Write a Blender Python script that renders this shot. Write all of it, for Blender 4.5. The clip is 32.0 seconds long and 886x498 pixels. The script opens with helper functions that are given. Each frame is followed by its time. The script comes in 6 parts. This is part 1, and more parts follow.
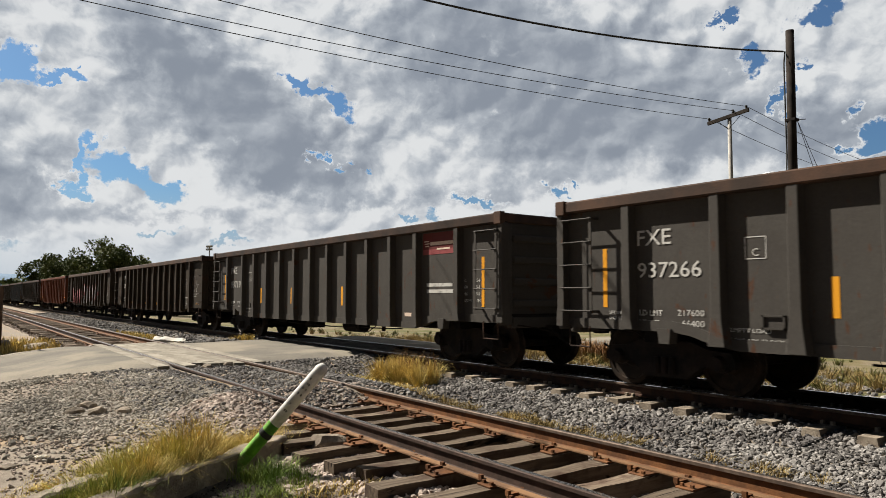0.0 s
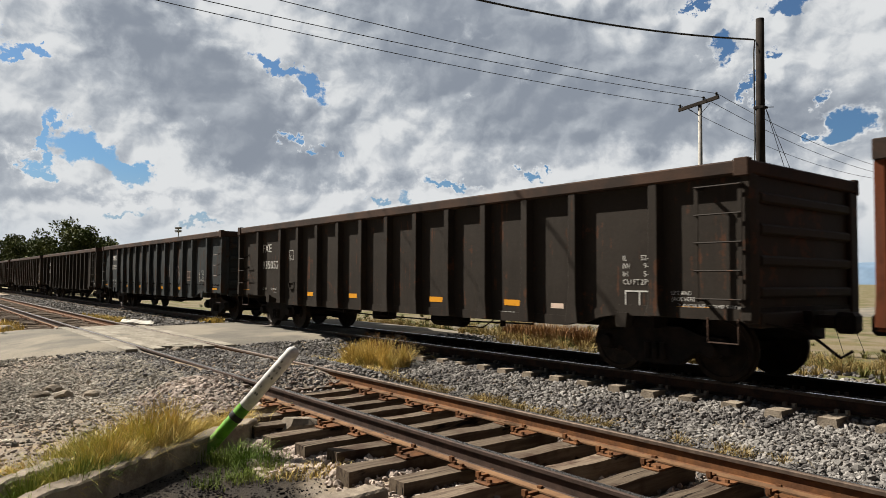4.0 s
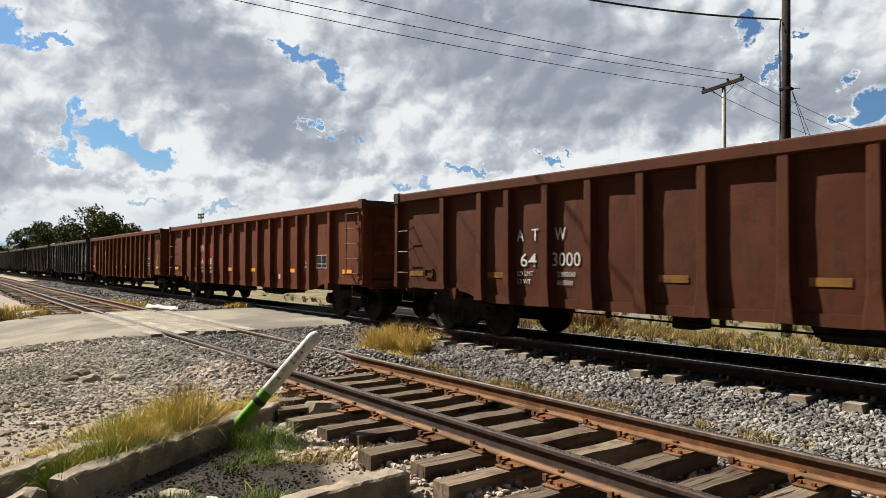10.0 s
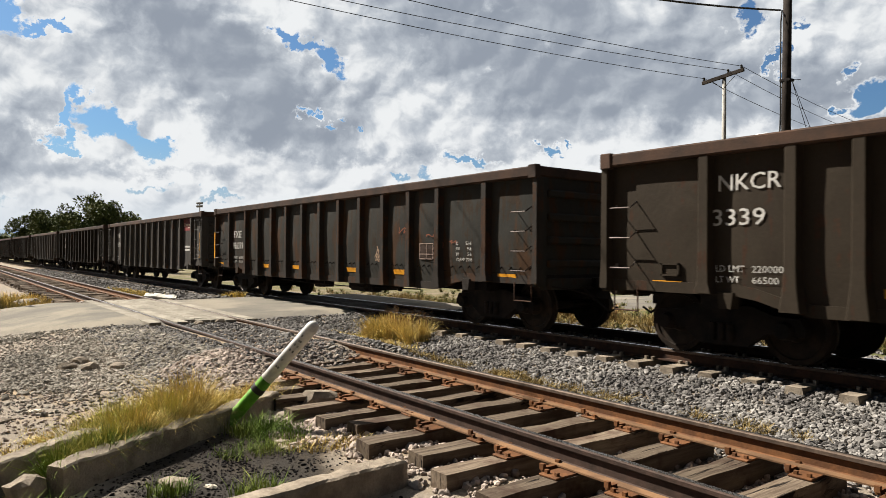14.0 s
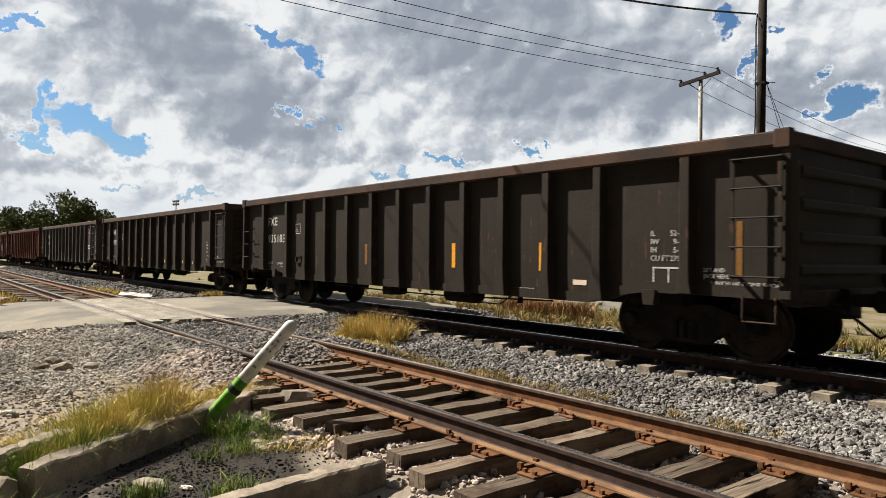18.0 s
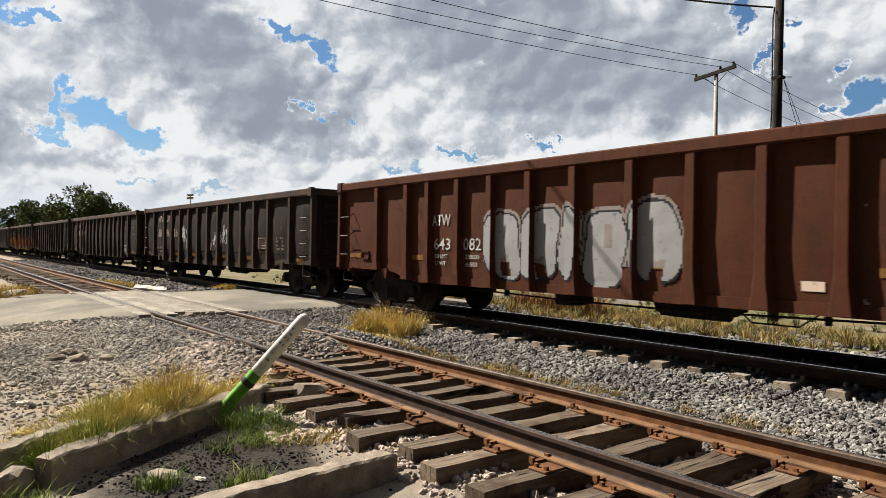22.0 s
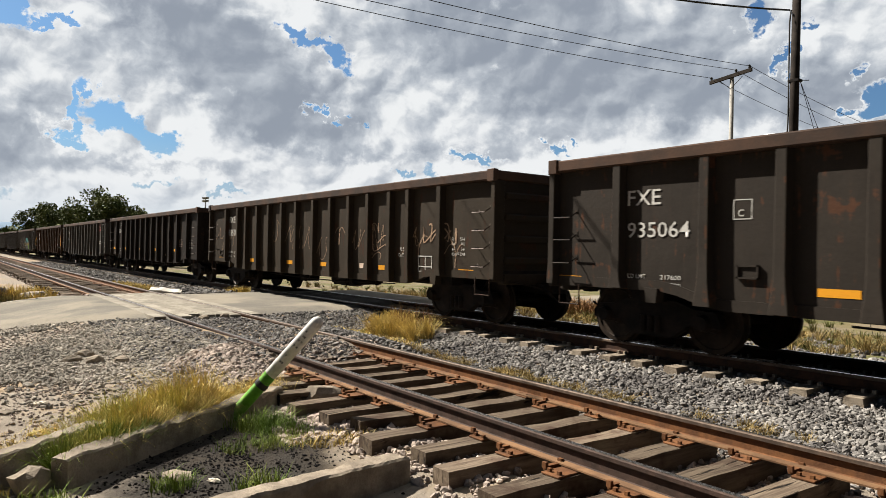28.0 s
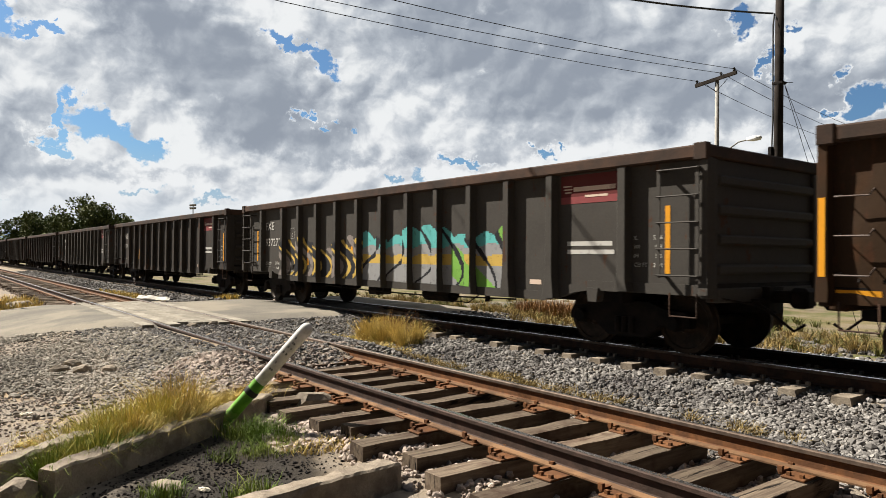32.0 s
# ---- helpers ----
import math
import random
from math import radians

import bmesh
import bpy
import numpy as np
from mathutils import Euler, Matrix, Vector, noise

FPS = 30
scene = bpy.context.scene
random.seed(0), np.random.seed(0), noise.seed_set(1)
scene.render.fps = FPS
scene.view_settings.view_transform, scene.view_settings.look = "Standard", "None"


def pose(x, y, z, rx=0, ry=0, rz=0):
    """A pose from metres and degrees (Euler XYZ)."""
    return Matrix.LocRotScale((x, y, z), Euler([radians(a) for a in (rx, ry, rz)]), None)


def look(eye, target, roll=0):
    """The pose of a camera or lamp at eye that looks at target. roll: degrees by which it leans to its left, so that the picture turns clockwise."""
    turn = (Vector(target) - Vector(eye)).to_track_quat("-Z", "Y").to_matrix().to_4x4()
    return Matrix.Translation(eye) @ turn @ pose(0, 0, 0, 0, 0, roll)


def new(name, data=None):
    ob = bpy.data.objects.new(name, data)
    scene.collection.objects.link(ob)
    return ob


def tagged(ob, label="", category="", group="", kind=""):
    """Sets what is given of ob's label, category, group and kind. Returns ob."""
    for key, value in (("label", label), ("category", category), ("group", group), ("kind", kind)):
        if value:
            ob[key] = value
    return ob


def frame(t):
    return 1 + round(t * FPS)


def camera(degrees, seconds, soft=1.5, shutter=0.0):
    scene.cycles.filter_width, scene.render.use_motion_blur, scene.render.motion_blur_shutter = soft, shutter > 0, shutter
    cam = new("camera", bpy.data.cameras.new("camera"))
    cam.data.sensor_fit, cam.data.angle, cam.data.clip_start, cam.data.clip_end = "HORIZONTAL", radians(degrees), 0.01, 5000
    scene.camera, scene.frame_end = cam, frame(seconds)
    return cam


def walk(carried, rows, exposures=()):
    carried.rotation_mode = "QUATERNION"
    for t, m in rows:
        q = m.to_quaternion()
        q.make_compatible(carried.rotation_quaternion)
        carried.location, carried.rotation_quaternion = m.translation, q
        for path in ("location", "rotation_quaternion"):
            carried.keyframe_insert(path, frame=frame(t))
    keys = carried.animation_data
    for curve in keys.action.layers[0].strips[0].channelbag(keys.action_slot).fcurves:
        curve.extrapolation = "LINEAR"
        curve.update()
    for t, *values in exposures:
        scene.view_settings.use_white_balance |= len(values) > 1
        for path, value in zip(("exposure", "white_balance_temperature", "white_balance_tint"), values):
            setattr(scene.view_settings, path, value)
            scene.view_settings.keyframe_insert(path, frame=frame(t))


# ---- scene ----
cam = camera(64.57, 32.0, soft=0.7, shutter=0.05)
EYE = (0.0, 0.0, 1.382)
# seconds, yaw, pitch, roll of the handheld camera
ROWS = [
    (0, 54.20, 3.85, -0.15),
    (0.5, 55.66, 3.80, -0.24),
    (1, 56.67, 3.75, -0.31),
    (1.5, 56.24, 3.86, -0.06),
    (2, 54.80, 3.60, -0.30),
    (2.5, 53.32, 3.68, -0.24),
    (3, 52.92, 3.10, -0.23),
    (3.5, 52.16, 2.73, -0.31),
    (5.5, 51.89, 2.22, -0.50),
    (6, 53.15, 2.17, -0.32),
    (6.5, 53.81, 2.03, -0.29),
    (7, 54.54, 1.84, -0.33),
    (7.5, 54.93, 1.83, -0.35),
    (8, 55.13, 1.71, -0.23),
    (8.5, 54.92, 1.76, -0.27),
    (9, 54.66, 1.46, -0.35),
    (9.5, 54.19, 1.40, -0.32),
    (10, 53.59, 1.30, -0.26),
    (10.5, 53.08, 1.11, -0.23),
    (11, 53.08, 0.79, -0.54),
    (11.5, 53.21, 0.93, -0.73),
    (12, 54.04, 0.91, -0.50),
    (12.5, 53.95, 0.78, -0.59),
    (13, 53.88, 0.66, -0.44),
    (13.5, 53.75, 0.62, -0.42),
    (14, 53.49, 0.49, -0.55),
    (14.5, 53.12, 0.39, -0.64),
    (15, 52.69, 0.57, -0.69),
    (15.5, 52.32, 0.80, -0.62),
    (17.5, 51.77, 0.70, -0.91),
    (18, 51.77, 0.46, -0.73),
    (18.5, 52.29, 0.49, -0.84),
    (19, 53.39, 0.35, -0.82),
    (19.5, 53.91, 0.44, -0.61),
    (20, 54.31, 0.58, -0.66),
    (20.5, 54.05, 0.56, -0.85),
    (21, 53.65, 0.48, -1.09),
    (21.5, 53.58, 0.30, -0.95),
    (22, 52.79, -0.00, -0.99),
    (22.5, 52.74, 0.08, -0.84),
    (23, 52.55, -0.33, -0.84),
    (23.5, 51.96, -0.53, -0.85),
    (24, 51.50, -0.72, -1.04),
    (24.5, 51.23, -0.54, -0.85),
    (25, 50.96, -0.51, -1.08),
    (25.5, 52.34, -0.17, -1.01),
    (26, 54.82, 0.13, -1.09),
    (26.5, 54.67, 0.11, -1.00),
    (28.5, 53.50, 0.25, -1.23),
    (29, 53.13, 0.15, -1.13),
    (29.5, 53.19, 0.16, -0.85),
    (30, 53.15, 0.36, -0.87),
    (30.5, 53.20, 0.27, -0.92),
    (31, 53.43, 0.63, -0.79),
    (31.5, 53.30, 0.80, -0.62),
    (32, 53.00, 0.66, -0.55)
]
walk(cam, [(t, pose(*EYE, 90 + p, r, y)) for t, y, p, r in ROWS], [(0.0, 1.38), (3.5, 1.36), (6.5, 1.52), (11.0, 1.6), (32.0, 1.6)])

# ---- world, sun ----
SUN_WAY = Vector((2.4, 1.0, -2.3)).normalized()
sun_data = bpy.data.lights.new("sun", "SUN")
sun_data.energy, sun_data.angle, sun_data.color = 5.0, radians(0.6), (1.0, 0.95, 0.86)
sun = new("sun", sun_data)
sun.matrix_world = look((-30, -12, 30), Vector((-30, -12, 30)) + SUN_WAY)


class Nodes:
    """Short hand for building a node tree."""

    def __init__(self, tree):
        self.t = tree
        tree.nodes.clear()

    def add(self, kind, ins=(), **props):
        n = self.t.nodes.new(kind)
        for k, v in props.items():
            setattr(n, k, v)
        for k, v in dict(ins).items():
            self.put(n.inputs[k], v)
        return n

    def put(self, sock, v):
        if isinstance(v, bpy.types.NodeSocket):
            self.t.links.new(v, sock)
        else:
            sock.default_value = v

    def math(self, op, a, b=0.0, c=0.0, clamp=False):
        n = self.add("ShaderNodeMath", operation=op, use_clamp=clamp)
        for s, v in zip(n.inputs, (a, b, c)):
            self.put(s, v)
        return n.outputs[0]

    def vmath(self, op, a, b=(0, 0, 0)):
        n = self.add("ShaderNodeVectorMath", operation=op)
        self.put(n.inputs[0], a), self.put(n.inputs[1], b)
        return n.outputs["Value"] if op in ("DOT_PRODUCT", "LENGTH") else n.outputs[0]

    def noise(self, vec, scale, detail=4, rough=0.55, distort=0.0):
        return self.add("ShaderNodeTexNoise", {"Vector": vec, "Scale": scale, "Detail": detail, "Roughness": rough, "Distortion": distort}).outputs["Fac"]

    def step(self, v, lo, hi, a=0.0, b=1.0):
        n = self.add("ShaderNodeMapRange", {"Value": v, "From Min": lo, "From Max": hi, "To Min": a, "To Max": b}, interpolation_type="SMOOTHSTEP")
        return n.outputs[0]

    def mix(self, f, a, b, blend="MIX"):
        n = self.add("ShaderNodeMix", data_type="RGBA", blend_type=blend)
        self.put(n.inputs[0], f)
        for s, v in ((n.inputs[6], a), (n.inputs[7], b)):
            self.put(s, (*v, 1) if isinstance(v, tuple) and len(v) == 3 else v)
        return n.outputs[2]


def sky_world():
    """Broken cumulus: soft grey bases, white sunlit heaps, ragged gaps of blue."""
    world = bpy.data.worlds.new("sky")
    scene.world = world
    world.use_nodes = True
    n = Nodes(world.node_tree)
    sky = n.add("ShaderNodeTexSky", sky_type="NISHITA", sun_disc=False, sun_elevation=radians(41.5), sun_rotation=math.atan2(-SUN_WAY.x, -SUN_WAY.y))
    way = n.vmath("NORMALIZE", n.add("ShaderNodeTexCoord").outputs["Generated"])
    xyz = n.add("ShaderNodeSeparateXYZ", {0: way}).outputs
    flat = n.vmath("MULTIPLY", way, (1.0, 1.0, 1.2))

    def colour_noise(v, scale, detail, rough=0.55):
        c = n.add("ShaderNodeTexNoise", {"Vector": v, "Scale": scale, "Detail": detail, "Roughness": rough}).outputs["Color"]
        return n.vmath("SUBTRACT", c, (0.5, 0.5, 0.5))

    # swirl the space a little, so that the heaps bulge and fold
    co = n.vmath("ADD", flat, n.vmath("MULTIPLY", colour_noise(flat, 7.0, 3), (0.06, 0.06, 0.06)))
    co = n.vmath("ADD", co, n.vmath("MULTIPLY", colour_noise(flat, 26.0, 3), (0.018, 0.018, 0.018)))
    # ragged rims: the place of every gap and base is shifted a little, at several sizes
    shift = n.add("ShaderNodeSeparateXYZ", {0: n.vmath("ADD", n.vmath("MULTIPLY", colour_noise(flat, 20.0, 8, 0.62), (7.0, 7.0, 7.0)), n.vmath("MULTIPLY", colour_noise(flat, 85.0, 5, 0.6), (1.6, 1.6, 1.6)))}).outputs
    heading = n.math("ADD", n.math("MULTIPLY", n.math("ARCTAN2", n.math("MULTIPLY", xyz[0], -1.0), xyz[1]), 57.2958), shift[0])
    height = n.math("ADD", n.math("MULTIPLY", n.math("ARCSINE", xyz[2]), 57.2958), n.math("MULTIPLY", shift[1], 0.7))
    rag = n.math("SUBTRACT", n.noise(co, 17.0, 9, 0.62), 0.5)
    broad = n.noise(co, 4.0, 4, 0.5)

    def spots(rows, soft):
        """The deepest of many tilted oval spots: about 1 in the middle, 0 on the rim."""
        total = None
        for h, p, a, b, turn, deep in rows:
            dh, dp = n.math("SUBTRACT", h, heading), n.math("SUBTRACT", p, height)
            c, s = math.cos(radians(turn)), math.sin(radians(turn))
            u = n.math("MULTIPLY_ADD", dh, c / a, n.math("MULTIPLY", dp, s / a))
            v = n.math("MULTIPLY_ADD", dp, c / b, n.math("MULTIPLY", dh, -s / b))
            q = n.math("MULTIPLY_ADD", u, u, n.math("MULTIPLY", v, v))
            f = n.math("MULTIPLY", n.math("EXPONENT", n.math("MULTIPLY", q, -0.7)), deep)
            if soft:
                total = f if total is None else n.math("ADD", total, f)
            else:
                total = f if total is None else n.math("MAXIMUM", total, f)
        return total

    # broken cloud ahead, clear sky towards the sun's side
    ahead = n.vmath("DOT_PRODUCT", way, (-0.81, 0.59, 0.1))
    clear = n.step(n.math("ADD", ahead, n.math("MULTIPLY", n.math("SUBTRACT", broad, 0.5), 1.2)), -0.10, 0.35, 1.0, 0.0)
    gap = n.math("ADD", n.math("MAXIMUM", spots(HOLES, False), clear), n.math("MULTIPLY", rag, 1.5))
    cover = n.step(gap, 0.38, 0.66, 1.0, 0.0)
    core = n.step(gap, 0.16, 0.50, 1.0, 0.0)
    # light from the sun's side and from above on the heaps, at two sizes
    def relief(scale, d, detail, rough):
        there = n.vmath("ADD", co, (-0.55 * d, -0.55 * d, 1.0 * d))
        return n.math("SUBTRACT", n.noise(co, scale, detail, rough), n.noise(there, scale, detail, rough))

    def puffs(v, scale):
        return n.add("ShaderNodeTexVoronoi", {"Vector": v, "Scale": scale, "Smoothness": 0.5}, feature="SMOOTH_F1").outputs["Distance"]

    there = n.vmath("ADD", co, (-0.006, -0.006, 0.011))
    puff = n.math("SUBTRACT", puffs(there, 26.0), puffs(co, 26.0))
    lit = n.math("ADD", n.math("MULTIPLY", relief(5.5, 0.034, 4, 0.5), 1.7), n.math("MULTIPLY", relief(15.0, 0.015, 6, 0.55), 1.3))
    lit = n.math("ADD", lit, n.math("ADD", n.math("MULTIPLY", relief(44.0, 0.006, 5, 0.55), 0.6), n.math("MULTIPLY", puff, 0.9)))
    base = n.math("ADD", spots(GREYS, True), n.math("MULTIPLY", n.math("SUBTRACT", broad, 0.50), 1.2))
    base = n.math("MULTIPLY", n.step(n.math("ADD", base, n.math("MULTIPLY", rag, 0.8)), -0.15, 1.2), core)
    tone = n.math("ADD", n.math("SUBTRACT", 0.84, n.math("MULTIPLY", base, 0.66)), n.math("ADD", n.step(xyz[2], 0.08, 0.21, 0.16, 0.0), n.math("MULTIPLY", lit, n.math("SUBTRACT", 1.0, n.math("MULTIPLY", base, 0.45)))), clamp=True)
    cloud = n.mix(n.step(tone, 0.0, 0.60), (0.098, 0.111, 0.132), (0.168, 0.182, 0.200))
    cloud = n.mix(n.step(tone, 0.42, 1.0), cloud, (0.284, 0.290, 0.294))
    cloud = n.mix(n.step(xyz[2], 0.0, 0.10), n.mix(clear, (0.2088, 0.2306, 0.2523), (0.08, 0.09, 0.10)), cloud)
    blue = n.mix(1.0, sky.outputs[0], n.mix(clear, (0.0140, 0.0228, 0.0308), (0.0036, 0.0048, 0.0060)), "MULTIPLY")
    # thin haze between the clouds
    blue = n.mix(n.math("SUBTRACT", 0.03, n.math("MULTIPLY", clear, 0.03)), blue, (0.30, 0.31, 0.32))
    blue = n.mix(n.step(xyz[2], 0.02, 0.16), n.mix(clear, (0.1479, 0.1783, 0.2132), (0.046, 0.058, 0.074)), blue)
    bg = n.add("ShaderNodeBackground", {"Color": n.mix(cover, blue, cloud), "Strength": 1.0})
    n.t.links.new(bg.outputs[0], n.add("ShaderNodeOutputWorld").inputs[0])


# gaps of blue and grey cloud bases: heading, height over the horizon, half width, half height (degrees), tilt, depth
HOLES = [(85.9, 16.2, 1.33, 0.94, 20, 1.0), (83.3, 15.4, 2.09, 0.36, -12, 0.8), (87.4, 14.4, 0.85, 0.27, 0, 0.8), (78.8, 8.9, 3.02, 1.13, 14, 1.0), (81.8, 9.8, 0.69, 2.12, 8, 1.0), (76.3, 8.0, 1.45, 0.85, 20, 1.0), (82.0, 7.7, 0.73, 0.49, 0, 1.0), (65.3, 16.6, 1.54, 0.5, 18, 1.0), (62.9, 15.1, 1.37, 0.78, 22, 1.0)]
HOLES += [(64.1, 11.5, 0.59, 0.41, 20, 0.9), (62.7, 10.5, 0.68, 0.27, 0, 0.9), (60.8, 10.3, 0.46, 0.18, 0, 0.8), (70.9, 4.5, 2.65, 0.4, 0, 0.7), (87.0, 3.7, 2.32, 0.46, 0, 0.6), (76.9, 4.8, 1.7, 0.26, 0, 0.6), (57.3, 6.1, 0.92, 0.37, 0, 0.8), (55.0, 6.7, 1.29, 0.46, 0, 0.8), (51.2, 7.9, 1.66, 0.28, 0, 0.9)]
HOLES += [(45.0, 8.5, 0.59, 0.41, 0, 0.9), (43.4, 8.9, 0.45, 0.41, 0, 0.8), (32.2, 20.7, 1.63, 0.39, -22, 0.9), (29.9, 17.5, 0.84, 0.93, -40, 0.8), (25.6, 19.7, 1.87, 0.73, -10, 1.0), (28.4, 14.6, 0.46, 1.0, 15, 0.9), (26.1, 16.6, 0.49, 0.53, 0, 0.9), (24.4, 10.8, 0.48, 0.48, 0, 1.0), (22.5, 10.7, 1.89, 0.87, -12, 1.0)]
HOLES += [(23.3, 13.1, 0.4, 0.71, 0, 0.7)]
GREYS = [(71.2, 14.7, 6.62, 3.31, 20, 1.0), (67.8, 11.7, 4.48, 1.88, 12, 1.0), (77.3, 19.1, 5.51, 2.12, 25, 1.0), (53.2, 20.7, 6.46, 2.54, 10, 1.0), (88.7, 16.8, 1.75, 1.44, 0, 1.0), (87.2, 7.3, 4.64, 2.71, 0, 1.0), (47.3, 20.6, 7.8, 2.75, 20, 1.0), (45.2, 13.6, 6.85, 2.74, 8, 1.0), (34.6, 12.5, 3.4, 2.09, 12, 1.0)]
GREYS += [(53.7, 17.6, 5.54, 2.77, 0, 1.0), (67.0, 9.0, 4.05, 0.63, 0, 0.8), (47.7, 8.8, 5.05, 1.01, -12, 0.7), (28.2, 12.0, 3.33, 1.66, 0, 0.7), (58.8, 7.9, 5.98, 0.55, 0, 0.6), (75.7, 6.1, 5.58, 0.43, 0, 0.6), (20.0, 12.0, 5.0, 3.0, 0, 0.8), (96.0, 14.0, 6.0, 4.0, 0, 0.8), (33.0, 17.0, 5.0, 3.5, 10, 0.8), (27.0, 11.0, 4.0, 2.5, 0, 0.6)]
sky_world()

# ---- materials ----
MATS = {}


def material(name, rough=0.8, metal=0.0, bump=0.0):
    """A new material with its node tree; returns it, the short hand, the shader node."""
    m = bpy.data.materials.new(name)
    m.use_nodes = True
    n = Nodes(m.node_tree)
    sh = n.add("ShaderNodeBsdfPrincipled", {"Roughness": rough, "Metallic": metal, "Specular IOR Level": 0.06})
    n.t.links.new(sh.outputs[0], n.add("ShaderNodeOutputMaterial").inputs[0])
    return m, n, sh


def own_space(n, spread=40.0):
    """Object space, shifted at random from object to object."""
    co = n.add("ShaderNodeTexCoord").outputs["Object"]
    r = n.add("ShaderNodeObjectInfo").outputs["Random"]
    return n.vmath("ADD", co, n.add("ShaderNodeCombineXYZ", {0: n.math("MULTIPLY", r, spread), 1: n.math("MULTIPLY", r, spread * 0.7), 2: 0.0}).outputs[0]), r


def mottled(name, a, b, scale=3.0, rough=0.85, metal=0.0, bump=0.3, fine=40.0, spread=0.25, island=False, c=None):
    """Two tones at two scales, with fine relief."""
    if name in MATS:
        return MATS[name]
    m, n, sh = material(name, rough, metal)
    co, r = own_space(n)
    f = n.step(n.noise(co, scale, 6, 0.6), 0.35, 0.65)
    g = n.noise(co, fine, 5, 0.65)
    col = n.mix(f, a, b)
    if c:
        col = n.mix(n.step(n.noise(co, scale * 0.37, 5, 0.6), 0.5, 0.62), col, c)
    k = n.math("MULTIPLY_ADD", g, 0.7, 0.65)
    if island:
        r = n.add("ShaderNodeNewGeometry").outputs["Random Per Island"]
    k = n.math("MULTIPLY", k, n.math("MULTIPLY_ADD", r, 2 * spread, 1 - spread))
    col = n.mix(1.0, col, n.add("ShaderNodeCombineColor", {0: k, 1: k, 2: k}).outputs[0], "MULTIPLY")
    n.put(sh.inputs["Base Color"], col)
    n.put(sh.inputs["Roughness"], n.math("MULTIPLY_ADD", g, 0.25, rough - 0.12, clamp=True))
    if bump:
        n.put(sh.inputs["Normal"], n.add("ShaderNodeBump", {"Height": g, "Strength": bump, "Distance": 0.01}).outputs[0])
    MATS[name] = m
    return m


def car_paint(name, base, rust=(0.10, 0.045, 0.025), wear=0.3, dust=(0.14, 0.12, 0.10), tint=None, band=None, stain=0.0):
    """Weathered enamel on steel: fading, vertical streaks, rust blooms, chips. band: flames of spray paint between two heights."""
    m, n, sh = material(name, 0.6)
    n.put(sh.inputs["Specular IOR Level"], 0.04)
    base, rust, dust = (tuple(v * 0.50 for v in c) for c in (base, rust, dust))
    tint = tuple(v * 0.50 for v in tint) if tint else None
    co, r = own_space(n, 60.0)
    xyz = n.add("ShaderNodeSeparateXYZ", {0: co}).outputs
    streak = n.noise(n.add("ShaderNodeCombineXYZ", {0: n.math("MULTIPLY", xyz[0], 14.0), 1: xyz[1], 2: n.math("MULTIPLY", xyz[2], 0.8)}).outputs[0], 1.0, 6, 0.6)
    cloudy = n.noise(co, 1.1, 7, 0.62, 0.4)
    fine = n.noise(co, 22.0, 6, 0.7)
    col = n.mix(n.step(cloudy, 0.35, 0.7), base, tint or tuple(v * 1.25 for v in base))
    col = n.mix(n.math("MULTIPLY", n.step(streak, 0.45, 0.72), 0.55), col, dust)
    rusty = n.step(n.math("ADD", n.noise(co, 2.3, 9, 0.68, 0.6), n.math("MULTIPLY", n.math("SUBTRACT", streak, 0.5), 0.7)), 0.66 - wear * 0.33, 0.72 - wear * 0.28)
    col = n.mix(n.math("MULTIPLY", rusty, 0.8), col, n.mix(fine, rust, tuple(v * 1.5 for v in rust)))
    if stain:
        # broad rust stains that run down the sheet
        run = n.noise(n.vmath("MULTIPLY", co, (1.0, 1.0, 0.28)), 2.4, 7, 0.6, 0.5)
        col = n.mix(n.math("MULTIPLY", n.step(run, 0.60 - 0.12 * stain, 0.74 - 0.12 * stain), 0.85), col, n.mix(streak, (0.022, 0.012, 0.007), (0.058, 0.027, 0.011)))
    if band:
        wob = n.noise(n.vmath("MULTIPLY", co, (1.0, 1.0, 0.55)), 3.4, 8, 0.6, 1.4)
        hot = n.mix(n.step(wob, 0.40, 0.62), (0.17, 0.058, 0.012), (0.10, 0.04, 0.014))
        low = n.step(n.math("ADD", xyz[2], n.math("MULTIPLY", n.math("SUBTRACT", wob, 0.5), 1.2)), 0.85, 1.15, 1.0, 0.0)
        hot = n.mix(n.math("MULTIPLY", low, 0.7), hot, (0.13, 0.105, 0.06))
        hot = n.mix(n.step(n.noise(n.vmath("MULTIPLY", co, (1.0, 1.0, 0.6)), 5.0, 9, 0.7, 1.2), 0.50, 0.60), hot, (0.03, 0.022, 0.016))
        lim = n.math("MULTIPLY_ADD", n.noise(n.vmath("MULTIPLY", co, (1.0, 1.0, 0.4)), 1.6, 6, 0.65, 0.8), 2.2, band - 1.1)
        col = n.mix(n.math("MULTIPLY", n.step(n.math("SUBTRACT", xyz[2], lim), -0.15, 0.12, 1.0, 0.0), 0.9), col, hot)
    k = n.math("MULTIPLY_ADD", fine, 0.5, 0.75)
    col = n.mix(1.0, col, n.add("ShaderNodeCombineColor", {0: k, 1: k, 2: k}).outputs[0], "MULTIPLY")
    n.put(sh.inputs["Base Color"], col)
    n.put(sh.inputs["Roughness"], n.math("MULTIPLY_ADD", cloudy, 0.3, 0.5))
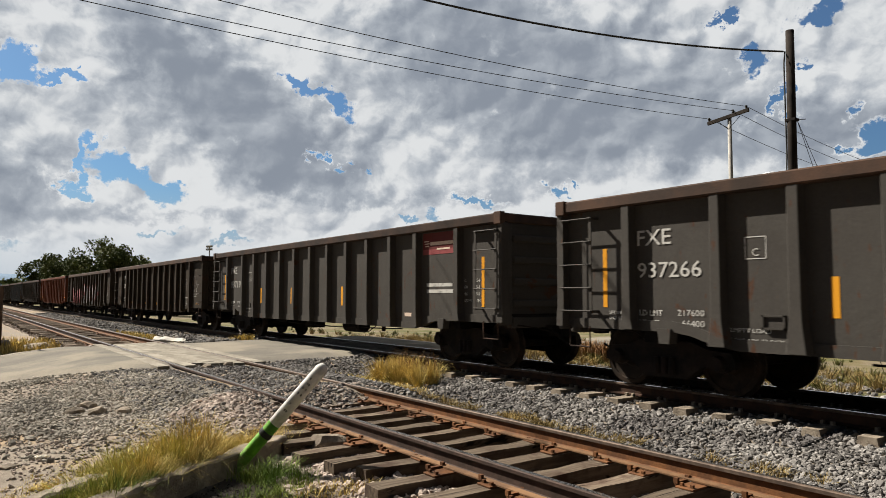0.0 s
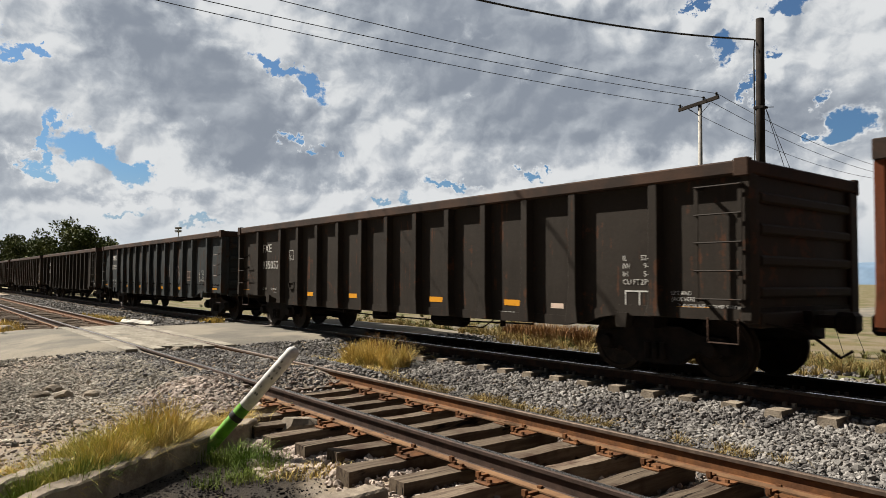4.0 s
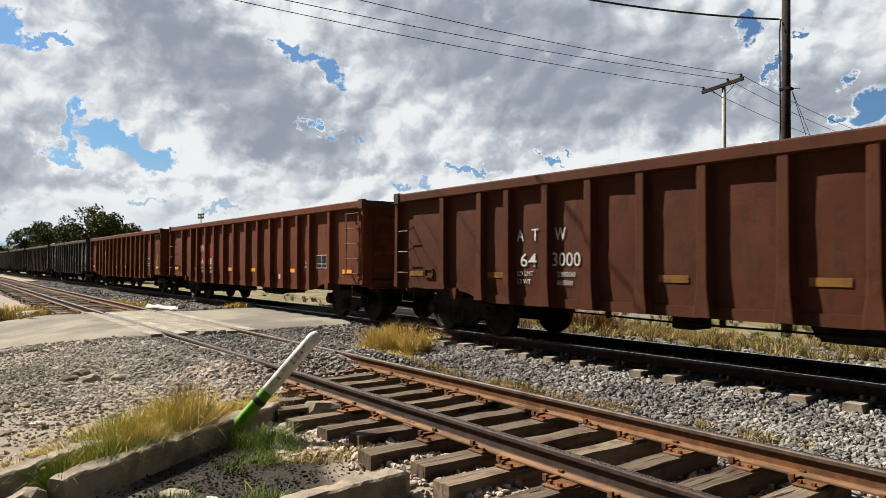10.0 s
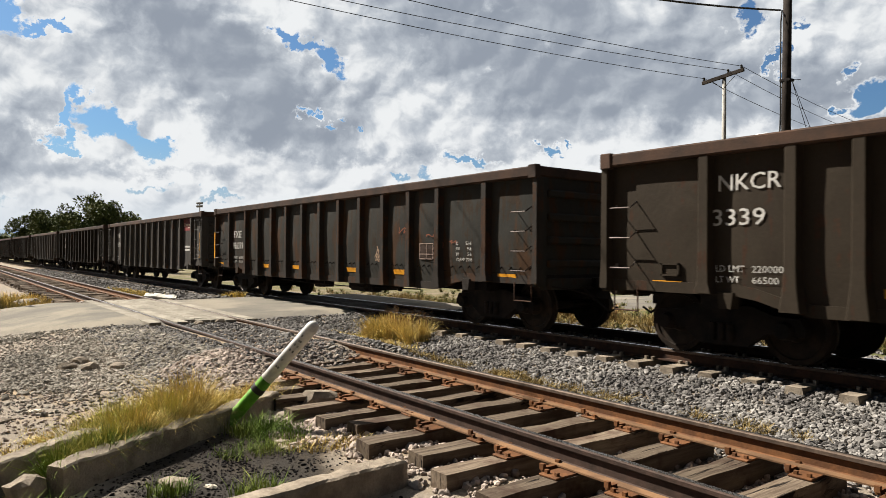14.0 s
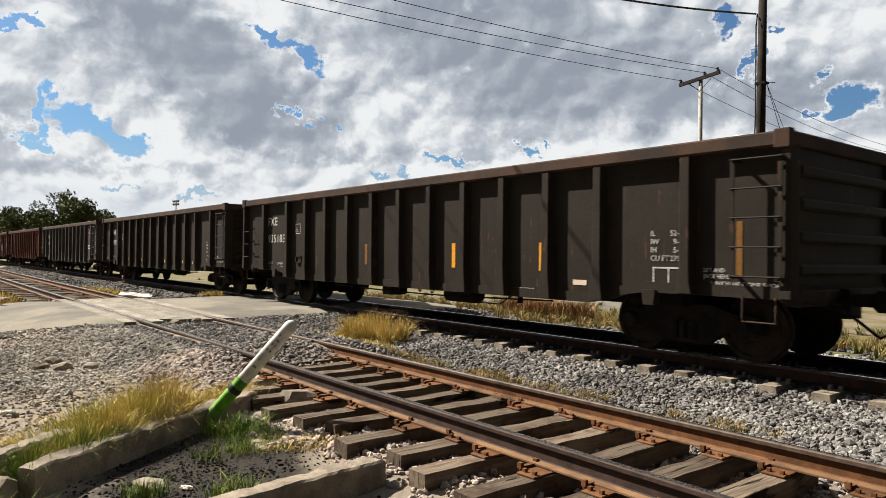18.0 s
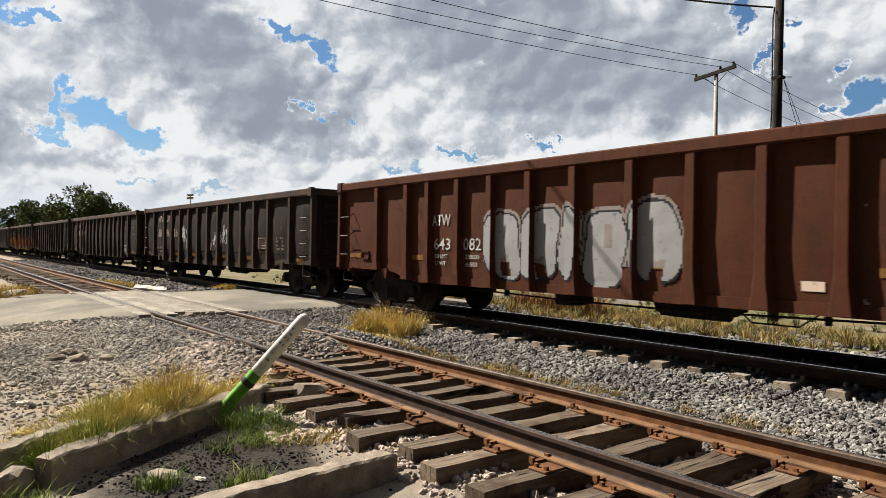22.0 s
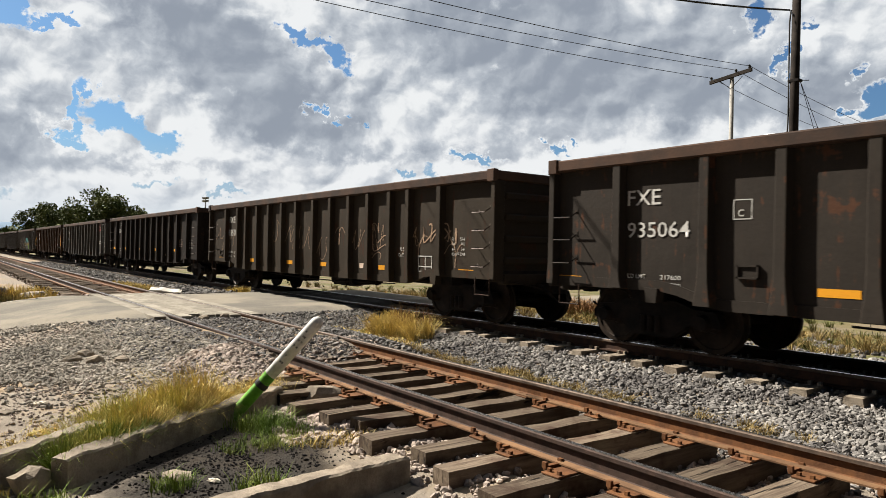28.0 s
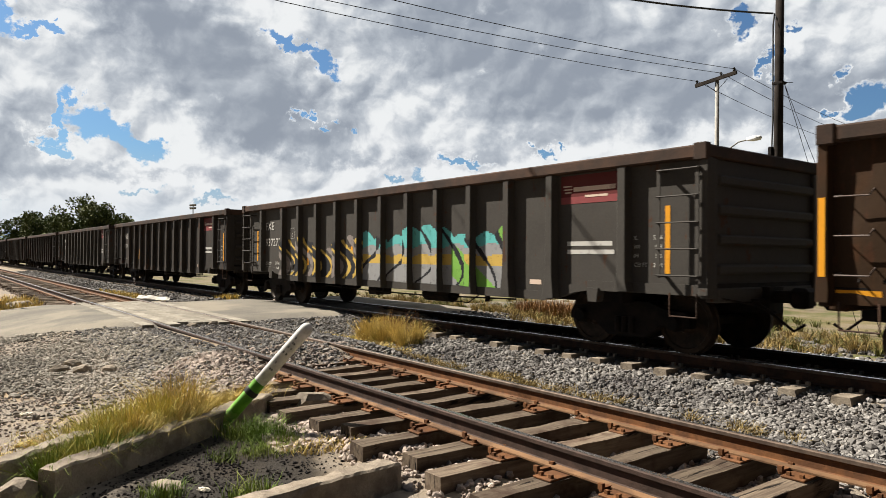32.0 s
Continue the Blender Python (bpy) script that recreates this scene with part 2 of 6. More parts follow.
    n.put(sh.inputs["Normal"], n.add("ShaderNodeBump", {"Height": n.math("ADD", n.math("MULTIPLY", cloudy, 2.0), n.math("MULTIPLY", fine, 0.25)), "Strength": 0.35, "Distance": 0.02}).outputs[0])
    return m


def flat_paint(name, col, chip=0.35, rough=0.6):
    """Stencilled or sprayed paint, worn through in specks."""
    if name in MATS:
        return MATS[name]
    m, n, sh = material(name, rough)
    co, r = own_space(n)
    f = n.step(n.noise(co, 9.0, 8, 0.7), 0.62 - chip * 0.3, 0.72 - chip * 0.1)
    n.put(sh.inputs["Base Color"], n.mix(n.math("MULTIPLY", f, 0.75), tuple(v * 0.9 for v in col), tuple(v * 0.24 + 0.015 for v in col)))
    MATS[name] = m
    return m


M_RAIL = mottled("rusty rail steel", (0.135, 0.060, 0.026), (0.08, 0.038, 0.02), 6.0, 0.75, 0.15, 0.3)
M_FOOT = mottled("dusty rail foot", (0.165, 0.092, 0.048), (0.095, 0.055, 0.032), 5.0, 0.85, 0.0, 0.3)
M_RAILHEAD = mottled("worn rail head", (0.088, 0.063, 0.047), (0.05, 0.036, 0.028), 9.0, 0.62, 0.35, 0.1)
M_DARKRAIL = mottled("dark brown rail steel", (0.050, 0.032, 0.025), (0.030, 0.021, 0.017), 6.0, 0.7, 0.15, 0.3)
M_BRIGHT = mottled("polished running surface", (0.62, 0.60, 0.58), (0.48, 0.45, 0.42), 14.0, 0.26, 1.0, 0.0)
# main line rails: shade under the train is painted into this darker brown
M_MAINRAIL = mottled("shade-darkened brown rail steel", (0.05, 0.026, 0.016), (0.026, 0.016, 0.012), 6.0, 0.7, 0.2, 0.3)


def sleeper_wood():
    """Grey weathered wood: long grain, dark splits, uneven tone from sleeper to sleeper."""
    m, n, sh = material("weathered sleeper wood", 0.9)
    co, r = own_space(n)
    grain = n.noise(n.vmath("MULTIPLY", co, (1.2, 26.0, 14.0)), 1.0, 7, 0.65)
    split = n.noise(n.vmath("MULTIPLY", co, (0.9, 16.0, 3.0)), 1.3, 5, 0.6, 0.3)
    blot = n.noise(co, 3.0, 6, 0.6)
    col = n.mix(n.step(grain, 0.3, 0.7), (0.07, 0.05, 0.036), (0.18, 0.138, 0.098))
    col = n.mix(n.step(blot, 0.5, 0.68), col, (0.07, 0.045, 0.032))
    col = n.mix(n.step(split, 0.60, 0.66), col, (0.014, 0.011, 0.009))
    k = n.math("MULTIPLY_ADD", r, 0.5, 0.58)
    n.put(sh.inputs["Base Color"], n.mix(1.0, col, n.add("ShaderNodeCombineColor", {0: k, 1: k, 2: k}).outputs[0], "MULTIPLY"))
    n.put(sh.inputs["Normal"], n.add("ShaderNodeBump", {"Height": n.math("SUBTRACT", grain, n.step(split, 0.58, 0.66)), "Strength": 0.8, "Distance": 0.012}).outputs[0])
    return m


M_WOOD = sleeper_wood()
M_CONC = mottled("old concrete", (0.2175, 0.1783, 0.1348), (0.13, 0.105, 0.08), 5.0, 0.9, 0.0, 1.0, 50.0, 0.15)
M_STONE = mottled("grey ballast stone", (0.090, 0.082, 0.077), (0.168, 0.155, 0.141), 1.2, 0.9, 0.0, 0.3, 60.0, 0.6, island=True)
M_DUSTSTONE = mottled("dusty gravel", (0.165, 0.146, 0.12), (0.27, 0.238, 0.195), 0.8, 0.9, 0.0, 0.3, 60.0, 0.42, island=True)
M_PINKSTONE = mottled("dusty siding stone", (0.31, 0.25, 0.205), (0.21, 0.172, 0.146), 1.2, 0.9, 0.0, 0.3, 60.0, 0.4, island=True)
M_STEEL = mottled("dirty black steel", (0.0087, 0.0078, 0.0070), (0.0191, 0.0139, 0.0113), 4.0, 0.75, 0.1, 0.2)
M_WHEEL = mottled("wheel steel", (0.035, 0.024, 0.017), (0.018, 0.014, 0.011), 6.0, 0.6, 0.3, 0.2)
M_CHORD = mottled("rusty brown top chord", (0.0574, 0.0331, 0.0226), (0.0313, 0.0226, 0.0183), 1.5, 0.8, 0.0, 0.3)
M_WHITE = flat_paint("white stencil paint", (0.43, 0.41, 0.375))
M_YELLOW = flat_paint("reflective yellow strip", (0.60, 0.26, 0.02), 0.2, 0.5)
M_WIRE = mottled("black cable", (0.02, 0.02, 0.02), (0.035, 0.033, 0.03), 3.0, 0.6)
M_DARKWOOD = mottled("creosoted pole wood", (0.016, 0.013, 0.011), (0.030, 0.024, 0.020), 3.0, 0.9, 0.0, 0.5)
M_GREYPOLE = mottled("grey pole", (0.30, 0.28, 0.25), (0.20, 0.19, 0.17), 2.0, 0.9, 0.0, 0.3)
M_DRY = mottled("dry grass", (0.55, 0.41, 0.14), (0.36, 0.27, 0.085), 2.0, 0.8, 0.0, 0.0, 10.0, 0.4, island=True)
M_GREEN = mottled("green grass", (0.085, 0.135, 0.022), (0.17, 0.19, 0.04), 2.0, 0.75, 0.0, 0.0, 10.0, 0.4, island=True)
M_MEADOW = mottled("straw meadow blades", (0.26, 0.185, 0.072), (0.17, 0.125, 0.05), 2.0, 0.85, 0.0, 0.0, 10.0, 0.4, island=True)
M_FIELD = mottled("olive meadow blades", (0.085, 0.095, 0.03), (0.13, 0.115, 0.04), 2.0, 0.8, 0.0, 0.0, 10.0, 0.35, island=True)
M_LEAF = mottled("tree leaves", (0.055, 0.07, 0.022), (0.105, 0.115, 0.04), 0.6, 0.7, 0.0, 0.0, 10.0, 0.45, island=True)
M_BARK = mottled("bark", (0.09, 0.07, 0.055), (0.05, 0.04, 0.03), 4.0, 0.95)


def ground_material():
    m, n, sh = material("ground earth", 0.95)
    co = n.add("ShaderNodeTexCoord").outputs["Object"]
    xyz = n.add("ShaderNodeSeparateXYZ", {0: co}).outputs
    fine, mid, big = n.noise(co, 28.0, 6, 0.7), n.noise(co, 2.6, 7, 0.62), n.noise(co, 0.33, 6, 0.6)
    dirt = n.mix(n.step(mid, 0.35, 0.65), (0.25, 0.185, 0.118), (0.17, 0.127, 0.084))
    gravel = n.mix(fine, (0.12, 0.10, 0.08), (0.24, 0.20, 0.155))
    col = n.mix(n.step(n.math("ADD", big, n.math("MULTIPLY", mid, 0.3)), 0.52, 0.68), dirt, gravel)
    # beyond the main line: dry meadow with green
    meadow = n.mix(n.step(n.noise(co, 0.8, 7, 0.65), 0.42, 0.58), (0.12, 0.095, 0.048), (0.072, 0.074, 0.028))
    meadow = n.mix(n.step(n.noise(co, 0.55, 6, 0.6), 0.46, 0.60), meadow, (0.145, 0.115, 0.078))
    col = n.mix(n.step(n.math("ADD", xyz[1], n.math("MULTIPLY", mid, 2.0)), 13.4, 15.0), col, meadow)
    # burnt black soil inside the kerbs
    q = n.math("ADD", n.math("MULTIPLY", n.math("ADD", xyz[0], 5.75), 0.85), 0.0)
    w = n.math("ADD", n.math("ADD", xyz[1], -2.2), n.math("MULTIPLY", n.math("ADD", xyz[0], 6.1), 0.35))
    d = n.math("ADD", n.math("MULTIPLY", q, q), n.math("MULTIPLY", n.math("MULTIPLY", w, w), 1.3))
    soot = n.step(n.math("ADD", n.math("MULTIPLY", d, 0.80), n.math("MULTIPLY", mid, 1.5)), 1.25, 2.0, 1.0, 0.0)
    col = n.mix(n.math("MULTIPLY", soot, 0.9), col, (0.012, 0.011, 0.010))
    n.put(sh.inputs["Base Color"], col)
    n.put(sh.inputs["Normal"], n.add("ShaderNodeBump", {"Height": n.math("ADD", fine, n.math("MULTIPLY", mid, 2.0)), "Strength": 0.7, "Distance": 0.03}).outputs[0])
    return m


M_GROUND = ground_material()
M_ROAD = mottled("dusty asphalt", (0.138, 0.122, 0.099), (0.102, 0.092, 0.077), 0.7, 0.95, 0.0, 0.8, 26.0, 0.0, c=(0.18, 0.156, 0.121))


# ---- geometry helpers ----
def box(bm, x0, x1, y0, y1, z0, z1, bev=0.0):
    vs = [bm.verts.new((x, y, z)) for x in (x0, x1) for y in (y0, y1) for z in (z0, z1)]
    fs = [bm.faces.new([vs[i] for i in q]) for q in ((0, 1, 3, 2), (4, 6, 7, 5), (0, 4, 5, 1), (2, 3, 7, 6), (0, 2, 6, 4), (1, 5, 7, 3))]
    if bev:
        bmesh.ops.bevel(bm, geom=list({e for f in fs for e in f.edges}), offset=bev, segments=1, affect="EDGES")
    return vs


def tube(bm, pts, r, sides=6, r1=None):
    """A round bar along points."""
    pts = [Vector(p) for p in pts]
    rings = []
    for i, p in enumerate(pts):
        d = (pts[min(i + 1, len(pts) - 1)] - pts[max(i - 1, 0)]).normalized()
        a = d.orthogonal().normalized() if not rings else (side - d * side.dot(d)).normalized()
        side = a
        b = d.cross(a)
        rr = r if r1 is None else r + (r1 - r) * i / (len(pts) - 1)
        rings.append([bm.verts.new(p + rr * (math.cos(2 * math.pi * k / sides) * a + math.sin(2 * math.pi * k / sides) * b)) for k in range(sides)])
    for u, v in zip(rings, rings[1:]):
        for k in range(sides):
            bm.faces.new((u[k], u[(k + 1) % sides], v[(k + 1) % sides], v[k]))
    bm.faces.new(rings[0][::-1]), bm.faces.new(rings[-1])


def lathe(bm, prof, axis="y", sides=20, at=(0, 0, 0)):
    """Turn a profile (along, radius) round an axis."""
    rings = []
    for a, r in prof:
        ring = []
        for k in range(sides):
            c, s = r * math.cos(2 * math.pi * k / sides), r * math.sin(2 * math.pi * k / sides)
            v = {"y": (c, a, s), "z": (c, s, a), "x": (a, c, s)}[axis]
            ring.append(bm.verts.new(Vector(at) + Vector(v)))
        rings.append(ring)
    for u, v in zip(rings, rings[1:]):
        for k in range(sides):
            bm.faces.new((u[k], u[(k + 1) % sides], v[(k + 1) % sides], v[k]))
    bm.faces.new(rings[0][::-1]), bm.faces.new(rings[-1])


def mesh_of(name, bm, mat=None, smooth=False):
    bmesh.ops.recalc_face_normals(bm, faces=bm.faces)
    me = bpy.data.meshes.new(name)
    bm.to_mesh(me)
    bm.free()
    if mat:
        me.materials.append(mat)
    if smooth:
        me.polygons.foreach_set("use_smooth", [True] * len(me.polygons))
    return me


def made(fn, *a, **k):
    bm = bmesh.new()
    fn(bm, *a, **k)
    return bm


def piece(name, me, parent, m=None, mat=None, label=""):
    """One mesh object under a thing or a part; mat overrides the mesh's own material."""
    ob = new(name, me)
    ob.parent = parent
    if m is not None:
        ob.matrix_basis = m
    if mat:
        ob.material_slots[0].link = "OBJECT"
        ob.material_slots[0].material = mat
    if label:
        ob["label"] = label
    return ob


def part(name, bm, mat, parent, label="", smooth=False):
    return piece(name, mesh_of(name, bm, mat, smooth), parent, None, None, label)


def soup(name, verts, faces, mat):
    me = bpy.data.meshes.new(name)
    me.from_pydata(verts, [], faces)
    me.materials.append(mat)
    return me


# ---- plan ----
SIDE, TOP, PITCH, BODY = 8.23, 2.908, 17.6, 16.2      # near face of the train, its top, spacing and length of the cars
TRACK = SIDE + 1.6                                     # centre of the main line
SID, SLOPE, SZ = 3.958, -0.0102, -0.058                # near rail of the siding: y at x = 0, its drift, its height
ROAD_X = (-22.6, -15.3)


def smooth(a, b, v):
    t = min(1.0, max(0.0, (v - a) / (b - a)))
    return t * t * (3 - 2 * t)


def road_z(y):
    z = -0.41 + 0.343 * smooth(0.6, 3.6, y) + 0.032 * smooth(5.8, 8.4, y)
    return z - 0.45 * smooth(12.0, 16.5, y)


def road_edges(y):
    """West and east edge of the crossing road at y."""
    a = ROAD_X[0] - 0.35 * noise.noise((y * 0.9, 1.0, 0.0)) - 1.9 * smooth(4.0, 1.5, y)
    b = ROAD_X[1] + 0.35 * noise.noise((y * 1.1, 7.0, 0.0)) + 0.2 * noise.noise((y * 3.1, 2.0, 0.0)) - 1.2 * smooth(8.0, 11.0, y) - 1.9 * smooth(3.6, 1.2, y)
    return a, b


def ground_z(x, y):
    sid = y - (SID + 0.75 + SLOPE * x)
    z = -0.42
    z += (0.05 if sid < -0.9 else -0.01) * (1 - smooth(1.2, 2.0, abs(sid)))
    z += 0.13 * (1 - smooth(1.2, 2.9, abs(y - TRACK))) + 0.05 * (1 - smooth(0.9, 1.3, abs(y - TRACK)))
    z = min(z, -0.225)
    if y > 12.5:
        z -= 0.25 * smooth(12.5, 20.0, y)
    z += 0.035 * (noise.noise((x * 0.7, y * 0.7, 0.0))) + 0.015 * noise.noise((x * 3.0, y * 3.0, 5.0))
    if -15.5 < x < -7.5:
        z += (-0.098 - z) * (1 - smooth(1.2, 2.5, abs(sid))) * (smooth(-7.8, -10.2, x) if sid < -0.7 else smooth(-8.8, -10.4, x))
    w = smooth(ROAD_X[0] - 1.6, ROAD_X[0] + 0.1, x) * (1 - smooth(ROAD_X[1] - 0.1, ROAD_X[1] + (4.6 if y < 6.4 else 1.9), x))
    return z * (1 - w) + (road_z(y) - 0.07) * w


def build_ground():
    xs = sorted({*[-900, -500, -300, -200, -140, -100, -80, -60, -50], *[-45 + 0.9 * i for i in range(23)], *[-24.5 + 0.3 * i for i in range(90)], *[3, 5, 8, 12, 20, 40, 80, 200, 500, 900]})
    ys = sorted({*[-900, -400, -150, -60, -30, -18, -10, -6, -4], *[-3 + 0.28 * i for i in range(72)], *[17.5, 19, 21, 24, 28, 34, 42, 55, 75, 110, 170, 300, 500, 900]})
    verts = [(x, y, ground_z(x, y)) for y in ys for x in xs]
    w = len(xs)
    faces = [(j * w + i, j * w + i + 1, (j + 1) * w + i + 1, (j + 1) * w + i) for j in range(len(ys) - 1) for i in range(w - 1)]
    ob = new("ground", soup("ground", verts, faces, M_GROUND))
    ob.data.polygons.foreach_set("use_smooth", [True] * len(faces))
    tagged(ob, "dusty earth and gravel with dry grass beyond the tracks", "ground", kind="structure")
    # the level crossing
    bm = bmesh.new()
    ys = [-60, -30, -15, -8, -4] + [-2 + 0.25 * i for i in range(80)] + [20, 26, 34, 45, 60]
    rows = []
    for y in ys:
        a, b = road_edges(y)
        rows.append([bm.verts.new((a + (b - a) * k / 12, y, road_z(y) + 0.012 * noise.noise((k * 0.9, y * 0.8, 3.0)) - (0.1 if k in (0, 12) else 0))) for k in range(13)])
    for u, v in zip(rows, rows[1:]):
        for k in range(12):
            bm.faces.new((u[k], u[k + 1], v[k + 1], v[k]))
    ob = new("road", mesh_of("road", bm, M_ROAD, True))
    tagged(ob, "dusty patched asphalt road over a level crossing", "road", kind="structure")


build_ground()


def rail_profile(bm, x0, x1, h, head):
    """An I-shaped rail along x, head on top at z = 0; head alone or foot and web."""
    if head:
        prof = [(-0.036, -0.036), (-0.036, -0.008), (-0.028, 0.0), (0.028, 0.0), (0.036, -0.008), (0.036, -0.036)]
    else:
        prof = [(-0.02, -h + 0.024), (0.02, -h + 0.024), (0.012, -h + 0.034), (0.01, -0.045), (0.03, -0.034), (-0.03, -0.034), (-0.01, -0.045), (-0.012, -h + 0.034)]
    a = [bm.verts.new((x0, y, z)) for y, z in prof]
    b = [bm.verts.new((x1, y, z)) for y, z in prof]
    k = len(prof)
    for i in range(k):
        bm.faces.new((a[i], a[(i + 1) % k], b[(i + 1) % k], b[i]))
    bm.faces.new(a[::-1]), bm.faces.new(b)


def rail_foot(bm, x0, x1, h):
    prof = [(-0.072, -h), (0.072, -h), (0.072, -h + 0.013), (0.018, -h + 0.026), (-0.018, -h + 0.026), (-0.072, -h + 0.013)]
    a, b = ([bm.verts.new((x, y, z)) for y, z in prof] for x in (x0, x1))
    for i in range(6):
        bm.faces.new((a[i], a[(i + 1) % 6], b[(i + 1) % 6], b[i]))
    bm.faces.new(a[::-1]), bm.faces.new(b)


def build_rail(name, label, y0, slope, z, x0, x1, h, steel):
    root = tagged(new(name), label, "rail", "rails", "structure")
    root.matrix_basis = pose(0, y0, z, 0, 0, math.degrees(math.atan(slope)))
    part("web", made(rail_profile, x0, x1, h, False), steel, root)
    part("foot", made(rail_foot, x0, x1, h), M_FOOT if steel in (M_RAIL, M_DARKRAIL) else steel, root, "dusty rail foot")
    part("head", made(rail_profile, x0, x1, h, True), M_RAILHEAD if steel != M_DARKRAIL else M_DARKRAIL, root, "rusty rail head")
    part("running_face", made(box, x0, x1, -0.004 if steel == M_RAIL else -0.02, 0.026, 0.0, 0.0015), M_BRIGHT, root, "narrow polished running surface")
    return root


build_rail("siding_rail", "dark brown steel rail of the siding spiked to wooden sleepers", SID, SLOPE, SZ, -260, 40, 0.172, M_DARKRAIL)
build_rail("siding_rail", "rust-orange steel rail of the siding spiked to wooden sleepers", SID + 1.505, SLOPE, SZ, -260, 40, 0.172, M_RAIL)
for off in (-0.7525, 0.7525):
    build_rail("main_rail", "steel rail of the main line on concrete ties", TRACK + off, 0, 0, -400, 60, 0.18, M_MAINRAIL)


def sleeper_mesh(seed):
    rnd = random.Random(seed)
    bm = bmesh.new()
    n = 10
    rings = []
    for i in range(n + 1):
        x = -1.33 + 2.66 * i / n
        o = [rnd.uniform(-0.007, 0.007) for _ in range(4)]
        rings.append([bm.verts.new((x, y + a, z + b)) for (y, z), a, b in zip(((-0.104, -0.17), (0.104, -0.17), (0.10, 0.0), (-0.10, 0.0)), o, o[::-1])])
    for u, v in zip(rings, rings[1:]):
        for k in range(4):
            bm.faces.new((u[k], u[(k + 1) % 4], v[(k + 1) % 4], v[k]))
    bm.faces.new(rings[0][::-1]), bm.faces.new(rings[-1])
    return mesh_of("sleeper", bm, M_WOOD)


def plate_mesh(bm):
    box(bm, -0.17, 0.17, -0.09, 0.09, 0.0, 0.016, 0.004)
    for x in (-0.12, 0.12):
        for y in (-0.05, 0.05):
            box(bm, x - 0.014, x + 0.014, y - 0.014, y + 0.014, 0.014, 0.042)


def anchor_mesh(bm):
    box(bm, -0.085, 0.085, -0.02, 0.02, -0.03, 0.006)
    box(bm, -0.1, -0.07, -0.02, 0.02, -0.01, 0.035)
    box(bm, 0.07, 0.1, -0.02, 0.02, -0.01, 0.035)


def build_siding_ties():
    rnd = random.Random(4)
    meshes = [sleeper_mesh(s) for s in range(5)]
    plate = mesh_of("tie_plate", made(plate_mesh), M_RAIL)
    anchor = mesh_of("rail_anchor", made(anchor_mesh), M_RAIL)
    first = None
    x = 3.4
    i = 0
    while x > -110:
        if not ROAD_X[0] + 0.3 < x < ROAD_X[1] - 0.3:
            root = new("sleeper", meshes[i % 5])
            tagged(root, "weathered grey-brown wooden railway sleeper in loose stone", "sleeper", "siding sleepers")
            y = SID + 0.7525 + SLOPE * x
            root.matrix_basis = pose(x, y - 0.20 + rnd.uniform(-0.14, 0.10), SZ - 0.19 + rnd.uniform(-0.008, 0.004), rnd.uniform(-1, 1), 0, 90 + rnd.uniform(-2.5, 2.5))
            if x > -40:
                for side in (-0.7525, 0.7525):
                    piece("tie_plate", plate, root, pose(side + 0.2, 0, 0.002))
            if -14 < x:
                for side in (-0.7525, 0.7525):
                    piece("rail_anchor", anchor, root, pose(side + 0.2, 0.13, 0.03), None, "rusty rail anchor")
        x -= rnd.uniform(0.50, 0.60)
        i += 1


build_siding_ties()


def concrete_tie(bm):
    for x0, x1, w, h in ((-1.27, -0.35, 0.14, 0.0), (-0.35, 0.35, 0.115, -0.03), (0.35, 1.27, 0.14, 0.0)):
        vs = box(bm, x0, x1, -w, w, -0.22, h)
        for v in vs:
            if v.co.z > -0.1:
                v.co.y *= 0.72
    for s in (-0.7525, 0.7525):
        for y in (-0.06, 0.06):
            box(bm, s - 0.13, s - 0.07, y - 0.02, y + 0.02, 0.0, 0.05)
            box(bm, s + 0.07, s + 0.13, y - 0.02, y + 0.02, 0.0, 0.05)


def build_main_ties():
    me = mesh_of("concrete_tie", made(concrete_tie), M_CONC)
    rnd = random.Random(9)
    for i in range(190):
        x = 3.0 - 0.61 * i
        if ROAD_X[0] + 0.3 < x < ROAD_X[1] - 0.9:
            continue
        ob = new("concrete_tie", me)
        tagged(ob, "pale concrete tie under the main line rails", "railway tie", "main line ties")
        ob.matrix_basis = pose(x, TRACK + rnd.uniform(-0.03, 0.03), -0.185, 0, 0, 90 + rnd.uniform(-0.6, 0.6))


build_main_ties()


def build_crossing_planks():
    """Dusty planks laid along the siding rails, flush with the road."""
    rnd = random.Random(12)
    mat = mottled("dusty pale crossing plank", (0.205, 0.182, 0.145), (0.15, 0.131, 0.104), 3.0, 0.95, 0.0, 0.8, 34.0, 0.12, c=(0.23, 0.205, 0.165))
    root = tagged(new("crossing_deck"), "dusty pale planks between the siding rails at the crossing", "crossing", kind="structure")
    root.matrix_basis = pose(0, SID, SZ, 0, 0, math.degrees(math.atan(SLOPE)))
    rows = [0.115 + 0.255 * i for i in range(5)] + [-0.40, 1.62]
    for y in rows:
        x = -23.0 + rnd.uniform(0, 0.6)
        while x < -14.6:
            l = rnd.uniform(2.2, 3.4)
            end = min(x + l, -15.0 + rnd.uniform(-0.4, 0.3))
            if end - x > 0.3:
                part("plank", made(box, x, end - 0.015, y, y + 0.238, -0.12, -0.001 + rnd.uniform(-0.003, 0.003), 0.008), mat, root)
            x += l


build_crossing_planks()
# ---- the train ----
# car space: x along the track, 0 at the car's middle, near side towards -y, z = 0 on the rail head
HALF = BODY / 2
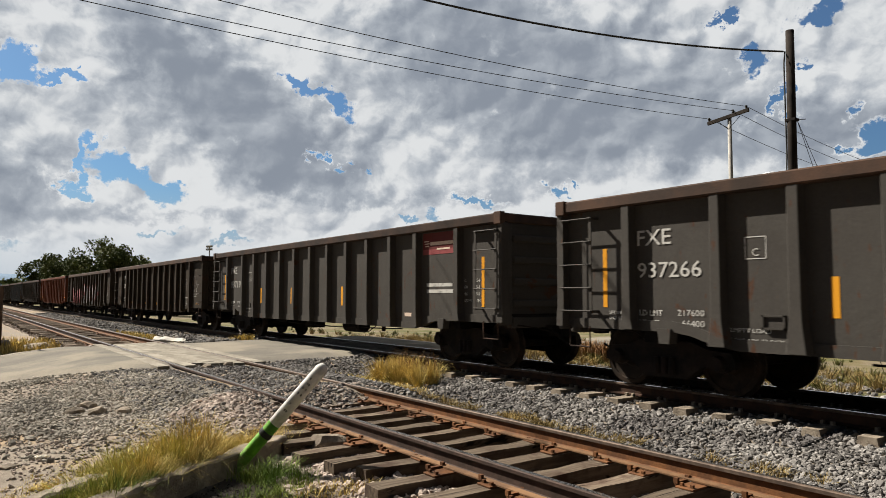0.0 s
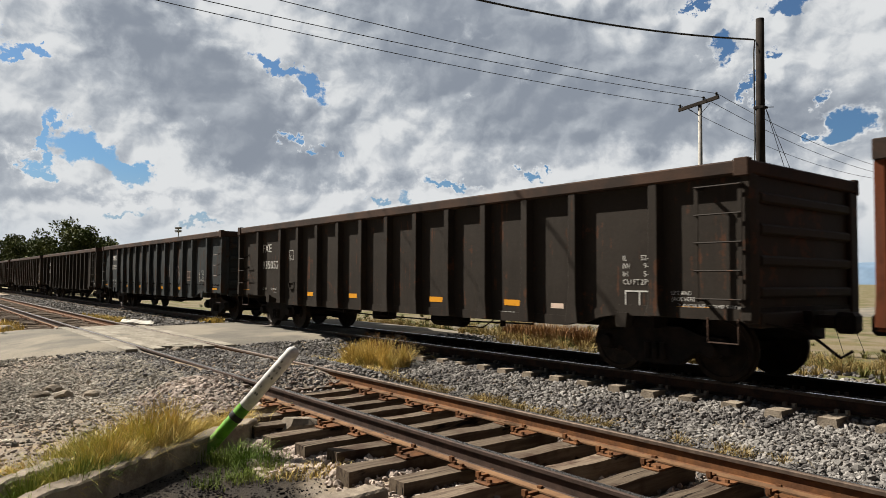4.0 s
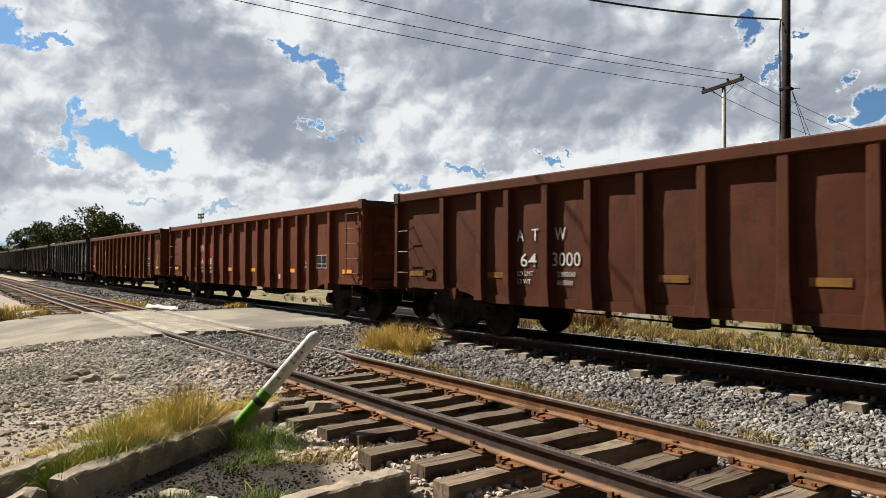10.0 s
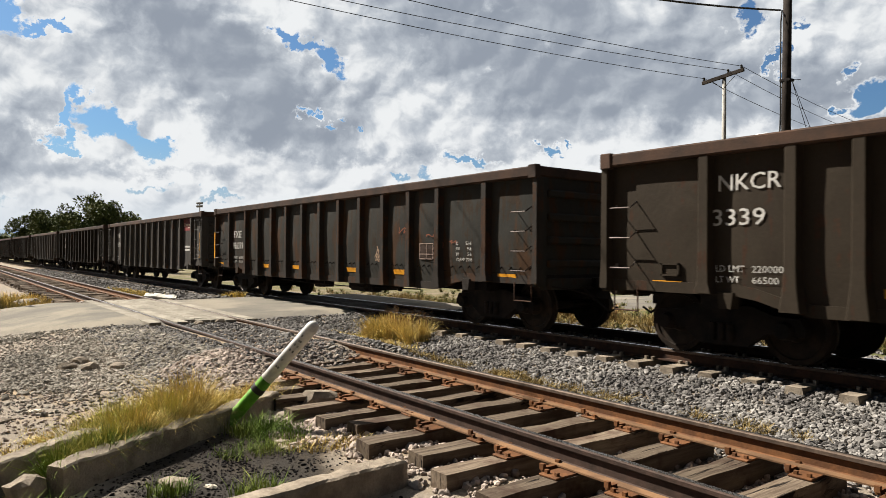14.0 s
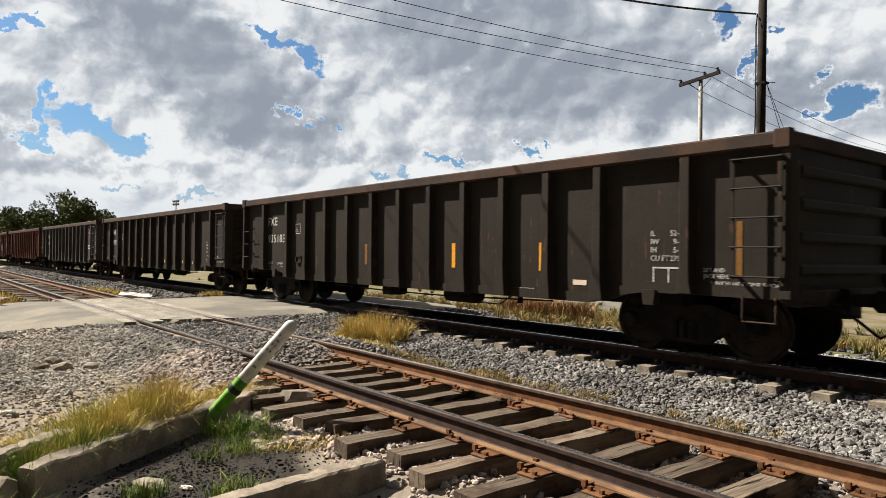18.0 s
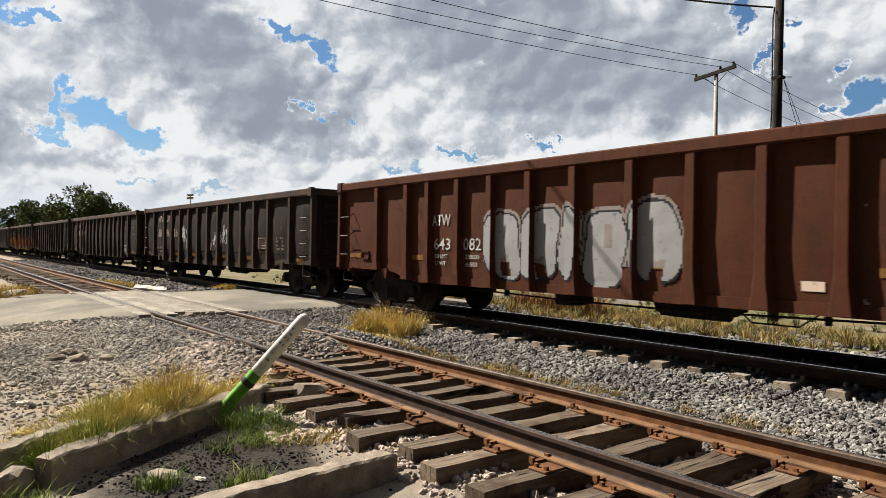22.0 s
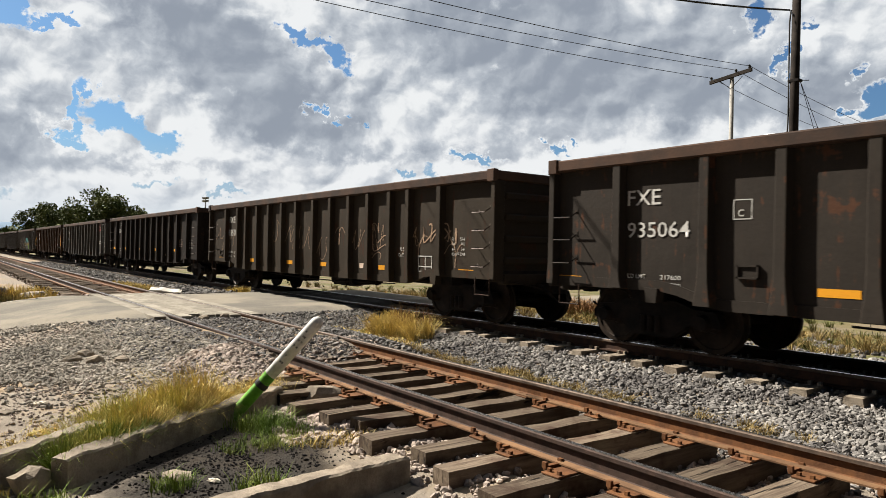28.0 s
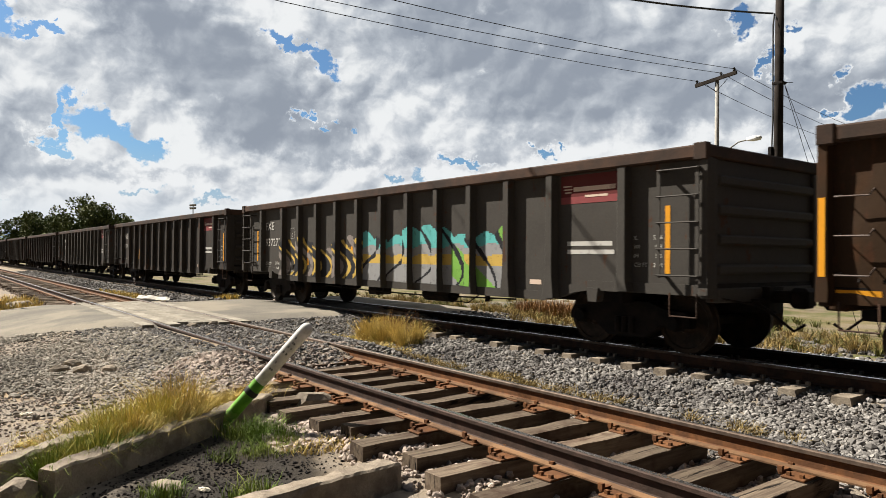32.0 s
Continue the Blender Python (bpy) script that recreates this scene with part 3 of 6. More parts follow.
# places of the side posts: evenly ribbed cars, cars with narrow bays beside the bolsters, and a third build
RIBS = {
    "even": [1.40] + [2.87 + 1.046 * i for i in range(11)] + [14.80],
    "narrow": [8.08 + o for o in (-6.36, -5.2, -4.44, -3.48, -2.54, -1.55, -0.55, 0.55, 1.55, 2.54, 3.48, 4.44, 5.2, 6.36)],
    "third": [1.50, 2.89, 4.02, 5.03, 6.04, 7.06, 8.1, 9.14, 10.16, 11.17, 12.18, 13.31, 14.70],
}
POSTS, EDGES = [], []


def use_ribs(style):
    """The style of the car that is being built."""
    POSTS[:] = RIBS[style]
    EDGES[:] = [0.0] + RIBS[style] + [BODY]


SKIN, FACE = -1.45, -1.585
CHORD_Z = 2.725


def sill_z(u):
    """Lower edge of the side, u metres from the car's left end."""
    u = min(u, BODY - u)
    return 0.89 - 0.205 * smooth(2.1, 3.1, u)


def bulge(u, z, amp):
    """How far a panel is pushed outwards at u metres from the left end."""
    if amp == 0:
        return 0.0
    for a, b in zip(EDGES, EDGES[1:]):
        if a <= u <= b:
            s, t = (u - a) / (b - a), min(1.0, max(0.0, (z - 0.95) / (CHORD_Z - 0.95)))
            lumps = 0.45 * noise.noise((u * 1.7, z * 1.9, amp * 900)) + 0.3 * noise.noise((u * 4.1, z * 4.0, amp * 700))
            return amp * math.sqrt(max(0.0, math.sin(math.pi * s))) * math.sqrt(max(0.0, math.sin(math.pi * t))) * (1 + lumps)
    return 0.0


MESHES = {}
WHEELS = []


def cached(key, fn):
    if key not in MESHES:
        MESHES[key] = fn()
    return MESHES[key]


def panel_mesh(i, amp):
    a, b = EDGES[i], EDGES[i + 1]
    bm = bmesh.new()
    nx, nz = (9, 10) if amp else (4, 2)
    for skin, back in ((SKIN, False), (SKIN + 0.012, True)):
        rows = []
        for j in range(nz + 1):
            row = []
            for k in range(nx + 1):
                u = a + (b - a) * k / nx
                lo = sill_z(u) + 0.02
                z = lo + (CHORD_Z - lo) * j / nz
                row.append(bm.verts.new((u - HALF, skin - bulge(min(b - 1e-4, max(a + 1e-4, u)), z, amp), z)))
            rows.append(row)
        for u_, v_ in zip(rows, rows[1:]):
            for k in range(nx):
                bm.faces.new((u_[k], u_[k + 1], v_[k + 1], v_[k]))
    me = mesh_of("side_panel", bm, M_STEEL, bool(amp))
    return me


def post_mesh(w, flare, zlo):
    """A pressed side post, wider and deeper at the foot."""
    bm = bmesh.new()
    lv = [(CHORD_Z, 0.07 * w, 0.0), (1.25, 0.075 * w, 0.0), (1.05, 0.085 * w, 0.01), (zlo + 0.02, 0.125 * w * flare, 0.02)]
    rings = []
    for z, hw, out in lv:
        y = FACE - out * 0.5
        rings.append([bm.verts.new(p) for p in ((-hw * 1.25, SKIN, z), (-hw, y, z), (hw, y, z), (hw * 1.25, SKIN, z))])
    for u, v in zip(rings, rings[1:]):
        for k in range(4):
            bm.faces.new((u[k], u[(k + 1) % 4], v[(k + 1) % 4], v[k]))
    bm.faces.new(rings[0]), bm.faces.new(rings[-1][::-1])
    bmesh.ops.bevel(bm, geom=[e for e in bm.edges if abs(e.verts[0].co.z - e.verts[1].co.z) > 0.1 and abs(e.verts[0].co.y - FACE) < 0.02], offset=0.008, segments=1, affect="EDGES")
    return mesh_of("side_post", bm, M_STEEL)


def chord_mesh(near=True):
    bm = bmesh.new()
    y = -1 if near else 1
    y0, y1 = sorted((y * 1.6, y * 1.40))
    box(bm, -HALF, HALF, y0, y1, CHORD_Z, TOP, 0.022)
    return mesh_of("top_chord", bm, M_CHORD)


def end_chord_mesh():
    bm = bmesh.new()
    box(bm, -0.09, 0.09, -1.6, 1.6, CHORD_Z + 0.004, TOP - 0.004, 0.02)
    for y in (-1.56, 1.56):
        box(bm, -0.10, 0.10, y - 0.06, y + 0.06, CHORD_Z - 0.03, TOP + 0.02, 0.012)
    return mesh_of("end_chord", bm, M_CHORD)


def side_sill_mesh(near=True):
    bm = bmesh.new()
    y = -1 if near else 1
    us = [0, 1.0, 2.1, 2.4, 2.7, 3.1, 8.1]
    us += [BODY - u for u in us[-2::-1]]
    rows = [[bm.verts.new((u - HALF, yy, sill_z(u) + dz)) for yy, dz in ((y * 1.36, 0.0), (y * (-SKIN + 0.018), 0.0), (y * (-SKIN + 0.018), 0.15), (y * 1.36, 0.15))] for u in us]
    for a, b in zip(rows, rows[1:]):
        for k in range(4):
            bm.faces.new((a[k], a[(k + 1) % 4], b[(k + 1) % 4], b[k]))
    bm.faces.new(rows[0]), bm.faces.new(rows[-1][::-1])
    return mesh_of("side_sill", bm, M_STEEL)


def far_side_mesh():
    bm = bmesh.new()
    box(bm, -HALF, HALF, 1.44, 1.455, 0.75, CHORD_Z)
    for u in POSTS:
        box(bm, u - HALF - 0.08, u - HALF + 0.08, 1.455, 1.585, 0.72, CHORD_Z)
    return mesh_of("far_side", bm, M_STEEL)


def end_sheet_mesh():
    """Plain end sheet of the car, facing +x."""
    return mesh_of("end_wall", made(box, -0.02, 0.0, -1.44, 1.44, 0.9, CHORD_Z), M_STEEL)


def end_rib_mesh():
    return mesh_of("end_rib", made(box, -0.005, 0.07, -1.30, 1.30, -0.07, 0.07, 0.03), M_STEEL)


def end_corner_mesh():
    return mesh_of("end_corner", made(box, -0.05, 0.06, -0.13, 0.13, 0.86, CHORD_Z, 0.02), M_STEEL)


def end_sill_mesh():
    return mesh_of("end_sill", made(box, -0.15, 0.055, -1.30, 1.30, 0.80, 1.0, 0.02), M_STEEL)


def floor_mesh():
    bm = bmesh.new()
    box(bm, -HALF + 0.03, HALF - 0.03, -1.43, 1.43, 1.0, 1.06)
    box(bm, -HALF - 0.1, HALF + 0.1, -0.19, 0.19, 0.62, 1.0)
    for u in (1.75, BODY - 1.75):
        box(bm, u - HALF - 0.2, u - HALF + 0.2, -1.35, 1.35, 0.72, 1.0)
    for i in range(9):
        u = 3.95 + 1.03 * i
        box(bm, u - HALF - 0.05, u - HALF + 0.05, -1.36, 1.36, 0.72, 1.0)
    return mesh_of("underframe", bm, M_STEEL)


def ladder_mesh():
    """Side ladder standing off the panel, 0.60 wide, from x = 0."""
    bm = bmesh.new()
    for x in (0.0, 0.60):
        box(bm, x - 0.028, x + 0.028, FACE - 0.045, FACE - 0.03, 1.12, 2.62)
        for z in (1.15, 2.6):
            box(bm, x - 0.02, x + 0.02, FACE - 0.04, SKIN, z - 0.02, z + 0.02)
    for z in (1.16, 1.52, 1.88, 2.24, 2.6):
        tube(bm, [(-0.02, FACE - 0.06, z), (0.62, FACE - 0.06, z)], 0.012, 5)
    return mesh_of("ladder", bm, M_STEEL)


def grab_mesh():
    bm = bmesh.new()
    tube(bm, [(0.0, SKIN, 0.03), (0.0, FACE - 0.03, 0.0), (0.36, FACE - 0.03, 0.0), (0.36, SKIN, 0.10)], 0.011, 5)
    box(bm, -0.025, 0.025, SKIN - 0.01, SKIN + 0.01, 0.0, 0.06)
    box(bm, 0.335, 0.385, SKIN - 0.01, SKIN + 0.01, 0.07, 0.14)
    return mesh_of("grab_iron", bm, M_STEEL)


def stirrup_mesh():
    bm = bmesh.new()
    tube(bm, [(0.0, -1.5, 0.92), (0.0, -1.5, 0.60), (0.42, -1.5, 0.60), (0.42, -1.5, 0.92)], 0.014, 5)
    return mesh_of("sill_step", bm, M_CHORD)


def wheelset_mesh():
    bm = bmesh.new()
    for s in (-1, 1):
        prof = [(0.690, 0.02), (0.690, 0.16), (0.71, 0.36), (0.685, 0.385), (0.685, 0.482), (0.715, 0.482), (0.72, 0.457), (0.815, 0.452), (0.82, 0.385), (0.80, 0.37), (0.775, 0.17), (0.83, 0.14), (0.83, 0.02)]
        lathe(bm, [(s * a, r) for a, r in prof], "y", 28)
    tube(bm, [(0, -0.98, 0), (0, 0.98, 0)], 0.075, 8)
    return mesh_of("wheelset", bm, M_WHEEL)


def side_frame_mesh():
    """Cast truck side frame with its spring nest, in the plane y = 0."""
    bm = bmesh.new()
    top = [(-1.12, 0.50), (-1.05, 0.62), (-0.72, 0.64), (-0.42, 0.74), (0.42, 0.74), (0.72, 0.64), (1.05, 0.62), (1.12, 0.50)]
    bot = [(-1.12, 0.40), (-0.98, 0.40), (-0.62, 0.40), (-0.34, 0.20), (0.34, 0.20), (0.62, 0.40), (0.98, 0.40), (1.12, 0.40)]
    f = [[bm.verts.new((x, y, z)) for x, z in top + bot[::-1]] for y in (-0.08, 0.08)]
    k = len(f[0])
    bm.faces.new(f[0]), bm.faces.new(f[1][::-1])
    for i in range(k):
        bm.faces.new((f[0][i], f[0][(i + 1) % k], f[1][(i + 1) % k], f[1][i]))
    for x in (-0.87, 0.87):
        lathe(bm, [(-0.17, 0.02), (-0.17, 0.10), (-0.06, 0.13), (0.05, 0.13)], "y", 12, (x, 0, 0.46))
    for x in (-0.13, 0.0, 0.13):
        lathe(bm, [(0.26, 0.05), (0.5, 0.05)], "z", 8, (x, -0.1, 0.0))
    return mesh_of("side_frame", bm, M_STEEL)


def bolster_mesh():
    bm = bmesh.new()
    box(bm, -0.2, 0.2, -0.95, 0.95, 0.44, 0.70, 0.03)
    for x in (-0.36, 0.36):
        box(bm, x - 0.05, x + 0.05, -0.9, 0.9, 0.28, 0.40, 0.01)
    return mesh_of("truck", bm, M_STEEL)


def coupler_mesh():
    bm = bmesh.new()
    box(bm, 0.0, 0.42, -0.08, 0.08, 0.78, 0.95, 0.02)
    box(bm, 0.40, 0.66, -0.16, 0.15, 0.72, 1.0, 0.05)
    box(bm, 0.05, 0.10, -0.5, -0.1, 0.80, 0.84)
    tube(bm, [(0.1, -0.45, 0.80), (0.35, -0.42, 0.62), (0.55, -0.30, 0.42), (0.68, -0.25, 0.52)], 0.022, 6)
    tube(bm, [(0.05, -1.2, 0.86), (0.12, -0.8, 0.80), (0.3, -0.3, 0.66)], 0.014, 5)
    return mesh_of("coupler", bm, M_STEEL)


def brake_gear_mesh():
    bm = bmesh.new()
    tube(bm, [(-3.6, -1.0, 0.60), (-1.2, -1.05, 0.56), (1.0, -1.05, 0.56), (3.8, -0.95, 0.62)], 0.016, 5)
    for x in (-2.6, -0.6, 1.9, 3.1):
        box(bm, x - 0.03, x + 0.03, -1.08, -1.0, 0.54, 0.74)
    lathe(bm, [(-0.45, 0.04), (-0.45, 0.17), (0.45, 0.17), (0.45, 0.04)], "x", 12, (1.2, -0.75, 0.60))
    box(bm, -1.5, -1.1, -0.95, -0.5, 0.46, 0.74, 0.03)
    tube(bm, [(2.0, -1.2, 0.70), (2.3, -1.35, 0.52), (2.9, -1.35, 0.52), (3.1, -1.2, 0.70)], 0.012, 5)
    return mesh_of("brake_gear", bm, M_STEEL)


def hopper_box_mesh():
    """Reservoir box under the middle of some cars."""
    bm = bmesh.new()
    vs = box(bm, -0.50, 0.50, -1.0, 0.2, 0.46, 0.74)
    for v in vs:
        if v.co.z < 0.6:
            v.co.x *= 0.78
    bmesh.ops.bevel(bm, geom=list(bm.edges), offset=0.05, segments=2, affect="EDGES")
    return mesh_of("reservoir_box", bm, M_STEEL)


def text_mesh(body, height, width=None, bold=0.0):
    """Letters as a flat mesh in the xz plane, from x = 0 rightwards, base at z = 0."""
    key = (body, height, width, bold)
    if key in MESHES:
        return MESHES[key]
    cu = bpy.data.curves.new("lettering", "FONT")
    cu.body, cu.size, cu.extrude, cu.offset, cu.resolution_u = body, 1.0, 0.0, bold, 2
    ob = bpy.data.objects.new("lettering", cu)
    scene.collection.objects.link(ob)
    bpy.context.view_layer.update()
    me = bpy.data.meshes.new_from_object(ob.evaluated_get(bpy.context.evaluated_depsgraph_get()))
    bpy.data.objects.remove(ob)
    bpy.data.curves.remove(cu)
    co = np.empty(len(me.vertices) * 3)
    me.vertices.foreach_get("co", co)
    co = co.reshape(-1, 3)
    x0, x1, z0, z1 = co[:, 0].min(), co[:, 0].max(), co[:, 1].min(), co[:, 1].max()
    s = height / 0.70
    sx = width / (x1 - x0) if width else s
    out = np.stack([(co[:, 0] - x0) * sx, np.zeros(len(co)), co[:, 1] * s], 1)
    me.vertices.foreach_set("co", out.ravel())
    me.materials.clear()
    me.materials.append(M_WHITE)
    MESHES[key] = me
    return me


def proud(me, u, z, amp):
    """Copy a flat mesh in car side space so that it follows the panel, with its corner at u, z."""
    me = me.copy()
    co = np.empty(len(me.vertices) * 3)
    me.vertices.foreach_get("co", co)
    co = co.reshape(-1, 3)
    for p in co:
        p[0] += u
        p[2] += z
        p[1] = SKIN - 0.009 - 0.25 * amp - bulge(p[0], p[2], amp)
        p[0] -= HALF
    me.vertices.foreach_set("co", co.ravel())
    return me


def plate(u0, u1, z0, z1, amp, mat):
    """A rectangle of paint that follows the panel."""
    bm = bmesh.new()
    nx, nz = max(1, int((u1 - u0) / 0.06)), max(1, int((z1 - z0) / 0.10))
    if not amp:
        nx = nz = 1
    rows = [[bm.verts.new((u0 + (u1 - u0) * k / nx - HALF, SKIN - 0.004 - 0.25 * amp - bulge(u0 + (u1 - u0) * k / nx, z0 + (z1 - z0) * j / nz, amp), z0 + (z1 - z0) * j / nz)) for k in range(nx + 1)] for j in range(nz + 1)]
    for a, b in zip(rows, rows[1:]):
        for k in range(nx):
            bm.faces.new((a[k], a[k + 1], b[k + 1], b[k]))
    return mesh_of("mark", bm, mat)


def made_plate(u0, u1, z0, z1):
    """A strip on the outer face of a corner post."""
    bm = bmesh.new()
    box(bm, u0 - HALF, u1 - HALF, FACE - 0.005, FACE + 0.002, z0, z1)
    return mesh_of("reflector_strip", bm, M_YELLOW)


def frame_mark(u0, u1, z0, z1, w, amp, mat, cross=False):
    bm = bmesh.new()
    for a, b, c, d in [(u0, u1, z0, z0 + w), (u0, u1, z1 - w, z1), (u0, u0 + w, z0, z1), (u1 - w, u1, z0, z1)] + ([((u0 + u1) / 2, (u0 + u1) / 2 + w, z0, z1), (u0, u1, z0 + (z1 - z0) * 0.3, z0 + (z1 - z0) * 0.3 + w)] if cross else []):
        y = SKIN - 0.005 - 0.25 * amp - bulge((a + b) / 2, (c + d) / 2, amp)
        vs = [bm.verts.new((p - HALF, y, q)) for p, q in ((a, c), (b, c), (b, d), (a, d))]
        bm.faces.new(vs)
    return mesh_of("mark", bm, mat)


def stroke_mesh(lines, width, mat, amp, rise=0.006):
    """Spray strokes: ribbons along polylines (u, z) on the side of the car."""
    bm = bmesh.new()
    for line in lines:
        prev = None
        for i, (u, z) in enumerate(line):
            a, b = line[max(i - 1, 0)], line[min(i + 1, len(line) - 1)]
            d = Vector((b[0] - a[0], b[1] - a[1]))
            d = d.normalized() if d.length > 1e-6 else Vector((1, 0))
            nrm = Vector((-d.y, d.x)) * width / 2
            y = SKIN - rise - 0.25 * amp - bulge(min(BODY, max(0, u)), z, amp)
            cur = [bm.verts.new((u + nrm.x - HALF, y, z + nrm.y)), bm.verts.new((u - nrm.x - HALF, y, z - nrm.y))]
            if prev:
                bm.faces.new((prev[0], prev[1], cur[1], cur[0]))
            prev = cur
    return mesh_of("graffiti", bm, mat)


def scrawl(rnd, u, z, w, h, steps=26):
    """A loose handwritten line within a box."""
    pts, ph = [], rnd.uniform(0, 6)
    f1, f2 = rnd.uniform(1.2, 2.3), rnd.uniform(2.0, 4.5)
    for i in range(steps + 1):
        s = i / steps
        pts.append((u + w * (s + 0.16 * math.sin(f2 * math.pi * s + ph)), z + h * (0.5 + 0.48 * math.sin(f1 * math.pi * 2 * s + ph))))
    return pts


def build_car(spec):
    kind, amp = spec["kind"], spec.get("amp", 0.0)
    paint = spec["paint"]
    root = tagged(new("gondola_car"), spec["label"], "railway car", "gondola cars of the train")
    root.empty_display_size = 0.5
    style = spec.get("ribs", "even")
    use_ribs(style)
    for i in range(len(POSTS) + 1):
        piece("side_panel", cached(("panel", style, i, amp), lambda: panel_mesh(i, amp)), root, None, paint)
    trim = spec.get("trim", paint)
    for u in POSTS:
        zlo = sill_z(u)
        piece("side_post", cached(("post", round(zlo, 2)), lambda: post_mesh(1.0, 1.0, zlo)), root, pose(u - HALF, 0, 0), trim)
    for u in (0.05, BODY - 0.05):
        piece("corner_post", cached(("cpost",), lambda: post_mesh(0.8, 0.7, 0.89)), root, pose(u - HALF, 0, 0), trim)
    piece("top_chord", cached("chord", chord_mesh), root, None, spec.get("chord"), "rusty brown top chord")
    piece("far_chord", cached("chordf", lambda: chord_mesh(False)), root)
    for s in (-1, 1):
        piece("end_chord", cached("echord", end_chord_mesh), root, pose(s * (HALF - 0.09), 0, 0))
        at = pose(s * (HALF - 0.06), 0, 0, 0, 0, 0 if s > 0 else 180)
        piece("end_wall", cached("ewall", end_sheet_mesh), root, at, paint)
        for z in (1.25, 1.65, 2.05, 2.45):
            piece("end_rib", cached("erib", end_rib_mesh), root, at @ pose(0, 0, z), paint)
        for y in (-1.45, 1.45):
            piece("end_corner", cached("ecorner", end_corner_mesh), root, at @ pose(0, y, 0), paint)
        piece("end_sill", cached("esill", end_sill_mesh), root, at, paint)
    piece("side_sill", cached("sill", side_sill_mesh), root, None, trim)
    piece("far_side", cached(("far", style), far_side_mesh), root, None, paint)
    piece("underframe", cached("floor", floor_mesh), root)
    piece("brake_gear", cached("brake", brake_gear_mesh), root)
    if kind == "old":
        piece("reservoir_box", cached("hop", hopper_box_mesh), root, pose(spec.get("box", 1.0), 0, 0))
    lad = cached("ladder", ladder_mesh)
    grab = cached("grab", grab_mesh)
    rail_paint = spec.get("rails", trim)
    if kind == "grey":
        for u in (0.15, BODY - 0.72):
            piece("ladder", lad, root, pose(u - HALF, 0, 0), rail_paint)
    elif kind == "dark":
        piece("ladder", lad, root, pose(BODY - 0.70 - HALF, 0, 0), rail_paint)
        for z in (1.25, 1.62, 1.98):
            piece("grab_iron", grab, root, pose(0.15 - HALF, 0, z), rail_paint)
    else:
        for z in (1.22, 1.66, 2.10):
            piece("grab_iron", grab, root, pose(0.20 - HALF, 0, z), M_GRAB)
        if spec.get("ladder"):
            piece("ladder", lad, root, pose(BODY - 0.74 - HALF, 0, 0), rail_paint)
        else:
            for z in (1.12, 1.46, 1.80, 2.14):
                piece("grab_iron", grab, root, pose(BODY - 0.60 - HALF, 0, z), M_GRAB)
    for u in (0.2, BODY - 0.62):
        piece("sill_step", cached("stir", stirrup_mesh), root, pose(u - HALF, 0, 0))
    piece("card_board", cached("card", card_mesh), root, pose((3.44 if kind == "grey" else 1.0 if kind == "old" else 3.3) - HALF, 0, 0.98 if kind == "grey" else 1.12), trim, "small steel card board")
    for u in (2.0, BODY - 2.0):
        piece("jacking_pad", cached("jack", jack_mesh), root, pose(u - HALF, 0, 0), trim)
    for s in (-1, 1):
        truck = piece("truck", cached("bolster", bolster_mesh), root, pose(s * 6.4, 0, 0))
        for y in (-1.0, 1.0):
            piece("side_frame", cached("sframe", side_frame_mesh), truck, pose(0, y, 0))
        for x in (-0.87, 0.87):
            WHEELS.append(piece("wheelset", cached("wset", wheelset_mesh), truck, pose(x, 0, 0.457)))
        piece("coupler", cached("coup", coupler_mesh), root, pose(s * (HALF - 0.05), 0, 0, 0, 0, 0 if s > 0 else 180))
    # lettering
    ink = spec.get("ink", M_WHITE)

    def letters(body, u, z, h, w=None, mat=None):
        piece("lettering", proud(text_mesh(body, h, w, 0.004 if h > 0.12 else 0.001), u, z, amp), root, None, mat or ink)

    for body, u, z, h, w in spec.get("text", ()):
        letters(body, u, z, h, w)
    if spec.get("back"):
        piece("name_field", plate(3.72, 4.52, 1.30, 2.12, amp, M_REDFIELD), root, None, None, "brighter red field behind the lettering")
        piece("name_field", plate(4.70, 5.42, 1.30, 2.12, amp, M_REDFIELD), root, None, None, "brighter red field behind the lettering")
    if kind == "grey":
        letters("LD LMT", 1.55, 1.11, 0.085, 0.40), letters("217600", 2.20, 1.12, 0.085, 0.42)
        letters("LT WT", 1.55, 0.965, 0.085, 0.34), letters("66400", 2.27, 0.975, 0.085, 0.35)
        letters("EMPTY LOAD", 3.0, 0.93, 0.055, 0.55), letters('7/16" ADJ. BLOCK', 3.0, 0.80, 0.055, 0.72)
        letters("LIFT AND", 0.98, 1.12, 0.05, 0.28), letters("JACK HERE", 0.98, 1.04, 0.05, 0.32)
        letters("2 INCH HF COMP. SHOES", 14.95, 0.955, 0.05, 1.10), letters("2 INCH HF COMP. SHOES", 0.06, 0.955, 0.045, 1.10)
        letters("RELEASE ROD", 10.39, 0.74, 0.06, 0.52), letters("RETAINING VALVE", 6.2, 0.76, 0.055, 0.70)
        letters("C", 3.32, 1.90, 0.10, None)
        piece("stencil_frame", frame_mark(3.22, 3.51, 1.86, 2.15, 0.012, amp, M_WHITE), root)
        for u, z0, z1, w in ((0.86, 1.22, 2.12, 0.08), (4.28, 1.14, 1.62, 0.09), (6.63, 1.14, 1.62, 0.09), (9.77, 1.14, 1.62, 0.10), (12.04, 1.14, 1.61, 0.10), (15.47, 1.18, 2.13, 0.08)):
            piece("reflector_strip", plate(u, u + w, z0, z1, amp, M_YELLOW), root)
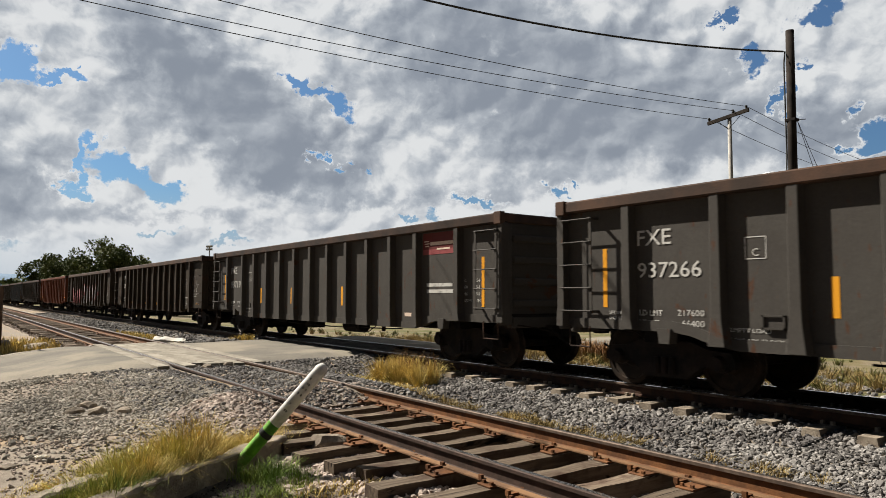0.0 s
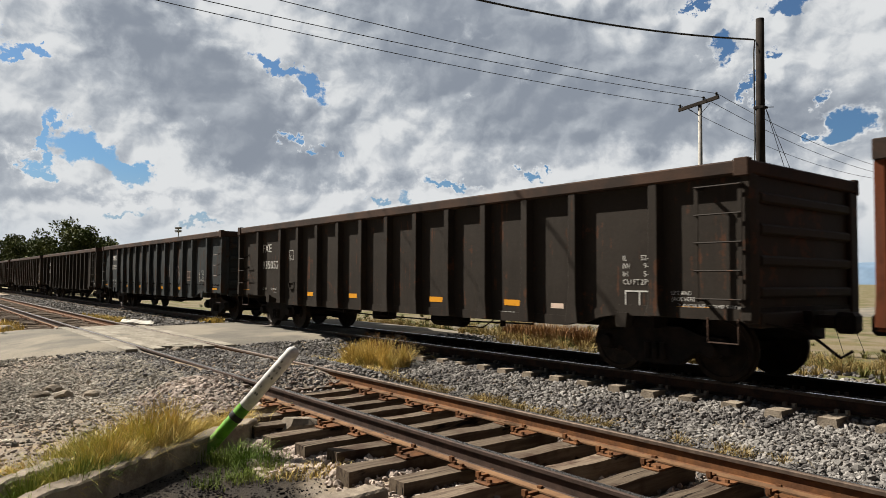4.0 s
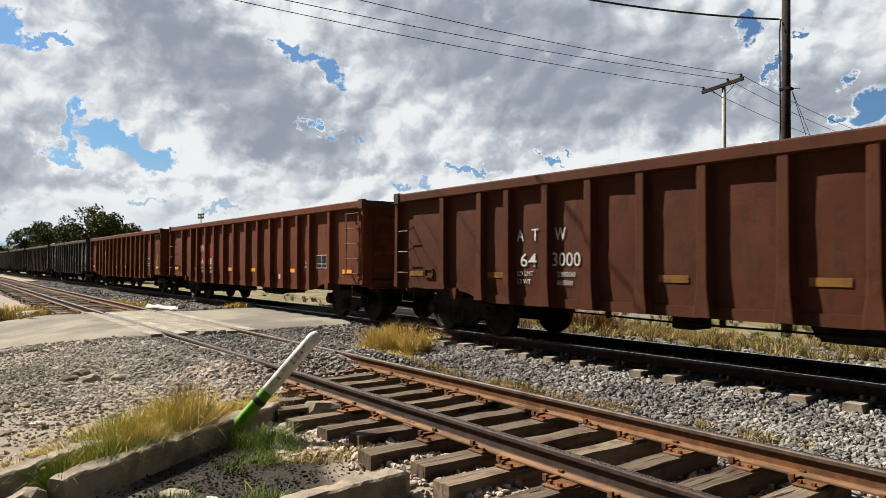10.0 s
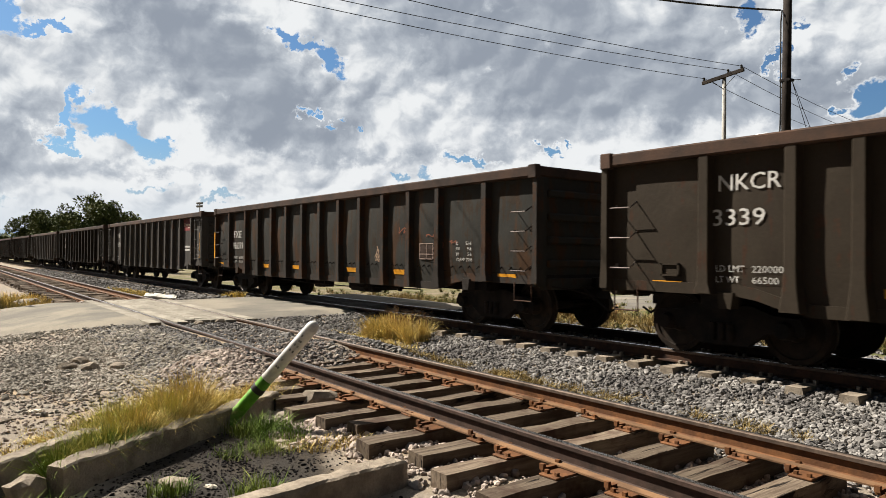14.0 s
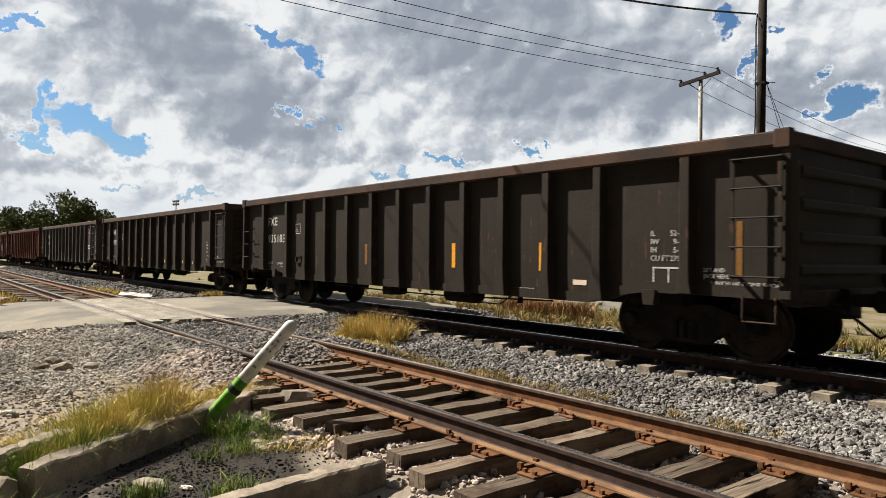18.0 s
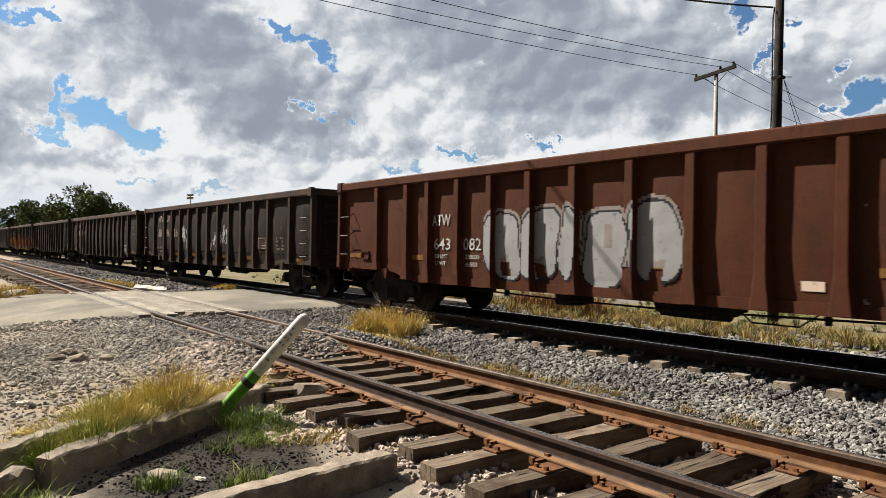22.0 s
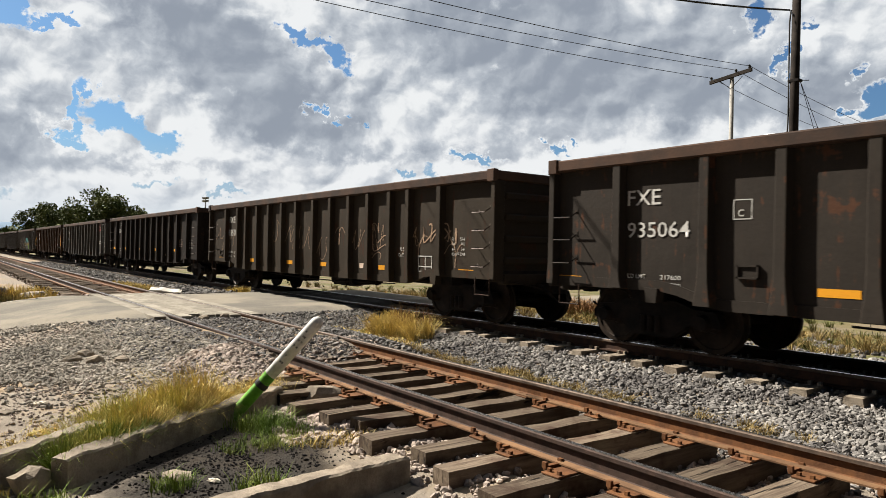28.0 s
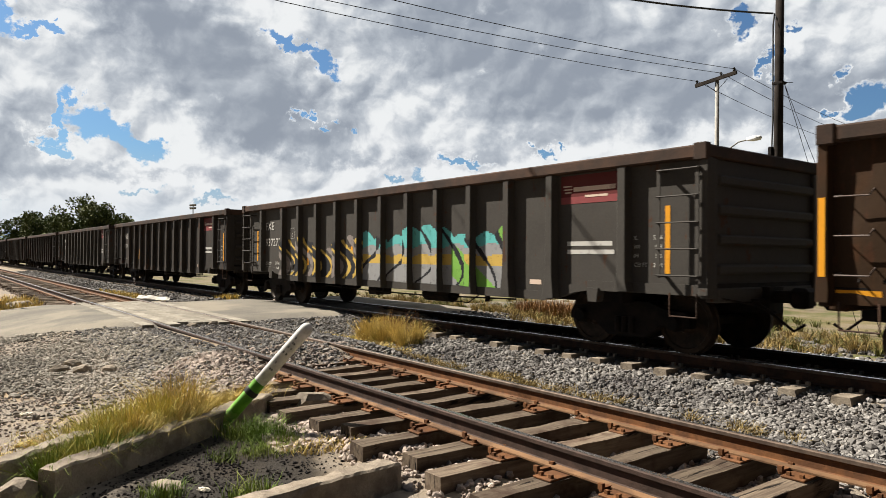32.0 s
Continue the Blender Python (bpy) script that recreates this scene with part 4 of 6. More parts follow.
        # emblem: a plain dark red field with a brighter lower edge and light marks
        piece("emblem", plate(13.49, 14.63, 2.36, 2.70, amp, M_EMBLEM), root, None, None, "dark red painted emblem field")
        piece("emblem", plate(13.49, 14.63, 2.25, 2.36, amp, M_SPRAYMAROON), root, None, None, "brighter red lower edge of the emblem")
        for a, b, z0, z1 in ((13.76, 14.60, 2.44, 2.51), (14.0, 14.45, 2.34, 2.375), (13.54, 13.72, 2.52, 2.54), (13.56, 13.74, 2.47, 2.49), (13.58, 13.72, 2.42, 2.44)):
            piece("emblem_bar", plate(a, b, z0, z1, 0, M_PALE), root, pose(0, -0.004, 0))
        piece("painted_bar", plate(13.63, 14.54, 1.58, 1.65, 0, M_WHITE), root)
        piece("painted_bar", plate(13.63, 14.58, 1.45, 1.52, 0, M_WHITE), root)
        piece("placard", plate(12.78, 13.05, 0.94, 1.02, 0, M_PALE), root)
        for i, (a, b) in enumerate((("IL", "52-6"), ("IW", "9-8"), ("IH", "5-6"), ("CU FT", "2791"))):
            letters(a, 14.95, 1.66 - 0.13 * i, 0.06, None), letters(b, 15.42 - 0.035 * len(b), 1.66 - 0.13 * i, 0.06, None)
    elif kind == "dark":
        for i, (a, b) in enumerate((("IL", "52-6"), ("IW", "9-8"), ("IH", "5-6"), ("CU FT", "2791"))):
            letters(a, 14.21, 1.68 - 0.115 * i, 0.075, None), letters(b, 14.72 - 0.05 * len(b), 1.68 - 0.115 * i, 0.075, None)
        piece("stencil_frame", frame_mark(14.24, 14.72, 0.91, 1.25, 0.022, amp, M_WHITE, True), root)
        letters("LD LMT", 1.55, 1.06, 0.065, 0.32), letters("217600", 2.12, 1.06, 0.065, 0.34)
        letters("LT WT", 1.55, 0.95, 0.065, 0.28), letters("66700", 2.17, 0.95, 0.065, 0.28)
        letters("C", 3.30, 1.92, 0.09, None)
        piece("stencil_frame", frame_mark(3.23, 3.49, 1.88, 2.14, 0.012, amp, M_WHITE), root)
        letters("LIFT AND", 15.02, 1.20, 0.055, 0.30), letters("JACK HERE", 15.02, 1.12, 0.055, 0.36)
        letters("2 INCH HF COMP SHOES", 15.12, 1.03, 0.055, 0.95), letters("2 INCH HF COMP SHOES", 0.06, 0.955, 0.045, 0.95)
        letters("RELEASE ROD", 10.39, 0.74, 0.065, 0.55), letters("EXTERIOR PAINT", 11.54, 0.80, 0.05, 0.40)
        piece("placard", plate(12.78, 13.05, 0.94, 1.02, 0, M_PALE), root)
        if spec.get("strips", "h") == "h":
            for u in (0.15, 4.31, 6.40, 9.52, 11.68, 15.1):
                piece("reflector_strip", plate(u, u + 0.48, 0.95, 1.05, amp, M_YELLOW), root)
        elif spec["strips"] == "v":
            piece("reflector_strip", plate(15.47, 15.55, 1.15, 1.85, amp, M_DULLSTRIP), root)
            for u, mat in ((6.66, M_DULLSTRIP), (9.77, M_YELLOW), (12.05, M_YELLOW)):
                piece("reflector_strip", plate(u, u + 0.10, 1.14, 1.60, amp, mat), root)
    else:
        usual = (0.15, 4.20, 6.28, 9.46, 11.60, 15.1) if style == "even" else (0.85, 3.86, 6.77, 8.93, 11.95, 15.0)
        for u in spec.get("strips", usual):
            z = spec.get("strip_z", 0.95)
            piece("reflector_strip", plate(u, u + 0.48, z, z + 0.105, amp, spec.get("strip", M_YELLOW)), root)
        for u in spec.get("edges", ()):
            piece("reflector_strip", made_plate(u, u + 0.075, 1.20, 2.10), root)
        u = spec.get("marks_at", 1.66 if style == "even" else 1.85)
        for a, c, z in (("LD LMT", "220000", 1.26), ("LT WT", "66500", 1.12)):
            v = spec.get("values_at", u + 0.50)
            letters(a, u, z - 0.06, 0.085, 0.40 if c == "220000" else 0.33), letters(c, v, z - 0.06, 0.085, 0.40 if c == "220000" else 0.34)
        u0, u1, z0, z1 = spec.get("decal", (12.64, 13.12, 1.29, 1.62) if spec.get("bolts") else (13.60, 14.10, 0.96, 1.30))
        if spec.get("bolts") or spec.get("decal"):
            piece("decal_field", plate(u0, u1, z0, z1, amp, spec.get("field", M_DECAL)), root, None, None, "dark painted stencil field")
            piece("stencil_frame", frame_mark(u0, u1, z0, z1, 0.016, amp, spec.get("decal_ink", M_DULLINK), True), root, pose(0, -0.004, 0))
        else:
            piece("stencil_frame", frame_mark(u0, u1, z0, z1, 0.02, amp, M_WHITE, True), root)
        if style == "even":
            for i, (a, b) in enumerate((("IL", "52-6"), ("IW", "9-6"), ("IH", "5-6"), ("CU FT", "2743"))):
                letters(a, 13.90, 1.58 - 0.105 * i, 0.065, None), letters(b, 14.38 - 0.045 * len(b), 1.58 - 0.105 * i, 0.065, None)
        else:
            if "ink" not in spec:
                for i, (a, b) in enumerate((("IL", "52-6"), ("IW", "9-6"), ("IH", "5-6"), ("CU FT", "2743"))):
                    letters(a, 14.80, 1.62 - 0.10 * i, 0.06, None), letters(b, 15.22 - 0.04 * len(b), 1.62 - 0.10 * i, 0.06, None)
            letters("IL 52-6", 12.90, 1.40, 0.075, 0.30), letters("CU FT 2743", 12.84, 1.27, 0.075, 0.36)
        piece("placard", plate(11.07, 11.34, 0.96, 1.08, amp, M_PALE), root)
        if spec.get("bolts"):
            piece("floor_bolts", cached(("bolts", style), bolt_row_mesh), root, None, None, "row of bolts at floor height")
    for lines, w, mat in spec.get("tags", ()):
        for line in lines:
            piece("graffiti_stroke", stroke_mesh([line], w * 0.6, mat, amp), root, None, None, "sprayed graffiti stroke")
    for u0, u1, z0, z1, shape, mats in spec.get("murals", ()):
        mural(root, u0, u1, z0, z1, shape, mats, amp)
    return root


def card_mesh():
    """A shallow frame that holds a card."""
    bm = bmesh.new()
    box(bm, 0.0, 0.30, SKIN - 0.02, SKIN, 0.0, 0.18)
    for a in ((0.0, 0.30, 0.155, 0.18), (0.0, 0.30, 0.0, 0.025), (0.0, 0.025, 0.0, 0.18), (0.275, 0.30, 0.0, 0.18)):
        box(bm, a[0], a[1], SKIN - 0.045, SKIN - 0.018, a[2], a[3])
    return mesh_of("card_board", bm, M_STEEL)


def jack_mesh():
    bm = bmesh.new()
    vs = box(bm, -0.11, 0.11, SKIN - 0.06, SKIN + 0.12, 0.72, 0.93)
    for v in vs:
        if v.co.z < 0.8:
            v.co.x *= 0.75
    return mesh_of("jacking_pad", bm, M_STEEL)


def bolt_row_mesh():
    bm = bmesh.new()
    for a, b in zip(EDGES, EDGES[1:]):
        for k in range(4):
            u = a + (b - a) * (0.28 + 0.18 * k) - HALF
            tube(bm, [(u, SKIN + 0.02, 1.20), (u + 0.03, SKIN - 0.08, 1.14)], 0.013, 5)
        box(bm, a - HALF + 0.12, b - HALF - 0.12, SKIN - 0.012, SKIN, 1.068, 1.085)
    return mesh_of("floor_bolts", bm, M_STEEL)


M_REDFIELD = flat_paint("bright red name field", (0.20, 0.028, 0.016), 0.1)
M_DECAL = flat_paint("dark brown stencil field", (0.035, 0.022, 0.016), 0.1)
M_BLACKFIELD = flat_paint("black stencil field", (0.012, 0.012, 0.012), 0.05)
M_SPRAYMAROON = flat_paint("maroon spray", (0.20, 0.05, 0.05), 0.25)
M_GRAB = mottled("worn grab iron steel", (0.12, 0.10, 0.09), (0.08, 0.06, 0.05), 5.0, 0.6, 0.3)
M_EMBLEM = flat_paint("dark red emblem paint", (0.10, 0.022, 0.020), 0.15)
M_PALE = flat_paint("pale placard paint", (0.55, 0.42, 0.33), 0.2)
M_SPRAYFADE = flat_paint("greyish white stencil field", (0.22, 0.21, 0.20), 0.3)
M_SPRAYWHITE = flat_paint("chalky white spray", (0.40, 0.39, 0.37), 0.3)
M_DULLINK = flat_paint("dirty pinkish stencil paint", (0.26, 0.19, 0.155), 0.3)
M_DULLSTRIP = flat_paint("dirty ochre strip", (0.16, 0.075, 0.02), 0.4)
M_SPRAYTAN = flat_paint("tan spray", (0.30, 0.20, 0.13), 0.4)
M_SPRAYSILVER = flat_paint("silver spray", (0.24, 0.235, 0.23), 0.2)
M_SPRAYRUST = flat_paint("faded orange spray", (0.20, 0.065, 0.03), 0.6)
M_SPRAYBLACK = flat_paint("black spray", (0.02, 0.02, 0.022), 0.1)
M_SPRAYTEAL = flat_paint("teal spray", (0.10, 0.36, 0.34), 0.2)
M_SPRAYGREEN = flat_paint("leaf green spray", (0.16, 0.33, 0.06), 0.2)
M_SPRAYOCHRE = flat_paint("ochre spray", (0.45, 0.30, 0.07), 0.2)

P_GREY = [car_paint("light grey car enamel", (0.092, 0.082, 0.072), wear=0.08, tint=(0.105, 0.095, 0.083), dust=(0.100, 0.088, 0.074)), car_paint("mid grey car enamel", (0.064, 0.055, 0.047), wear=0.14, dust=(0.085, 0.072, 0.062))]
P_DARK = [car_paint("dark grey car enamel", (0.039, 0.032, 0.025), wear=0.06, dust=(0.052, 0.041, 0.032)), car_paint("brown-grey car enamel", (0.044, 0.036, 0.029), wear=0.16, dust=(0.058, 0.045, 0.035))]
P_BROWN = [car_paint("dark brown car enamel", (0.052, 0.040, 0.028), wear=0.22, rust=(0.06, 0.03, 0.018), dust=(0.055, 0.04, 0.03)), car_paint("sooty car enamel", (0.024, 0.018, 0.014), wear=0.2, rust=(0.05, 0.028, 0.018), dust=(0.048, 0.039, 0.032)), car_paint("rust-brown car enamel", (0.055, 0.032, 0.018), wear=0.4, stain=0.6, rust=(0.07, 0.03, 0.016), dust=(0.06, 0.04, 0.03))]
P_BLUE = car_paint("slate blue-grey car enamel", (0.054, 0.060, 0.060), wear=0.2, stain=0.55, rust=(0.06, 0.034, 0.022), dust=(0.07, 0.062, 0.054))
P_MIX = car_paint("patched grey and brown car enamel", (0.044, 0.042, 0.036), wear=0.35, stain=0.95, rust=(0.042, 0.027, 0.016), dust=(0.058, 0.046, 0.034))
P_RED = [car_paint("rust-red car enamel", (0.165, 0.048, 0.020), wear=0.25, stain=0.35, rust=(0.085, 0.028, 0.015), tint=(0.185, 0.06, 0.03), dust=(0.13, 0.055, 0.035)), car_paint("brick-brown car enamel", (0.100, 0.035, 0.018), wear=0.35, stain=0.3, rust=(0.065, 0.026, 0.015), dust=(0.095, 0.05, 0.034))]
P_FLAME = car_paint("dark enamel under orange spray", (0.036, 0.030, 0.025), wear=0.35, rust=(0.06, 0.03, 0.018), band=1.75)

P_POST = car_paint("rusty post enamel", (0.048, 0.041, 0.035), wear=0.5, rust=(0.07, 0.036, 0.02), dust=(0.06, 0.045, 0.033))
GREY_L = "weathered grey steel gondola car with white lettering and rusty top chord"
DARK_L = "dark grey steel gondola car with white stencils and yellow strips"
BROWN_L = "dirty dark brown gondola car with bulged steel panels"
RED_L = "rust-red gondola car with faded white lettering and bulged panels"


def fxe(no):
    return [("FXE", 1.53, 2.13, 0.225, 0.58), (no, 1.53, 1.66, 0.22, 1.06)]


def grey(no, i=0, **k):
    return dict(kind="grey", paint=P_GREY[i], label=GREY_L, text=fxe(no), **k)


def dark(no, i=0, **k):
    return dict(kind="dark", paint=P_DARK[i], label=DARK_L, text=fxe(no), amp=0.004, **k)


def old(mark, no, paint, label=BROWN_L, amp=0.035, ribs="even", z=(2.12, 1.70), **k):
    if ribs == "third":
        text = [(mark, 1.84, z[0], 0.20, 0.78), (no, 1.78, z[1], 0.21, 0.92)]
    elif ribs == "even":
        text = [(mark, 1.72, z[0], 0.225, 0.66 if len(mark) < 4 else 0.83), (no, 1.62, z[1], 0.215, 0.90)]
    else:
        text = [(mark, 1.88, 2.25, 0.21, 0.58 if len(mark) < 4 else 0.84), (no, 1.80, 1.80, 0.215, 0.18 * len(no))]
    return dict(kind="old", paint=paint, label=label, amp=amp, ribs=ribs, text=text, **k)


def atw(no, i=0, z=0.0, **k):
    text = [("ATW", 3.72, 1.84 + z, 0.225, 0.60), (no[:3], 3.80, 1.37 + z, 0.225, 0.53), (no[3:], 4.73, 1.37 + z, 0.225, 0.52)]
    more = dict(kind="old", ribs="narrow", paint=P_RED[i], label=RED_L, amp=0.022, text=text, ink=M_SPRAYWHITE, marks_at=3.84, values_at=4.80, strip_z=1.15, strips=(0.44, 3.03, 6.78, 8.88, 11.91, 15.0), ladder=True, chord=P_RED[i], decal=(13.55, 14.18, 1.28, 1.63), field=M_BLACKFIELD, decal_ink=M_SPRAYWHITE)
    more.update(k)
    return more


def gndx(no, ribs, z, **k):
    d, e = (3.09, 4.20) if ribs == "even" else (2.97, 3.80)
    text = [("GN", 2.05, z[0], 0.28, 0.46), ("DX", d, z[0], 0.28, 0.43), (no[:2], 2.0, z[1], 0.31, 0.45), (no[2:4], d + 0.02, z[1], 0.31, 0.42), (no[4:], e, z[1], 0.31, 0.44)]
    return dict(kind="old", ribs=ribs, trim=P_POST, ink=M_DULLINK, strip=M_DULLSTRIP, paint=P_BROWN[1], label="sooty black-brown gondola car with dented panels and scrawls", amp=0.07, text=text, **k)


CARS = {
    -1: dark("935210"), 0: grey("937266"), 1: grey("937191"), 2: old("NKCR", "3298", P_BROWN[0], ribs="narrow", amp=0.02), 3: old("NKCR", "3400", P_BROWN[0], ribs="narrow", amp=0.02), 4: atw("643125"), 5: dark("935052", 1), 6: old("NRLX", "527255", P_BLUE, "slate blue-grey gondola car with rusty dented panels", z=(2.20, 1.78), bolts=True),
    7: dark("935377", 0, strips="v"), 8: old("NKCR", "3396", P_BROWN[0], amp=0.018, ribs="narrow"), 9: old("FXE", "93502", P_BROWN[0], amp=0.012, ribs="narrow"), 10: old("FXE", "936371", P_MIX, edges=(0.01,), bolts=True, trim=P_POST, z=(2.05, 1.64), field=M_SPRAYFADE), 11: dict(atw("643000", 1, strip=M_DULLSTRIP), text=[("A", 3.83, 1.80, 0.21, 0.18), ("T", 4.20, 1.80, 0.21, 0.16), ("W", 4.75, 1.80, 0.21, 0.25), ("64", 3.92, 1.36, 0.23, 0.40), ("3000", 4.69, 1.37, 0.23, 0.62)]), 12: atw("643083", back=True), 13: atw("643100", back=True),
    14: dict(old("ATW", "98644", P_BLUE, "slate blue-grey gondola car with rusty graffiti scrawls", z=(2.26, 1.81), bolts=True)), 15: old("NKCR", "3339", P_BROWN[0], amp=0.018, ribs="narrow"), 16: old("FXE", "936379", P_MIX, edges=(0.01,), bolts=True, trim=P_POST, z=(1.89, 1.52)), 17: grey("937000"), 18: dark("935240"), 19: grey("937086"), 20: dark("935183", 0, strips="v"),
    21: dark("935125", 1), 22: grey("937247"), 23: atw("643063", 1, strip=M_DULLSTRIP), 24: atw("643082", 1, strip=M_DULLSTRIP), 25: gndx("889626", "even", (2.29, 1.69), bolts=True), 26: gndx("889592", "narrow", (2.33, 1.80)),
    27: dark("935379", 1, strips="none"), 28: old("FXE", "936361", P_FLAME, "dark gondola car sprayed with orange flame graffiti", edges=(0.01,)), 29: grey("937230"), 30: dark("935064", 1), 31: old("FXE", "935076", P_BROWN[0], amp=0.014, ribs="narrow"), 32: old("COER", "803691", P_BROWN[1], amp=0.012, ribs="third", z=(2.44, 2.08), strips=(0.4, 3.2, 6.39, 9.40, 12.58), strip_z=1.18, decal=(13.41, 13.83, 1.39, 1.68)), 33: grey("937070"),
    34: old("FXE", "936374", P_BROWN[2], "rust-brown gondola car with pale graffiti scrawls", edges=(0.01, BODY - 0.09), z=(2.18, 1.77), bolts=True), 35: grey("937272"), 36: grey("937158", 1), 37: grey("937033"), 38: dark("935101"), 39: dark("935118", 1), 40: old("NKCR", "3311", P_BROWN[1], ribs="narrow"), 41: dark("935166"), 42: atw("643044", 1), 43: dark("935077"), 44: dark("935091", 1),
}
# how far the train runs ahead of an even speed, by the second
SURGE = [(0, -0.38), (0.5, -0.38), (1.4, -0.40), (2.3, -0.40), (3.3, -0.28), (5.5, -0.02), (6, -0.07), (7, -0.07), (7.9, 0.0), (8.8, -0.05), (9.8, 0.02), (10.7, 0.12), (11.2, 0.28), (11.4, 0.95), (12.5, 1.0), (13.5, 0.96), (14.5, 0.9), (15.4, 0.76)]
SURGE += [(17.5, 0.69), (18.2, 0.56), (19.1, 0.40), (20.1, 0.5), (21, 0.58), (21.9, 0.66), (22.9, 0.85), (24, 0.92), (24.7, 0.9), (25.7, 0.60), (26, 0.38), (26.5, 0.13), (28.5, -0.02), (29.4, -0.12), (30.3, -0.27), (31.5, -0.33), (32, -0.46)]
SPEED, START = 18.84, -7.85


# ---- graffiti: plain shapes and loose strokes, no words ----
def mural(root, u0, u1, z0, z1, shape, mats, amp, cell=0.03):
    """Filled spray painting: shape(u, z) gives the number of a colour, or -1; it covers panels and posts alike."""
    nu, nz = int((u1 - u0) / cell), int((z1 - z0) / cell)
    got = [([], [], {}) for _ in mats]
    for i in range(nu):
        for j in range(nz):
            u, z = u0 + (i + 0.5) * cell, z0 + (j + 0.5) * cell
            c = shape(u, z) if z > sill_z(u) + 0.16 or z > 0.85 else -1
            if c < 0:
                continue
            on = any(abs(u - p) < 0.085 for p in POSTS)
            verts, faces, seen = got[c]
            ids = []
            for a, b in ((i, j), (i + 1, j), (i + 1, j + 1), (i, j + 1)):
                if (a, b, on) not in seen:
                    uu, zz = u0 + a * cell, z0 + b * cell
                    seen[a, b, on] = len(verts)
                    verts.append((uu - HALF, FACE - 0.012 if on else SKIN - 0.005 - 0.25 * amp - bulge(uu, zz, amp), zz))
                ids.append(seen[a, b, on])
            faces.append(ids)
    for (verts, faces, _), mat in zip(got, mats):
        if faces:
            piece("graffiti", soup("graffiti", verts, faces, mat), root, None, None, "sprayed graffiti fill")


def letters_blob(cells, z0, z1, holes=True):
    """Bubble shapes side by side: 0 fill, 1 dark seams and outline, 2 outer halo."""
    def shape(u, z):
        best = -9.0
        for n, (a, b, kind) in enumerate(cells):
            m, w = (a + b) / 2, (b - a) / 2
            dz = (z - (z0 + z1) / 2) / ((z1 - z0) / 2)
            du = (u - m + 0.05 * math.sin(z * 5 + n)) / w
            d = 1 - (abs(du) ** 3 + abs(dz + 0.12 * math.sin(2.2 * u + n)) ** 3.2) ** (1 / 3)
            if kind == 1 and abs(du) < 0.28 and -0.9 < dz < -0.35 + 0.2 * du:
                d = -0.03
            if kind == 2 and du > 0.05 and abs(dz - 0.15) < 0.16:
                d = -0.03
            if kind == 3 and abs(du) < 0.16 and abs(dz - 0.25) < 0.3:
                d = -0.03
            best = max(best, d)
        if best > 0.05:
            return 0
        if best > -0.02:
            return 1
        return 2 if best > -0.12 and z > z0 + 0.3 else -1
    return shape


def pink_shape(u, z):
    top = 1.52 + 0.22 * abs(math.sin(2.6 * u)) + 0.1 * math.sin(7 * u)
    if z > top:
        return -1
    if abs(math.sin(3.1 * u + 1.2 * math.sin(4 * z))) < 0.12:
        return 2
    return 0 if z > 1.17 + 0.05 * math.sin(9 * u) else 1


def teal_shape(u, z):
    """Teal, ochre and white bands in leaf-like letters, green at the tail."""
    v = 3.3 * u + 1.6 * math.sin(3.0 * z + 0.7 * u)
    top = 1.82 + 0.12 * math.sin(2.1 * u) + 0.12 * abs(math.sin(5.3 * u))
    low = 0.76 + 0.07 * math.sin(4.0 * u)
    if not low < z < top:
        return -1
    if abs(math.sin(v)) < 0.22 * (1 + 0.5 * math.sin(5 * z)):
        return 3
    if u > 10.6 and math.sin(2.6 * u + 4.0 * z) > 0.25:
        return 4
    return 0 if z > 1.60 + 0.05 * math.sin(6 * u) else (2 if z > 1.42 + 0.03 * math.sin(8 * u) else (1 if z > 1.23 else 2))


def ochre_shape(u, z):
    top = 1.74 + 0.2 * math.sin(1.9 * u + 1) * abs(math.sin(2.7 * u))
    if not 0.82 < z < top:
        return -1
    s = math.sin(4.2 * u + 2.2 * math.sin(4.2 * z))
    return 1 if s > 0.55 else (0 if s > -0.05 else (2 if s < -0.8 else -1))


def swirl_shape(u, z):
    s = math.sin(5 * math.hypot((u - 13.2) * 0.8, z - 1.35)) + 0.7 * math.sin(3.1 * u + 4 * z)
    return (1 if s > 0.95 else 0) if s > 0.3 and 0.85 < z < 1.95 + 0.1 * math.sin(4 * u) else -1


def scrawls(seed, count, u0, u1, z0, z1, wide=(0.4, 0.8), tall=(0.3, 0.6)):
    rnd = random.Random(seed)
    return [scrawl(rnd, rnd.uniform(u0, u1), rnd.uniform(z0, z1), rnd.uniform(*wide), rnd.uniform(*tall)) for _ in range(count)]


